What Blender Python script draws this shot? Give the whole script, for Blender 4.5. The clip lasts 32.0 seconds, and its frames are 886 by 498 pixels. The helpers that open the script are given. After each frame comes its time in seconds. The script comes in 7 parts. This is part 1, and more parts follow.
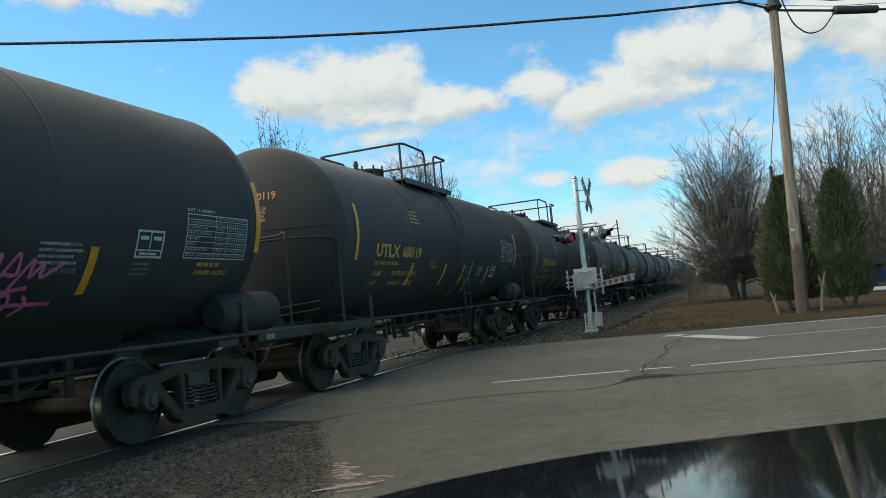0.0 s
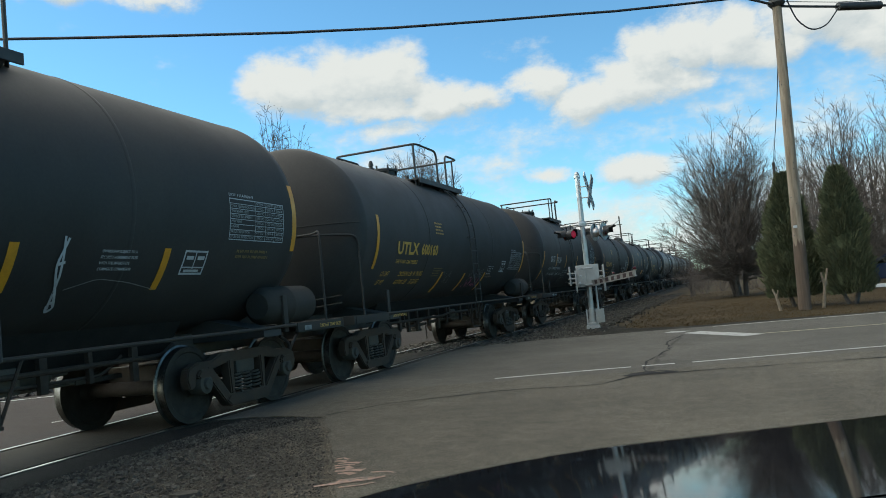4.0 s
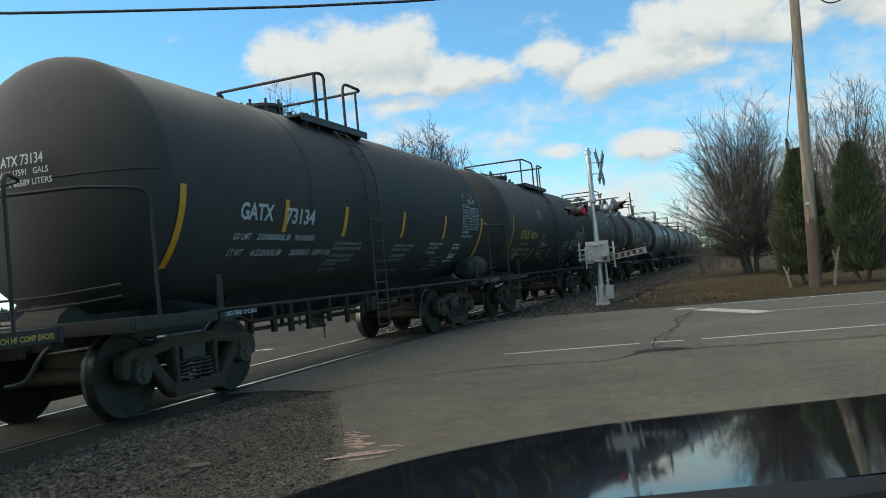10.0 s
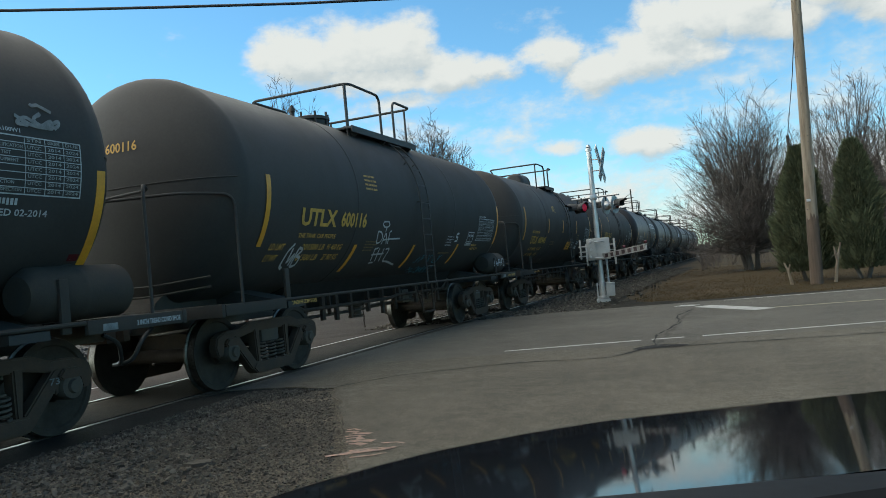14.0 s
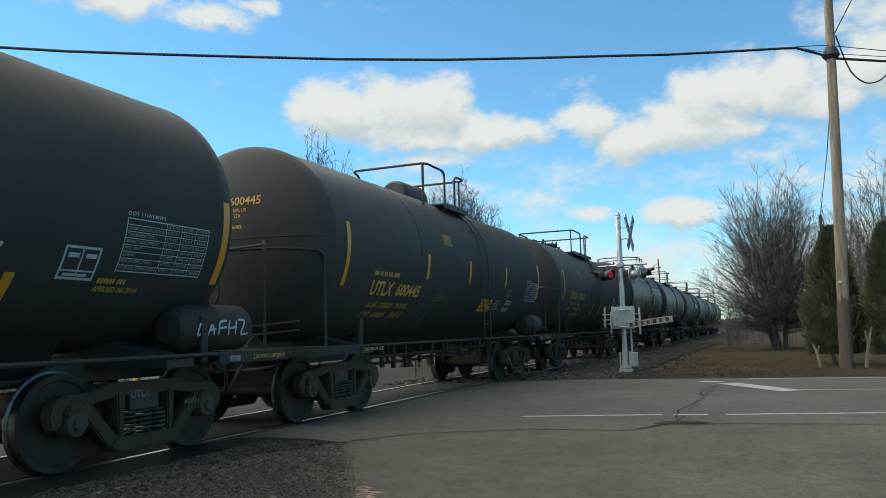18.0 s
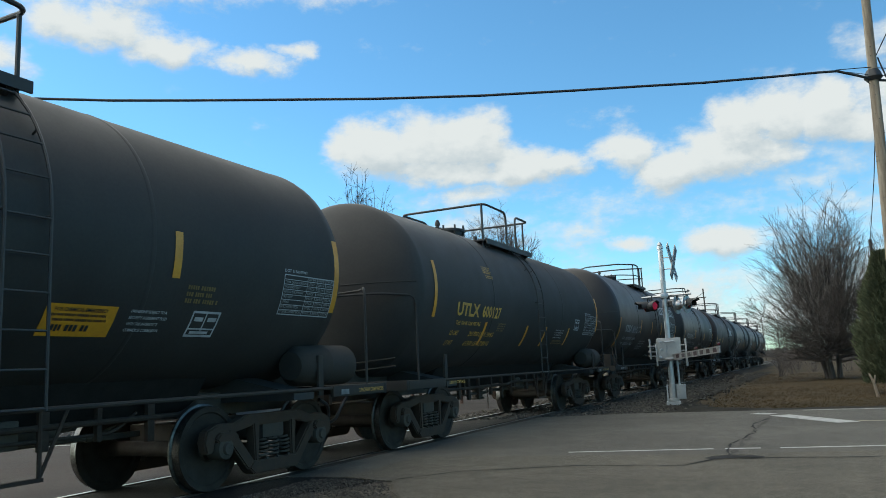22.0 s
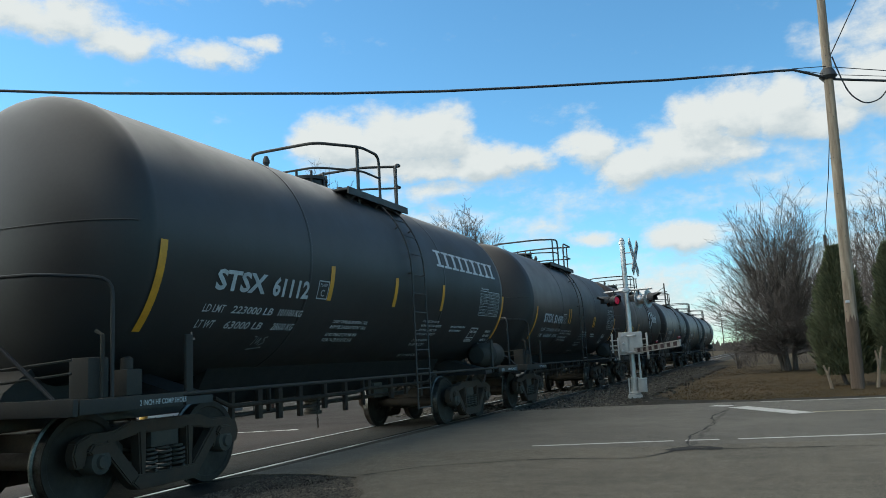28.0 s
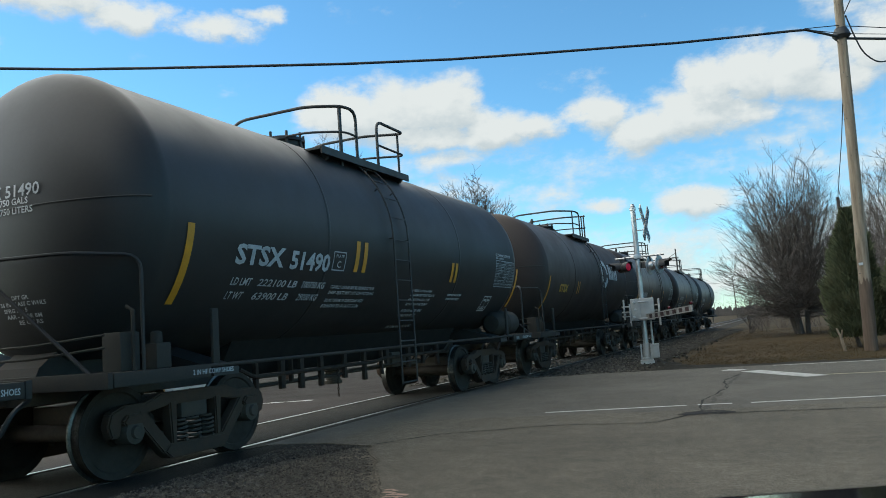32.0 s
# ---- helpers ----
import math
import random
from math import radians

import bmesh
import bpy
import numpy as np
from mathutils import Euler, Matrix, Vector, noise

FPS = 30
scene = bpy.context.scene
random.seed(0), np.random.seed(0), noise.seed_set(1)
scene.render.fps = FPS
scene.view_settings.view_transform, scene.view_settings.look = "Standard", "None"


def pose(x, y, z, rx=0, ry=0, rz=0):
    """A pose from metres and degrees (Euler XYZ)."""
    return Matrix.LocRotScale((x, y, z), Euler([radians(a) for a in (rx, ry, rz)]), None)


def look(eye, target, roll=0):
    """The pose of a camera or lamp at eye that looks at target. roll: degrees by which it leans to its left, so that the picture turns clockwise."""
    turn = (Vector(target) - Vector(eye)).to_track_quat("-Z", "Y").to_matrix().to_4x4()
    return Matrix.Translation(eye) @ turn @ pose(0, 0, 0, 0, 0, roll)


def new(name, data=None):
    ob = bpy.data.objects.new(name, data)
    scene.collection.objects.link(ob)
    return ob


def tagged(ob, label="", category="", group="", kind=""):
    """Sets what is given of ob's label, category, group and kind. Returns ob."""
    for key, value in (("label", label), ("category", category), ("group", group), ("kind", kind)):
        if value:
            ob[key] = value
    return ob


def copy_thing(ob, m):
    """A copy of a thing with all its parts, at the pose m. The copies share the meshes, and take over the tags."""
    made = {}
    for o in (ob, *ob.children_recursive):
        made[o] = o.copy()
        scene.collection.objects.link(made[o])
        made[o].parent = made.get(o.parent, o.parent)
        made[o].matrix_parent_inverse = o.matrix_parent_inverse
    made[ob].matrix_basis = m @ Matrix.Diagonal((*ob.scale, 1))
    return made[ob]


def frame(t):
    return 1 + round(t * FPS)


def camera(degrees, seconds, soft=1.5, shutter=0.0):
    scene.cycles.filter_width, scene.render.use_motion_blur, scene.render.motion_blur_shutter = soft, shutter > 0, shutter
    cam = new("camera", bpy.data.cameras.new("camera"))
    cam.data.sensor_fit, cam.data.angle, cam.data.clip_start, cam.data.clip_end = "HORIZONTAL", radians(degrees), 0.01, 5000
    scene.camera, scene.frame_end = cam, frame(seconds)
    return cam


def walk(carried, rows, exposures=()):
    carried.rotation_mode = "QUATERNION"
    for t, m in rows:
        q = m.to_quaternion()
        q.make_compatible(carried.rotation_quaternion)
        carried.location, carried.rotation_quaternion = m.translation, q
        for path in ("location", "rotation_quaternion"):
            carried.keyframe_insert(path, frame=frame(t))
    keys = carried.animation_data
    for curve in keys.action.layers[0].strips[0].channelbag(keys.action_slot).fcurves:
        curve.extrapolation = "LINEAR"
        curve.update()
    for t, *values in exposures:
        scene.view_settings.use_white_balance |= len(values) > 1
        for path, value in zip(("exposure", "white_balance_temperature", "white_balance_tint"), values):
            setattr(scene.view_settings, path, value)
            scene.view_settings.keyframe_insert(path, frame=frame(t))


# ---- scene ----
FOV = 59.8
EYE = (0.0, 0.0, 1.17)
# seconds, yaw, pitch, roll of the hand-held camera
TURNS = [
    (0, 20.10, 4.05, 5.72),
    (0.5, 20.15, 4.07, 5.55),
    (1, 20.15, 3.94, 5.37),
    (1.5, 20.15, 3.79, 5.27),
    (2, 20.18, 3.78, 5.37),
    (2.5, 20.16, 3.85, 5.42),
    (3, 20.28, 3.84, 5.56),
    (3.5, 20.21, 3.85, 5.61),
    (5.5, 20.49, 3.13, 5.53),
    (6, 20.57, 2.83, 5.48),
    (6.5, 20.72, 2.22, 5.46),
    (7, 20.69, 2.06, 5.46),
    (7.5, 20.66, 1.94, 5.49),
    (8, 20.76, 1.95, 5.56),
    (8.5, 20.73, 1.88, 5.50),
    (9, 20.82, 2.02, 5.52),
    (9.5, 20.87, 2.03, 5.38),
    (10, 20.95, 2.05, 5.37),
    (10.5, 20.91, 1.99, 5.44),
    (11, 20.89, 1.94, 5.44),
    (11.5, 20.94, 1.86, 5.31),
    (12, 20.88, 1.73, 5.36),
    (12.5, 20.89, 1.73, 5.38),
    (13, 20.98, 1.78, 5.43),
    (13.5, 20.95, 1.82, 5.43),
    (15.5, 21.33, 1.89, 5.39),
    (16, 21.13, 2.06, 5.44),
    (16.5, 21.71, 3.96, 5.21),
    (17, 22.30, 5.59, 4.86),
    (17.5, 22.25, 4.83, 3.30),
    (18, 22.62, 6.18, 1.69),
    (18.5, 23.51, 7.20, 1.36),
    (19, 23.55, 7.50, 1.51),
    (19.5, 23.44, 7.99, 1.75),
    (20, 23.70, 8.07, 1.82),
    (20.5, 24.46, 8.52, 2.16),
    (21, 24.30, 8.19, 2.48),
    (21.5, 24.77, 8.36, 2.40),
    (22, 25.75, 8.88, 2.67),
    (22.5, 25.01, 8.90, 2.91),
    (23, 24.91, 8.96, 2.84),
    (23.5, 24.55, 9.08, 2.64),
    (24, 24.54, 9.23, 2.68),
    (24.5, 24.29, 9.23, 2.83),
    (25, 24.03, 9.18, 2.90),
    (25.5, 24.27, 9.22, 3.20),
    (27.5, 23.46, 8.72, 3.39),
    (28, 23.13, 8.41, 3.13),
    (28.5, 23.37, 8.32, 3.22),
    (29, 23.40, 8.43, 3.42),
    (29.5, 23.80, 8.23, 3.80),
    (30, 23.76, 7.67, 4.12),
    (30.5, 23.48, 6.72, 4.31),
    (31, 24.08, 6.53, 4.10),
    (31.5, 24.41, 6.17, 4.06),
    (32, 24.04, 6.22, 4.09)]
cam = camera(FOV, 32.0, 0.9)


def lift(t):
    return 0.025 * min(1.0, max(0.0, (t - 16.0) / 2.5))


walk(cam, [(t, pose(EYE[0], EYE[1], EYE[2] + lift(t), 90 + p, r, y)) for t, y, p, r in TURNS],
     exposures=[(0, 0.61, 6400, 0), (17, 0.61, 6400, 0), (21, 0.61, 6200, 0), (32, 0.61, 6200, 0)])

# ---------------------------------------------------------------- light
SUN_EL, SUN_AZ = 34.0, 96.0     # height, and bearing to the left of the track's direction
world = bpy.data.worlds.new("world")
scene.world = world
world.use_nodes = True
wn = world.node_tree
sky = wn.nodes.new("ShaderNodeTexSky")
sky.sky_type = 'NISHITA'
sky.sun_disc = False
sky.sun_elevation = radians(SUN_EL)
sky.sun_rotation = radians(-SUN_AZ)
sky.air_density, sky.dust_density, sky.ozone_density = 1.0, 0.12, 4.5
sky.altitude = 300.0
bgn = wn.nodes["Background"]
bgn.inputs[1].default_value = 0.13
tint = wn.nodes.new("ShaderNodeMix")
tint.data_type, tint.blend_type = 'RGBA', 'MULTIPLY'
tint.inputs[0].default_value = 1.0
tint.inputs[7].default_value = (0.80, 1.03, 1.02, 1)
wn.links.new(sky.outputs[0], tint.inputs[6])
wn.links.new(tint.outputs[2], bgn.inputs[0])
sun = new("sun", bpy.data.lights.new("sun", 'SUN'))
sun.data.energy = 4.5
sun.data.angle = radians(140)
sun.data.color = (1.0, 0.86, 0.69)
sd = Vector((-math.sin(radians(SUN_AZ)) * math.cos(radians(SUN_EL)), math.cos(radians(SUN_AZ)) * math.cos(radians(SUN_EL)), math.sin(radians(SUN_EL))))
sun.matrix_world = look(sd * 100, (0, 0, 0))


# ---------------------------------------------------------------- materials
def mat(name, col, rough=0.6, metal=0.0, col2=None, scale=3.0, fine=40.0, bump=0.0, bscale=None, spec=0.5, coat=0.0, stretch=(1, 1, 1), rvar=0.1, island=0.0, detail=6.0, speck=0.0, stain=0.0):
    m = bpy.data.materials.new(name)
    m.use_nodes = True
    t = m.node_tree
    b = t.nodes["Principled BSDF"]
    b.inputs["Metallic"].default_value = metal
    b.inputs["Specular IOR Level"].default_value = spec
    b.inputs["Coat Weight"].default_value = coat
    tc = t.nodes.new("ShaderNodeTexCoord")
    mp = t.nodes.new("ShaderNodeMapping")
    mp.inputs["Scale"].default_value = stretch
    t.links.new(tc.outputs["Object"], mp.inputs[0])

    def noise_tex(s, d):
        n = t.nodes.new("ShaderNodeTexNoise")
        n.inputs["Scale"].default_value = s
        n.inputs["Detail"].default_value = d
        n.inputs["Roughness"].default_value = 0.62
        t.links.new(mp.outputs[0], n.inputs["Vector"])
        return n
    big, small = noise_tex(scale, detail), noise_tex(fine, 4.0)
    col2 = col2 or tuple(c * 0.7 for c in col)
    mixf = t.nodes.new("ShaderNodeMath")
    mixf.operation = 'MULTIPLY_ADD'
    t.links.new(small.outputs[0], mixf.inputs[0])
    mixf.inputs[1].default_value = 0.45
    t.links.new(big.outputs[0], mixf.inputs[2])
    ramp = t.nodes.new("ShaderNodeValToRGB")
    ramp.color_ramp.elements[0].position, ramp.color_ramp.elements[1].position = 0.52, 0.92
    ramp.color_ramp.elements[0].color = (*col, 1)
    ramp.color_ramp.elements[1].color = (*col2, 1)
    t.links.new(mixf.outputs[0], ramp.inputs[0])
    out = ramp.outputs[0]

    def vary(src, s, amount, lo, hi, det=3.0):
        n = noise_tex(s, det)
        mr = t.nodes.new("ShaderNodeMapRange")
        mr.inputs[1].default_value, mr.inputs[2].default_value = lo, hi
        mr.inputs[3].default_value, mr.inputs[4].default_value = 1 - amount, 1 + amount
        t.links.new(n.outputs[0], mr.inputs[0])
        hs = t.nodes.new("ShaderNodeHueSaturation")
        t.links.new(mr.outputs[0], hs.inputs["Value"])
        t.links.new(src, hs.inputs["Color"])
        return hs.outputs[0]
    if speck:
        out = vary(out, 85.0, speck, 0.32, 0.68)
        out = vary(out, 260.0, speck * 0.6, 0.3, 0.7)
        out = vary(out, 24.0, speck * 0.32, 0.32, 0.68)
        out = vary(out, 7.0, speck * 0.16, 0.35, 0.65, 6.0)
    if stain:
        out = vary(out, 0.28, stain, 0.35, 0.65, 5.0)
        out = vary(out, 2.1, stain * 0.6, 0.35, 0.65, 6.0)
    if island:
        g = t.nodes.new("ShaderNodeNewGeometry")
        hsv = t.nodes.new("ShaderNodeHueSaturation")
        mr = t.nodes.new("ShaderNodeMapRange")
        mr.inputs[3].default_value, mr.inputs[4].default_value = 1 - island, 1 + island
        t.links.new(g.outputs["Random Per Island"], mr.inputs[0])
        t.links.new(mr.outputs[0], hsv.inputs["Value"])
        t.links.new(out, hsv.inputs["Color"])
        out = hsv.outputs[0]
    t.links.new(out, b.inputs["Base Color"])
    rr = t.nodes.new("ShaderNodeMapRange")
    rr.inputs[1].default_value, rr.inputs[2].default_value = 0.3, 0.75
    rr.inputs[3].default_value, rr.inputs[4].default_value = max(0.02, rough - rvar), min(1.0, rough + rvar)
    t.links.new(big.outputs[0], rr.inputs[0])
    t.links.new(rr.outputs[0], b.inputs["Roughness"])
    if bump:
        bt = noise_tex(bscale or fine, 5.0)
        bn = t.nodes.new("ShaderNodeBump")
        bn.inputs["Strength"].default_value = 0.6
        bn.inputs["Distance"].default_value = bump
        t.links.new(bt.outputs[0], bn.inputs["Height"])
        t.links.new(bn.outputs[0], b.inputs["Normal"])
    return m


def glow(name, col, strength):
    m = bpy.data.materials.new(name)
    m.use_nodes = True
    b = m.node_tree.nodes["Principled BSDF"]
    b.inputs["Base Color"].default_value = (*col, 1)
    b.inputs["Emission Color"].default_value = (*col, 1)
    b.inputs["Emission Strength"].default_value = strength
    return m


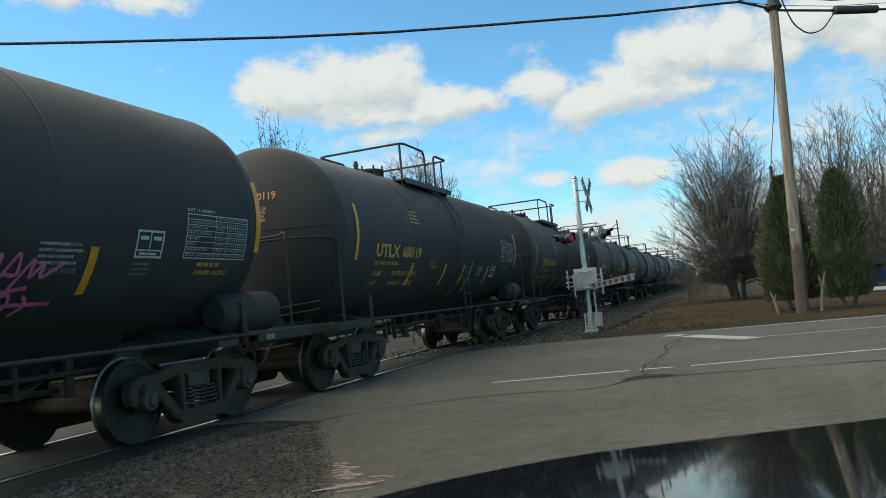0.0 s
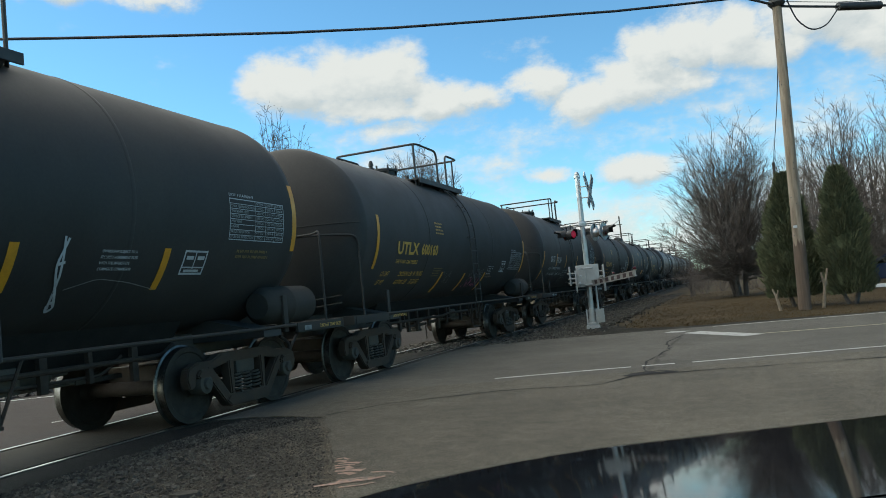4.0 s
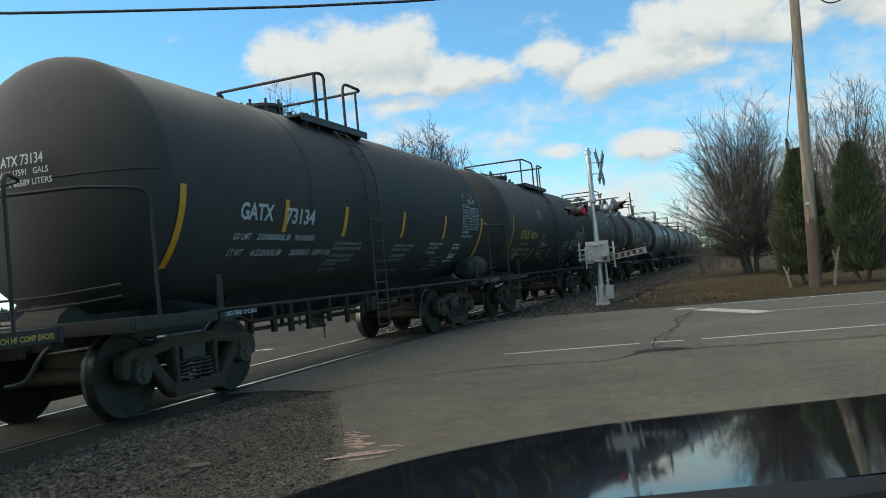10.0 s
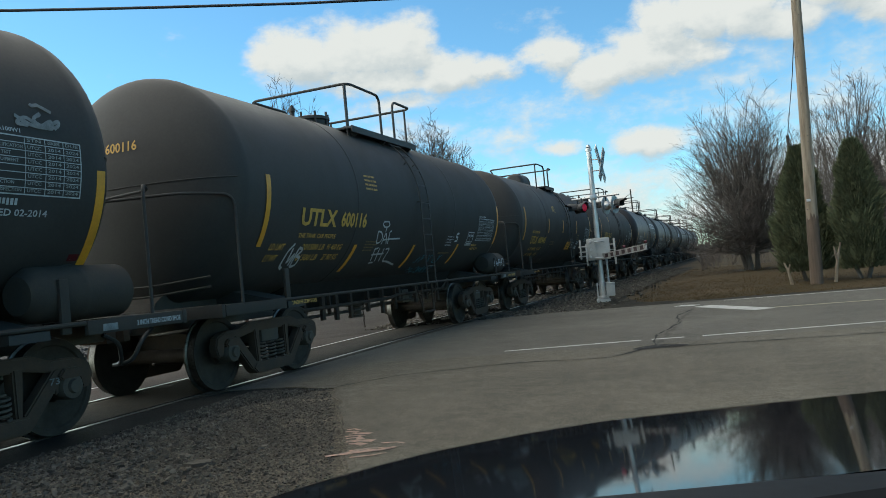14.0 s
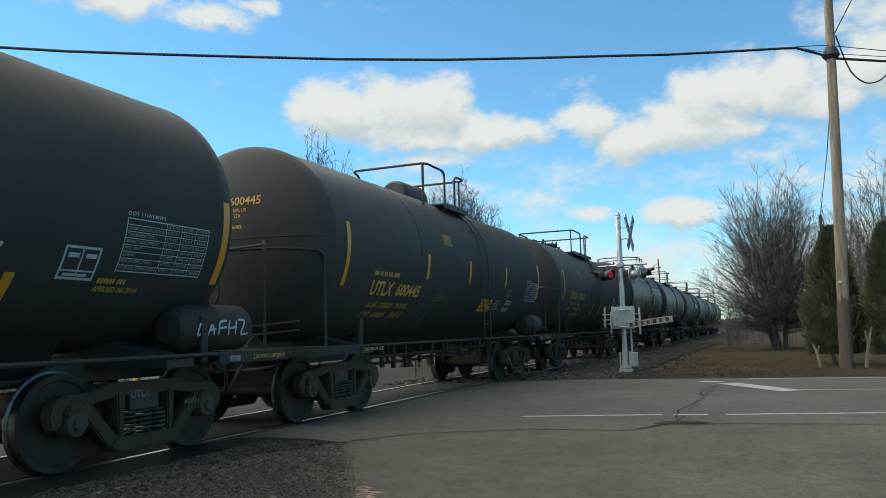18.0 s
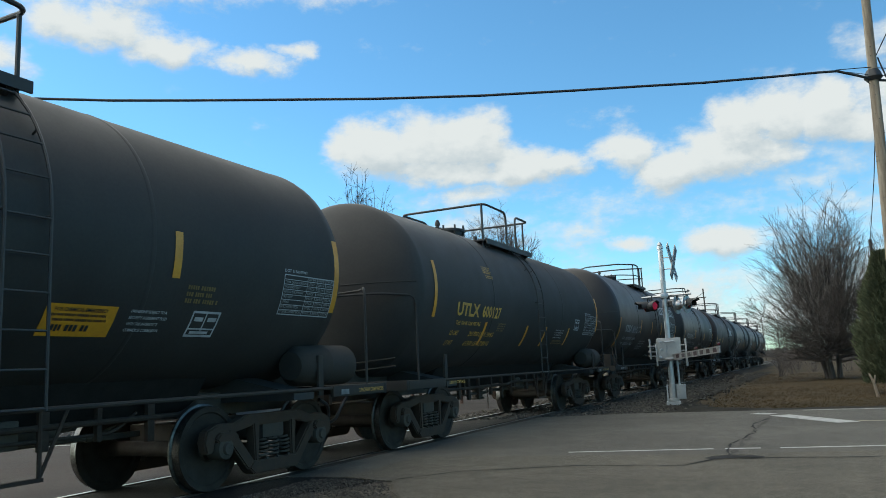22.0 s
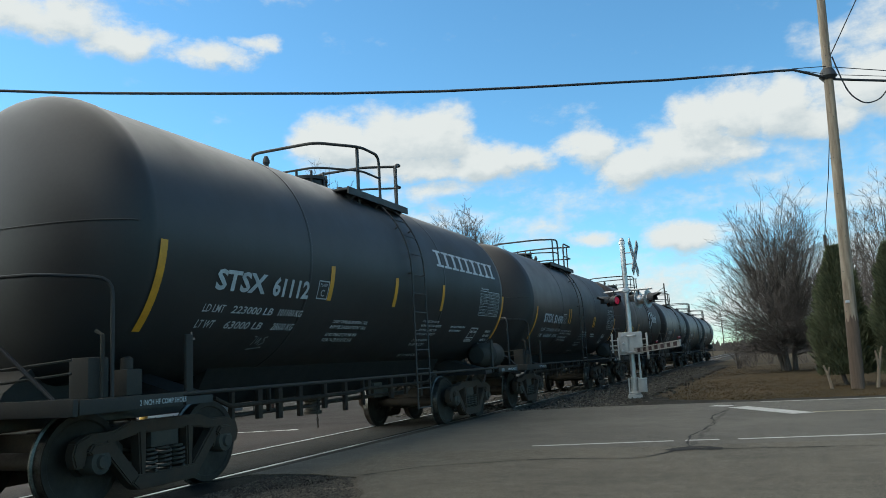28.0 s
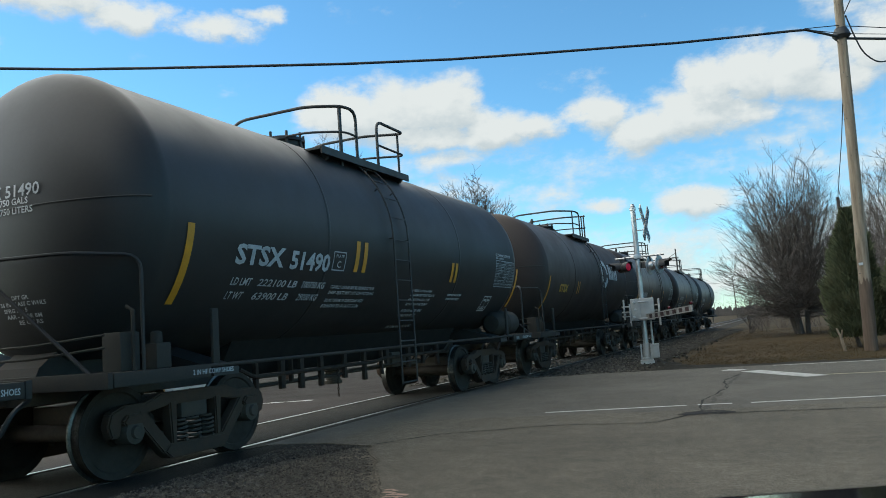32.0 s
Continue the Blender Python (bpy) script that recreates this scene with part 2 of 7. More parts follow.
M = {
    "tank": mat("tank_black_paint", (0.0303, 0.0279, 0.0259), 0.68, 0, (0.0437, 0.0397, 0.0359), 1.2, 30, 0.002, 3.0, rvar=0.1, spec=0.25, stain=0.1),
    "tank_blue": mat("tank_newer_black_paint", (0.0232, 0.0212, 0.0207), 0.5, 0, (0.0305, 0.0275, 0.0256), 1.0, 25, 0.002, 2.5, rvar=0.08, spec=0.3, stain=0.08),
    "tank_brown": mat("tank_brownish_paint", (0.03, 0.021, 0.018), 0.6, 0, (0.04, 0.029, 0.024), 1.2, 30, 0.002, 3.0, spec=0.3),
    "steel": mat("dark_running_gear_steel", (0.0570, 0.0488, 0.0399), 0.8, 0.0, (0.0910, 0.0695, 0.0525), 6, 50, 0.004, 30, spec=0.2),
    "frame_paint": mat("dirty_black_frame_paint", (0.0378, 0.0333, 0.0289), 0.75, 0, (0.0546, 0.0455, 0.0368), 5, 50, 0.003, 20, spec=0.15),
    "grime": mat("greasy_side_frame", (0.0503, 0.0343, 0.0243), 0.85, 0.0, (0.0784, 0.0483, 0.0323), 5, 60, 0.005, 25, spec=0.2),
    "wheel": mat("rusty_wheel_steel", (0.0456, 0.0338, 0.0246), 0.75, 0.0, (0.0293, 0.0217, 0.0163), 6, 40, 0.003, 20, spec=0.2),
    "tread": mat("polished_wheel_tread", (0.1980, 0.1870, 0.1705), 0.45, 1.0, (0.0550, 0.0468, 0.0385), 6, 60),
    "rail_top": mat("polished_rail_head", (0.2475, 0.2250, 0.2025), 0.42, 1.0, (0.1260, 0.1125, 0.0990), 3, 40),
    "top_steel": mat("black_painted_top_rails", (0.022, 0.021, 0.02), 0.6, 0.0, (0.034, 0.03, 0.026), 6, 50, 0.002, 30),
    "rust_dark": mat("rust_brown_pipework", (0.0637, 0.0436, 0.0312), 0.85, 0.0, (0.0391, 0.0287, 0.0230), 7, 50, 0.003, 30, spec=0.12),
    # grit with the shade beside the train put into its near-black colour
    "fines": mat("shade_dark_track_fines", (0.0098, 0.0093, 0.0080), 0.95, 0, (0.0149, 0.0139, 0.0118), 1.3, 180, 0.015, 60, speck=0.5, stain=0.25, spec=0.12),
    "rubble": mat("pale_grey_rubble", (0.0979, 0.0918, 0.0842), 0.95, 0, (0.0518, 0.0474, 0.0424), 5, 40, 0.01, 20, island=0.5),
    "rail": mat("rusty_rail_web", (0.07, 0.045, 0.03), 0.85, 0, (0.04, 0.028, 0.02), 6, 60, 0.003),
    "yellow": mat("yellow_reflective_tape", (0.6532, 0.2873, 0.0172), 0.45, 0, (0.4990, 0.2154, 0.0172), 5, 40),
    "yellow_paint": mat("yellow_stencil_paint", (0.6153, 0.3421, 0.0496), 0.6, 0, (0.3915, 0.2251, 0.0496), 8, 60),
    "white_paint": mat("white_stencil_paint", (0.4960, 0.4960, 0.4920), 0.6, 0, (0.3200, 0.3200, 0.3198), 8, 60),
    "faint_paint": mat("thin_grey_white_stencil_paint", (0.3, 0.3, 0.29), 0.65, 0, (0.2, 0.2, 0.19), 8, 60),
    "dim_yellow": mat("dim_yellow_stencil_paint", (0.2, 0.13, 0.035), 0.65, 0, (0.13, 0.09, 0.03), 8, 60),
    "grey_paint": mat("faded_stencil_paint", (0.22, 0.22, 0.21), 0.7, 0, (0.1, 0.1, 0.1), 8, 60),
    "pink_paint": mat("pink_spray_paint", (0.55, 0.12, 0.25), 0.6, 0, (0.3, 0.07, 0.15), 8, 60),
    "blue_paint": mat("faded_blue_spray_paint", (0.0360, 0.1800, 0.2520), 0.7, 0, (0.0270, 0.0720, 0.0900), 8, 60),
    "road": mat("worn_road_asphalt", (0.0701, 0.0642, 0.0527), 0.92, 0, (0.0890, 0.0816, 0.0663), 0.7, 220, 0.006, 130, rvar=0.05, speck=0.5, stain=0.18, spec=0.2),
    "lot": mat("aged_grey_asphalt", (0.0744, 0.0669, 0.0511), 0.95, 0, (0.0954, 0.0843, 0.0647), 0.6, 240, 0.012, 90, rvar=0.04, speck=0.85, stain=0.16, spec=0.2),
    "patch": mat("dark_patch_asphalt", (0.0521, 0.0448, 0.0341), 0.95, 0, (0.0858, 0.0730, 0.0548), 1.6, 200, 0.02, 70, speck=0.9, stain=0.35, spec=0.12),
    # far asphalt, coloured about a third as bright as the near road
    "road_far": mat("dark_far_asphalt", (0.0252, 0.0187, 0.0156), 0.92, 0, (0.0324, 0.0237, 0.0191), 0.8, 200, 0.005, 140, speck=0.3, stain=0.12, spec=0.12),
    "trench": mat("darker_patched_asphalt", (0.046, 0.041, 0.034), 0.92, 0, (0.06, 0.054, 0.045), 2.5, 220, 0.006, 130, speck=0.5, stain=0.2, spec=0.2),
    # darker than the tank paint: the shade below the tank is in this colour
    "underside": mat("shade_darkened_underside", (0.0195, 0.0180, 0.0165), 0.9, 0, (0.0300, 0.0270, 0.0240), 5, 50, 0.003, 20, spec=0.05),
    "apron": mat("older_dark_crossing_asphalt", (0.0312, 0.0259, 0.0183), 0.92, 0, (0.0415, 0.0341, 0.0239), 0.9, 220, 0.008, 110, rvar=0.05, speck=0.55, stain=0.22, spec=0.12),
    "tar": mat("black_tar_crack_seal", (0.016, 0.0155, 0.014), 0.95, 0, (0.035, 0.034, 0.033), 6, 80, spec=0.08),
    "line": mat("worn_white_road_paint", (0.42, 0.41, 0.38), 0.75, 0, (0.2, 0.195, 0.18), 7, 160, spec=0.2),
    "line_yellow": mat("worn_yellow_road_paint", (0.27, 0.23, 0.13), 0.75, 0, (0.15, 0.13, 0.09), 7, 160),
    "orange": mat("faded_orange_marking_paint", (0.3961, 0.2263, 0.1519), 0.9, 0, (0.1037, 0.1041, 0.0950), 26, 180),
    "stone": mat("grey_ballast_stone", (0.0819, 0.0733, 0.0603), 0.92, 0, (0.0453, 0.0401, 0.0328), 9, 70, 0.004, 60, island=0.55, spec=0.2),
    "ballast": mat("grey_ballast_bed", (0.0341, 0.0287, 0.0209), 0.95, 0, (0.0193, 0.0162, 0.0121), 14, 60, 0.03, 30, spec=0.1),
    "tie": mat("weathered_timber_tie", (0.07, 0.055, 0.042), 0.9, 0, (0.04, 0.032, 0.026), 4, 60, 0.006, 40, stretch=(1, 6, 1), spec=0.2),
    "ground": mat("winter_grass_ground", (0.0546, 0.0371, 0.0177), 0.95, 0, (0.0322, 0.0251, 0.0129), 0.35, 9, 0.05, 4, spec=0.1),
    "dirt": mat("brown_dirt_verge", (0.0245, 0.0207, 0.0139), 0.95, 0, (0.0147, 0.0131, 0.0092), 1.5, 30, 0.03, 14, spec=0.1),
    "pink_dirt": mat("dry_dusty_dirt", (0.0286, 0.0229, 0.0190), 0.95, 0, (0.0186, 0.0149, 0.0128), 1.0, 20, 0.04, 9, spec=0.1),
    "grass": mat("dry_winter_grass", (0.0715, 0.0440, 0.0175), 0.9, 0, (0.0375, 0.0300, 0.0113), 1.0, 9, island=0.4, spec=0.1),
    "wood_pole": mat("weathered_utility_pole", (0.2782, 0.2267, 0.1656), 0.88, 0, (0.1237, 0.0907, 0.0622), 1.6, 60, 0.01, 40, stretch=(6, 6, 0.5), stain=0.2),
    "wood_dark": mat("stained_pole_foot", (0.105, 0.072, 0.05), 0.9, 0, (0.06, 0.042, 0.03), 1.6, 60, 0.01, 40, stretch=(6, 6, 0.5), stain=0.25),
    "bark": mat("grey_brown_bark", (0.0834, 0.0713, 0.0611), 0.95, 0, (0.0521, 0.0442, 0.0377), 3, 40, 0.01, 25),
    "twig": mat("brown_bare_twigs", (0.1051, 0.0872, 0.0754), 0.95, 0, (0.0685, 0.0558, 0.0485), 2, 30),
    "cedar": mat("dark_cedar_foliage", (0.0719, 0.0857, 0.0470), 0.95, 0, (0.1031, 0.1072, 0.0611), 1.4, 20, island=0.3, spec=0.1),
    "galv": mat("galvanised_aluminium_mast", (0.4860, 0.4860, 0.4871), 0.4, 0.75, (0.3456, 0.3456, 0.3432), 3, 50),
    "cabinet": mat("pale_grey_painted_metal", (0.3888, 0.3780, 0.3542), 0.55, 0.05, (0.2700, 0.2646, 0.2491), 3, 50),
    "black": mat("matt_black_metal", (0.015, 0.015, 0.016), 0.6, 0, (0.025, 0.025, 0.025), 3, 50),
    "cable": mat("black_cable_sheath", (0.012, 0.012, 0.014), 0.6, 0, (0.02, 0.02, 0.022), 3, 50),
    "red_tape": mat("red_reflective_board", (0.03, 0.012, 0.014), 0.5, 0, (0.0225, 0.01, 0.012), 6, 50),
    "white_board": mat("white_reflective_board", (0.2880, 0.2800, 0.2706), 0.5, 0, (0.2080, 0.2040, 0.1968), 6, 50),
    "lamp_red": glow("lit_red_lens", (0.42, 0.01, 0.04), 0.16),
    "lens_dark": mat("dark_red_lens", (0.09, 0.012, 0.015), 0.25, 0, (0.06, 0.01, 0.01), 6, 50),
    "hood": mat("black_car_paint", (0.006, 0.007, 0.009), 0.05, 0, (0.008, 0.009, 0.012), 2, 30, spec=0.22, rvar=0.01),
    "plastic": mat("black_cowl_plastic", (0.0069, 0.0072, 0.0080), 0.6, 0, (0.0096, 0.0096, 0.0101), 4, 60, spec=0.06),
    "far_wood": mat("hazy_bare_woods", (0.1, 0.085, 0.075), 0.95, 0, (0.06, 0.052, 0.048), 0.2, 1.5),
    "car_blue": mat("dark_blue_car_paint", (0.02, 0.035, 0.09), 0.15, 0.2, (0.025, 0.04, 0.1), 3, 30, coat=1.0, rvar=0.04),
    "glass": mat("dark_car_glass", (0.01, 0.012, 0.014), 0.05, 0, (0.012, 0.014, 0.016), 3, 30, spec=0.8, rvar=0.02),
    "white_metal": mat("white_painted_metal", (0.6, 0.6, 0.58), 0.5, 0, (0.45, 0.45, 0.43), 2, 30),
    "shed_grey": mat("weathered_grey_metal", (0.26, 0.26, 0.26), 0.6, 0, (0.17, 0.17, 0.17), 2, 30),
    "rust": mat("rust_brown_steel", (0.1, 0.05, 0.03), 0.85, 0, (0.06, 0.035, 0.025), 5, 40, 0.004),
    "green": mat("faded_green_paint", (0.03, 0.12, 0.06), 0.6, 0, (0.03, 0.08, 0.05), 3, 30),
    "snow": mat("old_white_snow", (0.7, 0.71, 0.73), 0.8, 0, (0.55, 0.55, 0.57), 2, 20, 0.02),
}


# ---------------------------------------------------------------- mesh helpers
def part(name, bm, material, parent=None, label="", smooth=True, m=None):
    me = bpy.data.meshes.new(name)
    if smooth:
        for f in bm.faces:
            f.smooth = True
    bm.to_mesh(me)
    bm.free()
    for mm in (material if isinstance(material, (list, tuple)) else [material]):
        me.materials.append(M[mm])
    if smooth:
        me.set_sharp_from_angle(angle=radians(38))
    ob = new(name, me)
    if parent is not None:
        ob.parent = parent
    if m is not None:
        ob.matrix_basis = m
    if label:
        ob["label"] = label
    return ob


def box(bm, x0, x1, y0, y1, z0, z1, bev=0.0, mi=0):
    vs = [bm.verts.new(p) for p in ((x0, y0, z0), (x1, y0, z0), (x1, y1, z0), (x0, y1, z0), (x0, y0, z1), (x1, y0, z1), (x1, y1, z1), (x0, y1, z1))]
    fs = [bm.faces.new([vs[i] for i in q]) for q in ((0, 3, 2, 1), (4, 5, 6, 7), (0, 1, 5, 4), (1, 2, 6, 5), (2, 3, 7, 6), (3, 0, 4, 7))]
    for f in fs:
        f.material_index = mi
    if bev:
        es = list({e for f in fs for e in f.edges})
        r = bmesh.ops.bevel(bm, geom=es, offset=bev, segments=2, affect='EDGES', profile=0.6)
        for f in r["faces"]:
            f.material_index = mi
    return fs


def tube(bm, pts, r, seg=8, r1=None, cap=True, mi=0):
    """A round bar along a polyline, tapering from r to r1."""
    pts = [Vector(p) for p in pts]
    r1 = r if r1 is None else r1
    rings, side = [], None
    n = len(pts)
    for i, p in enumerate(pts):
        d = (pts[min(i + 1, n - 1)] - pts[max(i - 1, 0)])
        d = d.normalized() if d.length else Vector((0, 0, 1))
        if side is None:
            side = d.orthogonal().normalized()
        side = (side - d * side.dot(d))
        side = side.normalized() if side.length > 1e-6 else d.orthogonal().normalized()
        up = d.cross(side)
        rad = r + (r1 - r) * i / max(1, n - 1)
        rings.append([bm.verts.new(p + (side * math.cos(2 * math.pi * k / seg) + up * math.sin(2 * math.pi * k / seg)) * rad) for k in range(seg)])
    for a, b in zip(rings, rings[1:]):
        for k in range(seg):
            f = bm.faces.new((a[k], a[(k + 1) % seg], b[(k + 1) % seg], b[k]))
            f.material_index = mi
    if cap and seg > 2:
        for ring, flip in ((rings[0], True), (rings[-1], False)):
            f = bm.faces.new(ring[::-1] if flip else ring)
            f.material_index = mi


def bent(pts, r=0.12, steps=4):
    """A polyline with rounded corners."""
    pts = [Vector(p) for p in pts]
    out = [pts[0]]
    for a, b, c in zip(pts, pts[1:], pts[2:]):
        u, v = (a - b), (c - b)
        k = min(r, u.length * 0.45, v.length * 0.45)
        p, q = b + u.normalized() * k, b + v.normalized() * k
        for i in range(steps + 1):
            s = i / steps
            out.append(p * (1 - s) ** 2 + b * 2 * s * (1 - s) + q * s * s)
    out.append(pts[-1])
    return out


def lathe(bm, prof, axis='z', seg=32, at=(0, 0, 0), mi=None):
    """prof: (radius, position along the axis) pairs; mi: a material index for each band."""
    ax = {'x': (1, 2, 0), 'y': (0, 2, 1), 'z': (0, 1, 2)}[axis]
    rings = []
    for r, h in prof:
        ring = []
        for k in range(seg if r > 1e-5 else 1):
            a = 2 * math.pi * k / seg
            p = [0, 0, 0]
            p[ax[0]], p[ax[1]], p[ax[2]] = r * math.cos(a), r * math.sin(a), h
            ring.append(bm.verts.new(Vector(p) + Vector(at)))
        rings.append(ring)
    for i, (a, b) in enumerate(zip(rings, rings[1:])):
        for k in range(seg):
            q = [a[k % len(a)], a[(k + 1) % len(a)], b[(k + 1) % len(b)], b[k % len(b)]]
            q = [v for j, v in enumerate(q) if v not in q[:j]]
            if len(q) > 2:
                f = bm.faces.new(q)
                if mi:
                    f.material_index = mi[i]
    bmesh.ops.recalc_face_normals(bm, faces=bm.faces)


def prism(bm, outline, lo, hi, axis='x', mi=0):
    """A flat outline pushed from lo to hi along an axis."""
    def at(a, b, h):
        return {'x': (h, a, b), 'y': (a, h, b), 'z': (a, b, h)}[axis]
    lo_v = [bm.verts.new(at(a, b, lo)) for a, b in outline]
    hi_v = [bm.verts.new(at(a, b, hi)) for a, b in outline]
    n = len(outline)
    fs = [bm.faces.new(lo_v[::-1]), bm.faces.new(hi_v)]
    for k in range(n):
        fs.append(bm.faces.new((lo_v[k], lo_v[(k + 1) % n], hi_v[(k + 1) % n], hi_v[k])))
    for f in fs:
        f.material_index = mi
    bmesh.ops.recalc_face_normals(bm, faces=fs)
    return fs


def empty(name, m=None):
    e = new(name)
    e.empty_display_size = 0.2
    if m is not None:
        e.matrix_basis = m
    return e


# ---------------------------------------------------------------- ground, road, track
TX = -6.93          # the track's centre line
GAUGE = 0.75        # rail centres from the track's centre line


def sheet(name, outline, z, material, label, thick=0.0, rough=0.0):
    """A level slab with the given outline, its top at z."""
    bm = bmesh.new()
    if rough:
        rnd, ragged = random.Random(len(name)), []
        for (ax, ay), (bx, by) in zip(outline, outline[1:] + outline[:1]):
            n = max(1, min(160, int(math.hypot(bx - ax, by - ay) / 0.3)))
            for i in range(n):
                k = i / n
                ragged.append((ax + (bx - ax) * k + rnd.uniform(-rough, rough), ay + (by - ay) * k + rnd.uniform(-rough, rough)))
        outline = ragged
    if thick:
        prism(bm, outline, z - thick, z, 'z')
    else:
        bm.faces.new([bm.verts.new((x, y, z)) for x, y in outline])
    ob = part(name, bm, material, smooth=False)
    return tagged(ob, label, name.split("_")[0], kind="structure")


def ground_sheet():
    bm = bmesh.new()
    xs = sorted({-3000, -1200, -500, -200, -120, *range(-80, 81, 4), 120, 200, 500, 1200, 3000})
    ys = sorted({-3000, -1200, -500, -200, -100, *range(-60, 141, 4), 180, 240, 500, 1200, 3000})
    grid = {}
    for x in xs:
        for y in ys:
            z = -0.1
            if y > 22 and x > -2:
                z += 0.05 * noise.noise((x * 0.15, y * 0.15, 0))
            grid[x, y] = bm.verts.new((x, y, z))
    for a, b in zip(xs, xs[1:]):
        for c, d in zip(ys, ys[1:]):
            bm.faces.new((grid[a, c], grid[b, c], grid[b, d], grid[a, d]))
    return tagged(part("ground", bm, "ground"), "flat ground of dry brown winter grass reaching the horizon", "ground", kind="structure")


ground_sheet()
# pavement this side of the track, and the road that crosses it
EDGE = [(-5.15, 7.9), (-4.42, 7.7), (-3.75, 6.6), (-3.18, 5.6), (-2.62, 4.6), (-2.2, 3.8), (-1.6, 1.6), (-1.2, 0.0)]


def worn(pts, amount, step=0.06):
    """A polyline cut into short pieces that waver."""
    out = []
    for (ax, ay), (bx, by) in zip(pts, pts[1:]):
        n = max(1, int(math.hypot(bx - ax, by - ay) / step))
        for i in range(n):
            x, y = ax + (bx - ax) * i / n, ay + (by - ay) * i / n
            k = noise.noise((x * 2.3, y * 2.3, 0)) * 1.4 + noise.noise((x * 9, y * 9, 4)) * 0.5 + noise.noise((x * 25, y * 25, 8)) * 0.25
            out.append((x + amount * k, y + amount * k * 0.4))
    return out + [pts[-1]]


sheet("pavement", [*worn(EDGE, 0.03), (0.0, -6.0), (14, -6.0), (30, 12.9), (30, 14.2), (2.2, 11.2), (-1.2, 10.3), (-5.2, 9.9)], 0.0, "lot", "worn grey asphalt apron beside the road", 0.12)
sheet("road", [(-5.2, 9.9), (-1.2, 10.3), (2.2, 11.2), (30, 14.2), (90, 20.0), (90, 27.0), (30, 21.2), (2.92, 18.67), (-3.9, 18.05), (-5.9, 17.3), *worn([(-5.9, 7.85), (-5.15, 7.9)], 0.1)], 0.0, "road", "dark grey asphalt road leading to the level crossing", 0.12)
sheet("crossing_surface", [(TX - GAUGE + 0.11, -9.0), (TX + GAUGE - 0.11, -9.0), (TX + GAUGE - 0.11, 17.2), (TX - GAUGE + 0.11, 16.6)], -0.004, "apron", "asphalt infill between the rails of the crossing", 0.12)
sheet("crossing_apron", [(-5.9, 7.85), (-5.9, 17.3), (TX + GAUGE + 0.06, 17.0), (TX + GAUGE + 0.06, 7.2)], -0.002, "apron", "asphalt laid up to the near rail", 0.12)
sheet("road_beyond", [(TX - GAUGE - 0.06, -9.0), (TX - GAUGE - 0.06, 15.6), (-9.9, 13.75), (-11.0, 13.3), (-13.2, 12.2), (-16.5, 10.4), (-30, 3.6), (-80, -18), (-80, -30), (-30, -18)], -0.006, "road_far", "dark brownish-grey road surface beyond the track", 0.1)
sheet("dirt_verge", [(-5.9, 17.3), (-3.9, 18.05), (2.92, 18.67), (30, 21.2), (30, 21.9), (3.2, 19.9), (-1.4, 19.9), (-2.7, 20.9), (-3.4, 23.8), (-3.0, 60.0), (-3.9, 60.0), (-4.9, 22.0)], -0.055, "dirt", "strip of bare brown dirt and gravel beside the road", rough=0.16)
sheet("dirt_bank", [(-7.8, 15.9), (-9.9, 13.6), (-11.0, 13.1), (-13.2, 12.0), (-16.5, 10.2), (-30, 3.4), (-60, -9), (-60, 70), (-9.2, 70)], -0.05, "pink_dirt", "dry dusty dirt ground beyond the track")
sheet("dirt_shoulder", [*worn([(-4.97, 6.5), (-4.72, 7.1), (-4.55, 7.6), (-4.25, 7.75)], 0.09), (-3.0, 5.7), (-2.0, 3.85), (-1.0, 0.0), (0.2, -6), (-5.2, -6), (-5.3, 4.4), (-5.1, 5.6)], -0.0045, "patch", "dark broken asphalt and grit at the pavement's edge")


# strip of grit whose dark colour stands in for shade along the train
sheet("track_shoulder", [(TX + GAUGE + 0.06, -9.0), (-5.15, -9.0), (-5.2, 4.6), (-5.12, 6.2), (-4.9, 7.9), (-5.9, 7.95), (TX + GAUGE + 0.06, 7.5)], -0.008, "fines", "grit packed beside the near rail, coloured dark as in the train's shade", 0.1, rough=0.05)


def ballast_bed(name, y0, y1, label):
    bm = bmesh.new()
    sec = [(-2.3, -0.1), (-1.55, -0.06), (1.55, -0.06), (2.4, -0.1)]
    prev = None
    n = max(2, int((y1 - y0) / 1.0))
    for i in range(n + 1):
        y = y0 + (y1 - y0) * i / n
        row = [bm.verts.new((TX + x, y, z + 0.012 * noise.noise((x * 3, y * 1.3, 2)))) for x, z in sec]
        if prev:
            for a, b, c, d in zip(prev, prev[1:], row[1:], row):
                bm.faces.new((a, b, c, d))
        prev = row
    return tagged(part(name, bm, "ballast"), label, "ballast", kind="structure")


ballast_bed("ballast", -40, 7.6, "dirty grey ballast under the track")
ballast_bed("ballast_far", 17.0, 330, "grey ballast bed of the straight track")


def rail_bar(name, x):
    """One running rail: foot, web and a head polished on top."""
    bm = bmesh.new()
    prof = [(-0.07, -0.16), (0.07, -0.16), (0.07, -0.147), (0.012, -0.13), (0.012, -0.045), (0.036, -0.036), (0.036, -0.004), (0.03, 0.0), (-0.03, 0.0), (-0.036, -0.004), (-0.036, -0.036), (-0.012, -0.045), (-0.012, -0.13), (-0.07, -0.147)]
    fs = prism(bm, [(x + a, b) for a, b in prof], -40.0, 330.0, 'y')
    for f in fs:
        f.material_index = 1 if all(v.co.z > -0.006 for v in f.verts) else 0
    return tagged(part(name, bm, ["rail", "rail_top"], smooth=False), "steel running rail with a shiny worn head", "rail", kind="structure")


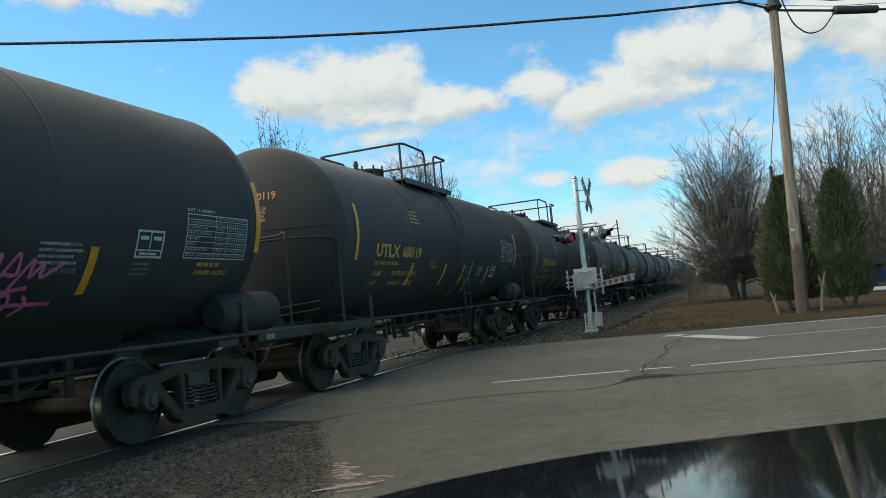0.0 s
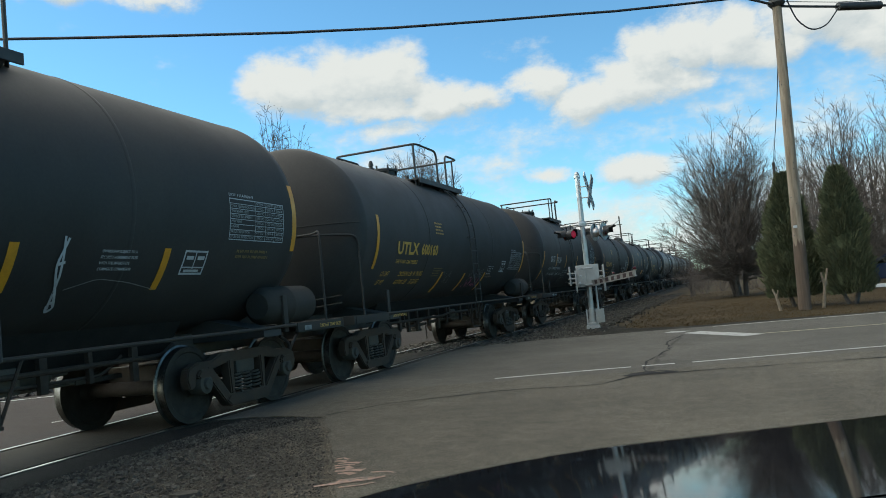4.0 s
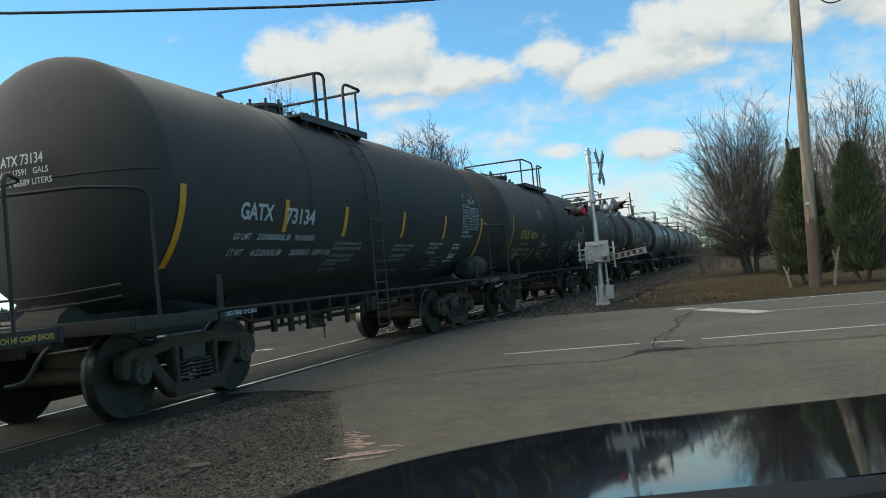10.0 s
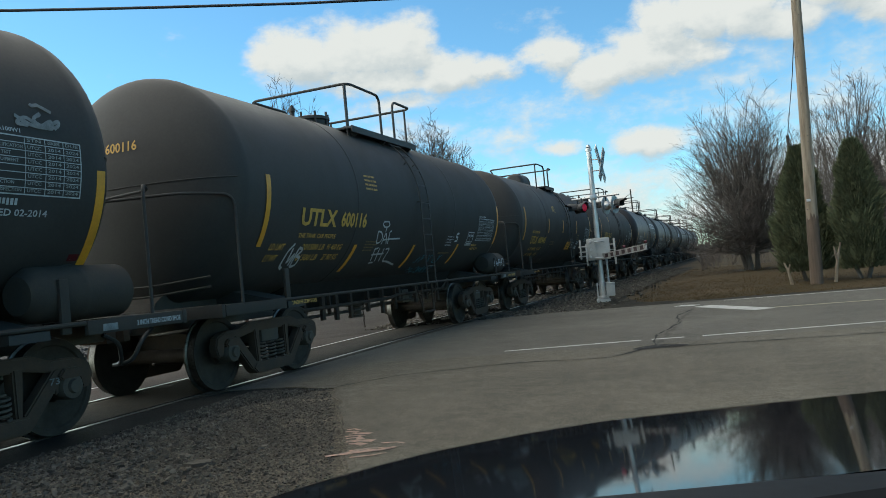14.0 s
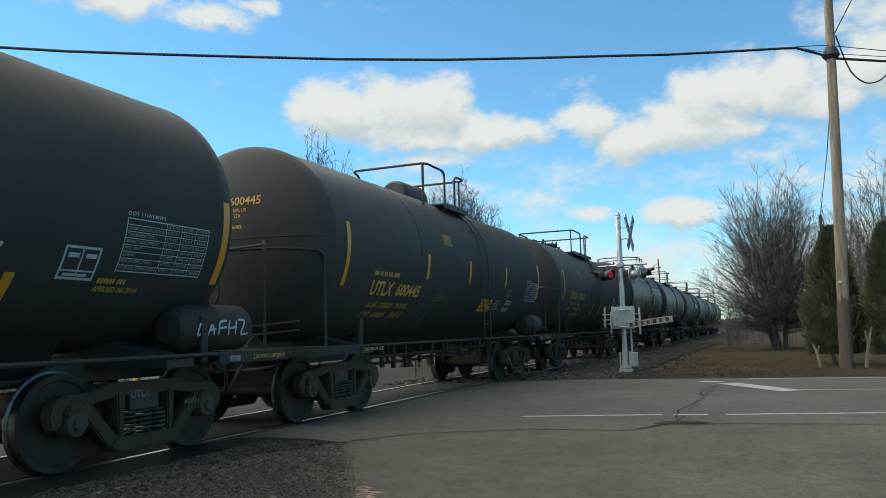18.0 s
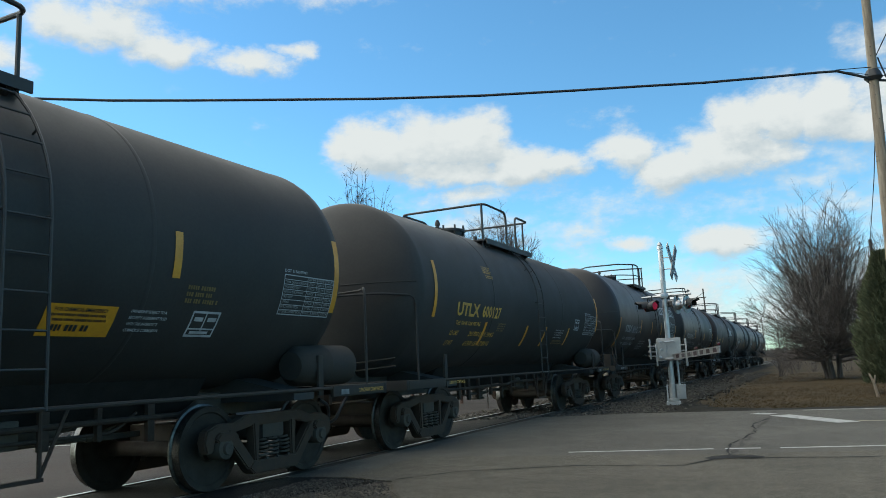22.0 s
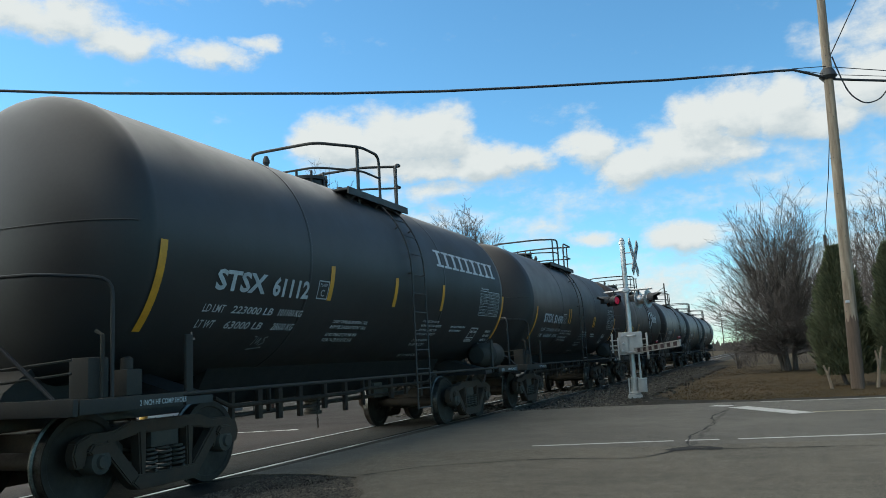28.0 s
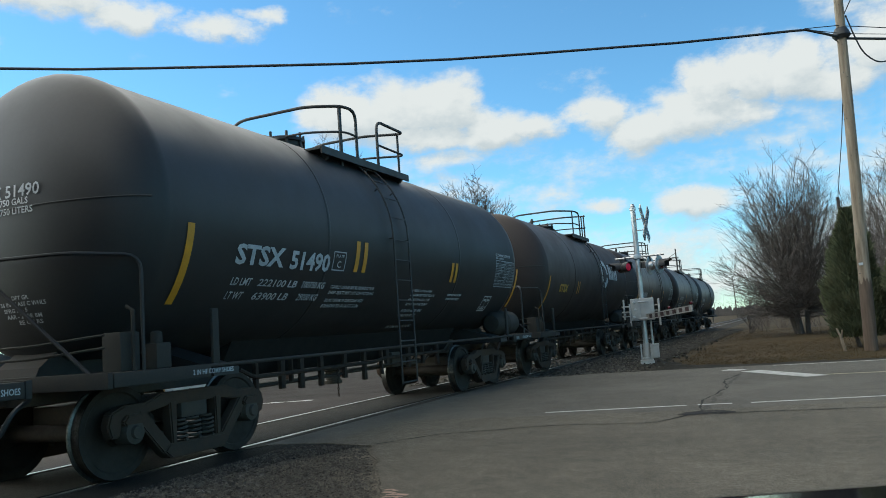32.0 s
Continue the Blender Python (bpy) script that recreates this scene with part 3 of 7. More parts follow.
rail_bar("rail_near", TX + GAUGE)
rail_bar("rail_far", TX - GAUGE)


def strip(bm, pts, w, z, jag=0.0, rnd=None, mi=0):
    """A flat ribbon along a polyline."""
    pts = [Vector((x, y, 0)) for x, y in pts]
    fine = [pts[0]]
    for a, b in zip(pts, pts[1:]):
        k = max(1, int((b - a).length / 0.05)) if jag else 1
        fine += [a + (b - a) * (i + 1) / k for i in range(k)]
    prev = None
    for i, p in enumerate(fine):
        d = fine[min(i + 1, len(fine) - 1)] - fine[max(i - 1, 0)]
        nrm = Vector((-d.y, d.x, 0)).normalized()
        ww, off = w / 2, nrm * 0
        if rnd:
            ww *= max(0.25, 1 + 1.1 * noise.noise((i * 0.21, w * 50, 3)) + rnd.uniform(-0.3, 0.3))
            off = nrm * jag * (2.2 * noise.noise((i * 0.11, w * 90, 7)) + rnd.uniform(-0.25, 0.25))
        row = [bm.verts.new((p + off + nrm * ww * s) + Vector((0, 0, z))) for s in (1, -1)]
        if prev:
            f = bm.faces.new((prev[0], prev[1], row[1], row[0]))
            f.material_index = mi
        prev = row


def marking(name, pts, w, material, label, z=0.005, jag=0.0, seed=1):
    bm = bmesh.new()
    strip(bm, pts, w, z, jag, random.Random(seed) if jag else None)
    return tagged(part(name, bm, material, smooth=False), label, "road marking", kind="structure")


marking("edge_line", [(-3.19, 10.42), (-1.36, 10.85)], 0.1, "line", "thin worn white edge line on the road")
marking("edge_line_b", [(-1.22, 10.88), (-0.79, 10.95)], 0.1, "line", "broken piece of the white edge line")
marking("edge_line_c", [(-0.56, 10.98), (1.75, 11.49), (30, 14.5)], 0.1, "line", "worn white edge line on the road")
marking("stop_bar", [(-0.80, 16.75), (0.36, 14.85)], 0.42, "line", "thick worn white stop bar")
marking("stop_bar_b", [(-1.32, 17.28), (-0.92, 17.1)], 0.35, "line", "broken end of the white stop bar")
marking("centre_line", [(0.5, 15.12), (2.4, 15.26), (30, 18.0)], 0.12, "line_yellow", "worn yellow centre line of the road")
marking("far_edge_line", [(-0.4, 18.05), (2.9, 18.35), (30, 20.9)], 0.1, "line", "white line along the far edge of the road")
marking("beyond_edge_line", [(-9.2, 13.75), (-11.0, 13.1), (-13.2, 12.0), (-16.5, 10.2), (-24, 6.2)], 0.16, "line", "worn white edge line of the road beyond the track", z=0.0, jag=0.02, seed=9)
marking("dash_beyond", [(-9.05, 8.3), (-8.7, 8.85)], 0.09, "line", "short white dash on the road beyond the track", z=0.0)
marking("tar_seam", [(-4.41, 7.78), (-3.95, 8.47), (-2.72, 9.09), (-1.49, 9.18), (-1.2, 9.85), (-0.12, 10.03), (0.83, 10.13), (3.5, 10.5)], 0.035, "tar", "black tar seam where the apron meets the road", jag=0.02, seed=4)
marking("tar_blob", [(-1.3, 9.8), (-1.05, 10.03), (-0.7, 10.07)], 0.13, "tar", "spread of black tar on the seam", z=0.006, jag=0.05, seed=5)
marking("tar_spot", [(-1.3, 10.02), (-1.05, 10.16), (-0.75, 10.14)], 0.1, "tar", "black tar spot where two seams meet", z=0.004, jag=0.05, seed=16)
marking("cross_seam", [(-1.08, 10.2), (-1.05, 12.8), (-0.96, 15.98), (-0.9, 18.0)], 0.06, "trench", "darker patched trench across the road", z=0.003, jag=0.03, seed=6)
marking("cross_crack", [(-1.1, 10.1), (-1.2, 11.5), (-1.0, 13.1), (-1.15, 14.6), (-0.95, 16.0)], 0.03, "tar", "thin tarred crack across the road", z=0.006, jag=0.02, seed=7)
marking("edge_crack", [(x + 0.02, y + 0.01) for x, y in worn(EDGE[1:], 0.03, 0.1)], 0.02, "patch", "thin dark crack along the pavement's edge", z=0.004, jag=0.004, seed=16)
marking("orange_mark", [(-2.76, 4.62), (-2.6, 4.74), (-2.42, 4.8), (-2.34, 4.88)], 0.05, "orange", "faded orange survey stroke sprayed on the asphalt", jag=0.02, seed=8)
marking("orange_mark", [(-2.66, 4.78), (-2.5, 4.86), (-2.36, 4.86)], 0.03, "orange", "faded orange survey stroke sprayed on the asphalt", jag=0.02, seed=18)
marking("orange_mark", [(-2.52, 5.0), (-2.4, 5.02), (-2.32, 4.98)], 0.028, "orange", "faded orange survey stroke sprayed on the asphalt", jag=0.015, seed=19)
marking("orange_mark", [(-2.56, 4.6), (-2.42, 4.66), (-2.34, 4.72)], 0.03, "orange", "faded orange survey stroke sprayed on the asphalt", jag=0.02, seed=28)
hr = random.Random(44)
for i in range(7):
    a, b = -3.04 + i * 0.048, 5.46 - i * 0.082
    w = hr.uniform(0.1, 0.19)
    marking("orange_hatch", [(a + hr.uniform(-0.03, 0.03), b), (a + w * 0.4, b + hr.uniform(0.0, 0.05)), (a + w, b + hr.uniform(-0.03, 0.06))], hr.uniform(0.025, 0.05), "orange", "faded orange hatching sprayed on the asphalt", jag=0.028, seed=30 + i)


# ---------------------------------------------------------------- the train
WHEEL_R = 0.457
HALF_BASE = 0.89
END_Y = 6.15


def wheelset_mesh():
    bm = bmesh.new()
    for s in (1, -1):
        prof = [(0.0, 0.86), (0.075, 0.86), (0.085, 0.8), (0.12, 0.79), (0.14, 0.76), (0.38, 0.775), (0.395, 0.79), (0.452, 0.79), (WHEEL_R, 0.78), (WHEEL_R + 0.003, 0.69), (WHEEL_R + 0.028, 0.68), (WHEEL_R + 0.028, 0.66), (0.40, 0.655), (0.38, 0.68), (0.14, 0.70), (0.12, 0.66), (0.09, 0.64), (0.085, 0.0)]
        lathe(bm, [(r, (h + 0.03 if h > 0.6 else h) * s) for r, h in prof], 'x', 36, mi=[0, 0, 0, 0, 0, 0, 0, 0, 1, 1, 1, 0, 0, 0, 0, 0, 0])
    return bm


def build_truck(car, y):
    """A two-axle truck: side frames with bearing adapters and springs, bolster, brake beam; the wheelsets turn."""
    truck = part("truck", bolster_mesh(), "steel", car, m=pose(0, y, 0))
    for s in (1, -1):
        bm = bmesh.new()
        x0, x1 = sorted((s * 0.9, s * 1.02))
        # a heavy cast arch: upper beam, lower beam, columns and pedestal ends round the open spring window
        prism(bm, [(-1.18, 0.54), (-1.14, 0.66), (-0.98, 0.72), (-0.7, 0.72), (-0.5, 0.79), (0.5, 0.79), (0.7, 0.72), (0.98, 0.72), (1.14, 0.66), (1.18, 0.54), (1.14, 0.42), (1.04, 0.42), (1.0, 0.57), (0.78, 0.60), (0.4, 0.66), (-0.4, 0.66), (-0.78, 0.60), (-1.0, 0.57), (-1.04, 0.42), (-1.14, 0.42)], x0, x1)
        prism(bm, [(-0.40, 0.12), (0.40, 0.12), (0.50, 0.2), (0.42, 0.27), (-0.42, 0.27), (-0.50, 0.2)], x0 - 0.02, x1 + 0.03)
        for d in (1, -1):
            prism(bm, [(d * 0.40, 0.13), (d * 0.50, 0.19), (d * 0.84, 0.56), (d * 0.80, 0.66), (d * 0.72, 0.64), (d * 0.38, 0.27)], x0, x1 + 0.01)
            prism(bm, [(d * 0.30, 0.25), (d * 0.37, 0.25), (d * 0.40, 0.70), (d * 0.29, 0.70)], x0, x1 + 0.015)
            prism(bm, [(d * 0.72, 0.40), (d * 0.77, 0.40), (d * 0.80, 0.62), (d * 0.71, 0.62)], x0, x1)
            prism(bm, [(d * 0.74, 0.56), (d * 0.80, 0.63), (d * 0.98, 0.63), (d * 1.04, 0.56), (d * 1.0, 0.52), (d * 0.78, 0.52)], x0 - 0.04, x1 + 0.05)
        bmesh.ops.bevel(bm, geom=list(bm.edges), offset=0.016, segments=2, affect='EDGES', clamp_overlap=True)
        part("side_frame", bm, "grime", truck, "cast side frame caked in grease and rust")
        for d in (1, -1):
            bm = bmesh.new()
            lathe(bm, [(0.0, s * 1.1), (0.06, s * 1.1), (0.07, s * 1.07), (0.115, s * 1.06), (0.125, s * 1.03), (0.125, s * 0.88)], 'x', 16, at=(0, d * HALF_BASE, WHEEL_R))
            part("bearing_cap", bm, "steel", truck)
        for k in (-0.2, 0.0, 0.2):
            bm = bmesh.new()
            pts = []
            for i in range(61):
                a = i / 60 * 2 * math.pi * 5
                pts.append((s * 0.97 + 0.075 * math.cos(a), k + 0.075 * math.sin(a), 0.275 + 0.22 * i / 60))
            tube(bm, pts, 0.014, 5)
            part("spring", bm, "steel", truck)
    for d in (1, -1):
        ws = part("wheelset", wheelset_mesh(), ["wheel", "tread"], truck, "rusty steel wheels with bright worn rims", m=pose(0, d * HALF_BASE, WHEEL_R))
        ws["axle_at"] = d * HALF_BASE
        bm = bmesh.new()
        box(bm, -0.62, 0.62, d * 0.36 - 0.05, d * 0.36 + 0.05, 0.3, 0.4, 0.015)
        for s in (1, -1):
            prism(bm, [(d * 0.36, 0.25), (d * 0.43, 0.3), (d * 0.46, 0.45), (d * 0.42, 0.6), (d * 0.36, 0.55)], s * 0.7, s * 0.78)
        part("brake_beam", bm, "steel", truck, smooth=False)
    return truck


def bolster_mesh():
    bm = bmesh.new()
    box(bm, -1.0, 1.0, -0.2, 0.2, 0.5, 0.74, 0.03)
    box(bm, -0.55, 0.55, -0.75, 0.75, 0.48, 0.72, 0.03)
    lathe(bm, [(0.0, 0.86), (0.2, 0.86), (0.2, 0.7)], 'z', 20)
    return bm


TANK_HALF, TANK_SHIFT, HEAD, FULL = 5.25, -0.30, 0.55, 0.9


def tank_profile(R, half):
    """Radius and place along the tank: a cylinder with two-to-one domed heads."""
    depth = HEAD
    prof = []
    for i in range(13):
        a = math.pi / 2 * i / 12
        prof.append((R * math.sin(a) ** FULL, -half - depth * math.cos(a)))
    prof[0] = (0.0, -half - depth)
    prof.append((R + 0.006, -half + 0.02))
    prof.append((R + 0.006, -half + 0.10))
    prof.append((R, -half + 0.12))
    return prof + [(r, -h) for r, h in prof[::-1]]


def head_point(R, zc, half, x, z, off):
    """A point on the domed head that leads, at x across and height z."""
    r = min(0.995, math.hypot(x, z - zc) / R)
    a = math.asin(r ** (1 / FULL))
    return (x, TANK_SHIFT - half - HEAD * math.cos(a) - off, z)


def underframe(car):
    """What hangs below the tank: pipes, their hangers, the brake cylinder and its levers, outlet, chain."""
    for x in (0.55, -0.55):
        bm = bmesh.new()
        tube(bm, bent([(x, -3.3, 0.92), (x, -3.0, 0.80), (x, 0.2, 0.80), (x, 0.5, 0.84), (x, 3.2, 0.84), (x, 3.4, 0.95)], 0.1), 0.03, 8)
        part("steam_pipe", bm, "rust_dark", car)
    bm = bmesh.new()
    tube(bm, bent([(0.5, -3.2, 0.67), (0.5, -0.9, 0.665), (0.5, -0.55, 0.72), (0.5, 2.3, 0.72), (0.5, 2.6, 0.9)], 0.1), 0.018, 8)
    part("train_line", bm, "rust_dark", car)
    for y, z in ((-2.95, 0.66), (-2.38, 0.64), (-2.16, 0.63), (-1.92, 0.60), (-1.41, 0.56), (-0.74, 0.66), (-0.12, 0.58), (0.46, 0.62), (0.66, 0.70), (1.5, 0.66), (2.1, 0.7), (2.75, 0.64)):
        bm = bmesh.new()
        k = 0.018 + 0.03 * abs(math.sin(y * 7.3))
        box(bm, 0.5, 0.56, y - k, y + k, z + 0.05 * math.sin(y * 11), 1.0, 0.006)
        part("hanger", bm, "rust_dark", car)
    bm = bmesh.new()
    lathe(bm, [(0.0, -0.3), (0.1, -0.28), (0.13, -0.22), (0.13, 0.2), (0.05, 0.24), (0.04, 0.5), (0.0, 0.5)], 'y', 14, at=(0.2, 1.6, 0.8))
    part("brake_cylinder", bm, "steel", car)
    bm = bmesh.new()
    box(bm, 0.3, 0.46, 1.0, 1.32, 0.66, 0.92, 0.02)
    part("control_valve", bm, "steel", car)
    bm = bmesh.new()
    for y in (-2.75, 2.75):
        box(bm, -0.03, 0.03, y - 0.35, y + 0.35, 0.62, 0.68, 0.006)
        tube(bm, [(0.0, y - 0.3, 0.65), (0.12, y + 0.5, 0.95)], 0.02, 6)
    tube(bm, [(0.0, -2.7, 0.65), (0.0, 2.7, 0.65)], 0.022, 6)
    part("brake_rod", bm, "steel", car)
    bm = bmesh.new()
    lathe(bm, [(0.16, 1.15), (0.16, 0.8), (0.2, 0.78), (0.2, 0.72), (0.12, 0.7), (0.12, 0.56), (0.15, 0.55), (0.15, 0.5), (0.0, 0.5)], 'z', 18, at=(0, -0.25, 0))
    part("bottom_outlet", bm, "steel", car)
    bm = bmesh.new()
    for i in range(10):
        z, q = 0.78 - i * 0.045, i % 2
        ring = [(0.55 + (0.014 * math.cos(a) if q else 0), -0.98 + (0 if q else 0.014 * math.cos(a)), z + 0.028 * math.sin(a)) for a in [2 * math.pi * k / 8 for k in range(9)]]
        tube(bm, ring, 0.006, 4, cap=False)
    part("chain", bm, "rust_dark", car)


def build_tank_car(R, zc, paint, kind_of_top, shift=TANK_SHIFT, half=TANK_HALF):
    """A tank car: tank, trucks, stub sills, couplers, platform with hand rails, ladders, end rails, brake gear and outlet."""
    car = empty("tank_car")
    newer = kind_of_top.startswith("b")
    bm = bmesh.new()
    lathe(bm, tank_profile(R, half), 'y', 64, at=(0, shift, zc))
    part("tank", bm, paint, car)
    zb = zc - R
    zr = 2.14 if newer else 2.36
    # seams of the jacket
    for y in (-2.55, 1.9):
        bm = bmesh.new()
        lathe(bm, [(R + 0.001, y - 0.03), (R + 0.006, y - 0.02), (R + 0.006, y + 0.02), (R + 0.001, y + 0.03)], 'y', 64, at=(0, 0, zc))
        part("jacket_band", bm, paint, car)
    for d in (1, -1):
        # weld seam across the domed head
        bm = bmesh.new()
        seam = []
        for i in range(25):
            x = (R - 0.03) * math.sin(math.pi * (i / 24 - 0.5))
            hx, hy, hz = head_point(R, zc, half, x, zc + 0.02, 0.0)
            seam.append((hx, shift + d * (TANK_SHIFT - hy), hz))
        tube(bm, seam, 0.009, 6)
        part("head_seam", bm, paint, car)
        build_truck(car, d * 4.42 - (0.32 if kind_of_top == "a3" else 0.2))
        # stub sill, body bolster and saddle
        bm = bmesh.new()
        y0, y1 = sorted((d * 3.1, d * END_Y))
        box(bm, -0.33, 0.33, y0, y1, 0.78, 1.05, 0.02)
        part("stub_sill", bm, "steel", car)
        bm = bmesh.new()
        prism(bm, [(-1.42, 0.92), (1.42, 0.92), (1.42, 1.0), (0.5, zb + 0.12), (-0.5, zb + 0.12), (-1.42, 1.0)], d * 4.42 - 0.36, d * 4.42 + 0.04, 'y')
        part("body_bolster", bm, paint, car, smooth=False)
        for s in (1, -1):
            bm = bmesh.new()
            box(bm, s * 1.36 - 0.02, s * 1.36 + 0.02, d * 4.68 - 0.05, d * 4.68 + 0.05, 0.95, 1.63 if newer else 1.44, 0.01)
            part("saddle_post", bm, "frame_paint", car)
        bm = bmesh.new()
        prism(bm, [(d * 4.5, 1.04), (d * 6.0, 1.04), (d * 5.95, 1.14), (d * 5.4, zb + 0.4), (d * 4.5, zb + 0.1)], -0.3, 0.3)
        part("head_brace", bm, "frame_paint", car, smooth=False)
        # end platform
        bm = bmesh.new()
        y0, y1 = sorted((d * 5.35, d * END_Y))
        box(bm, -1.42, 1.42, y0, y1, 0.98, 1.05, 0.008)
        box(bm, -1.44, 1.44, d * END_Y - 0.03, d * END_Y + 0.03, 0.91, 1.06, 0.01)
        part("end_platform", bm, "frame_paint", car)
        for s in (1, -1):
            bm = bmesh.new()
            x0, x1 = sorted((s * 1.395, s * 1.443))
            y0, y1 = sorted((d * 4.85, d * (END_Y - 0.04)))
            box(bm, x0, x1, y0, y1, 0.92, 1.05, 0.006)
            part("end_sill", bm, "frame_paint", car)
        # coupler: shank, knuckle head
        bm = bmesh.new()
        y0, y1 = sorted((d * (END_Y - 0.1), d * 6.36))
        box(bm, -0.09, 0.09, y0, y1, 0.8, 0.95, 0.02)
        prism(bm, [(-0.2, d * 6.30), (0.2, d * 6.30), (0.22, d * 6.42), (0.06, d * 6.46), (0.05, d * 6.52), (-0.1, d * 6.52), (-0.2, d * 6.45)], 0.74, 1.0, 'z')
        part("coupler", bm, "grime", car, smooth=False)
        # air hose
        bm = bmesh.new()
        tube(bm, bent([(0.35, d * 6.1, 0.85), (0.38, d * 6.3, 0.75), (0.3, d * 6.4, 0.5), (0.1, d * 6.48, 0.48)], 0.1), 0.025, 8)
        part("air_hose", bm, "black", car)
        # end hand rails
        for s in (1, -1):
            bm = bmesh.new()
            tube(bm, bent([(s * 1.40, d * 5.72, 1.0), (s * 1.40, d * 5.72, zr), (s * 1.02, d * 6.22, zr + 0.02), (0, d * 6.44, zr + 0.02)], 0.16), 0.018, 8)
            part("end_handrail", bm, paint, car)
    for s in (1, -1):
        bm = bmesh.new()
        tube(bm, [(s * 1.41, -5.4, 1.03), (s * 1.41, 5.4, 1.03)], 0.022, 8)
        part("side_rail", bm, "frame_paint", car)
    # belly, its colour darkened to sink into the shade under the tank
    bm = bmesh.new()
    prism(bm, [(-0.62, zb + 0.14), (-0.42, 0.94), (-0.3, 0.82), (0.3, 0.82), (0.42, 0.94), (0.62, zb + 0.14)], -3.5, 3.5, 'y')
    part("belly", bm, "underside", car, "insulated underside of the tank, darkened in colour for shade")
    # reservoir of the air brake, and the gear that hangs under the tank
    bm = bmesh.new()
    lathe(bm, [(0.0, -0.62), (0.17, -0.6), (0.25, -0.5), (0.26, -0.1), (0.27, -0.08), (0.27, -0.04), (0.26, -0.02), (0.26, 0.5), (0.17, 0.6), (0.0, 0.62)], 'y', 22, at=(1.1, 5.03, 1.32))
    part("air_reservoir", bm, "frame_paint", car)
    underframe(car)
    # brake gear and cut levers on the leading end
    if newer:
        bm = bmesh.new()
        box(bm, 1.02, 1.26, -5.86, -5.62, 1.05, 1.42, 0.02)
        part("brake_housing", bm, "frame_paint", car)
        bm = bmesh.new()
        box(bm, 1.1, 1.3, -5.45, -5.25, 1.05, 1.3, 0.02)
        lathe(bm, [(0.0, 1.3), (0.06, 1.3), (0.06, 1.4), (0.03, 1.42), (0.0, 1.42)], 'z', 12, at=(1.2, -5.35, 0))
        part("brake_valve", bm, "frame_paint", car)
        bm = bmesh.new()
        tube(bm, [(1.3, -5.74, 1.05), (1.3, -5.74, 1.62), (1.22, -5.74, 1.66)], 0.02, 6)
        part("brake_lever", bm, "frame_paint", car)
        for e in (1, -1):
            bm = bmesh.new()
            tube(bm, [(0.0, -6.4, 2.12), (e * 1.15, -6.12, 1.05)], 0.02, 6)
            part("end_brace", bm, paint, car)
    for z in (1.22, 1.34):
        bm = bmesh.new()
        tube(bm, bent([(1.1, -5.9, z + 0.06), (0.4, -6.12, z), (-0.4, -6.12, z), (-1.1, -5.9, z + 0.06)], 0.2), 0.014, 6)
        part("cut_lever", bm, "frame_paint", car)
    # ladders on both sides, following the tank up to the platform
    lad = TOPS[kind_of_top][8]
    wl = 0.2 if not newer else 0.25
    off = 0.07
    for s in (1, -1):
        bm = bmesh.new()

        def on(y, phi, off):
            r = R + off
            return (s * r * math.cos(phi), y, zc + r * math.sin(phi))
        low = 0.48 if kind_of_top in ("a3", "b", "b8") else 1.02
        for y in (lad - wl, lad + wl):
            pts = [(s * (R + off), y, low), (s * (R + off), y, zc)] + [on(y, radians(a), off) for a in range(8, 58, 6)]
            tube(bm, pts, 0.015, 6)
        n = int((zc - low) / 0.3)
        rungs = [(s * (R + off), low + 0.02 + i * (zc - low - 0.04) / n) for i in range(n + 1)] + [on(lad, radians(a), off)[::2] for a in (12, 24, 36, 48)]
        for a in (0, 30, 54):
            for y in (lad - wl, lad + wl):
                tube(bm, [on(y, radians(a), 0.0), on(y, radians(a), off)], 0.012, 5)
        ladder = part("ladder", bm, "top_steel", car)
        for xr, zr_ in rungs:
            bm = bmesh.new()
            tube(bm, [(xr, lad - wl, zr_), (xr, lad + wl, zr_)], 0.011, 6)
            part("rung", bm, "top_steel", ladder)
        if low > 1:
            bm = bmesh.new()
            for d in (1, -1):
                tube(bm, [(s * 1.41, lad + d * 0.25, 1.03), (s * 1.41, lad + d * 0.25, 0.5)], 0.018, 6)
                tube(bm, [(s * 1.41, lad + d * 0.5, 1.03), (s * 1.41, lad + d * 0.26, 0.52)], 0.016, 6)
            box(bm, s * 1.41 - 0.03, s * 1.41 + 0.03, lad - 0.27, lad + 0.27, 0.48, 0.51)
            part("sill_step", bm, "rust_dark", car, "rust-brown stirrup step below the ladder")
    # top platform: walkway, hand rails and fittings
    build_top(car, R, zc, kind_of_top)
    return car


# first corner, its end, second loop's start and end, rail height, bow of the cross rails, walkway start and end, ladder
TOPS = {"a": (-1.66, -0.42, 0.16, 1.05, 4.58, 0.0, -1.72, 1.07, 0.02),
        "a3": (-1.25, -1.05, -0.42, 0.32, 4.60, 0.0, -1.92, 0.28, -0.74),
        "dome": (-1.23, -0.26, 0.29, 0.90, 4.51, 0.0, -0.4, 0.92, 0.56),
        "b": (-0.28, 0.36, 1.0, 1.23, 4.75, 0.62, -0.8, 1.32, 0.6),
        "b8": (-1.26, -0.88, -0.2, 0.82, 4.75, 0.3, -1.98, 0.8, -0.61)}


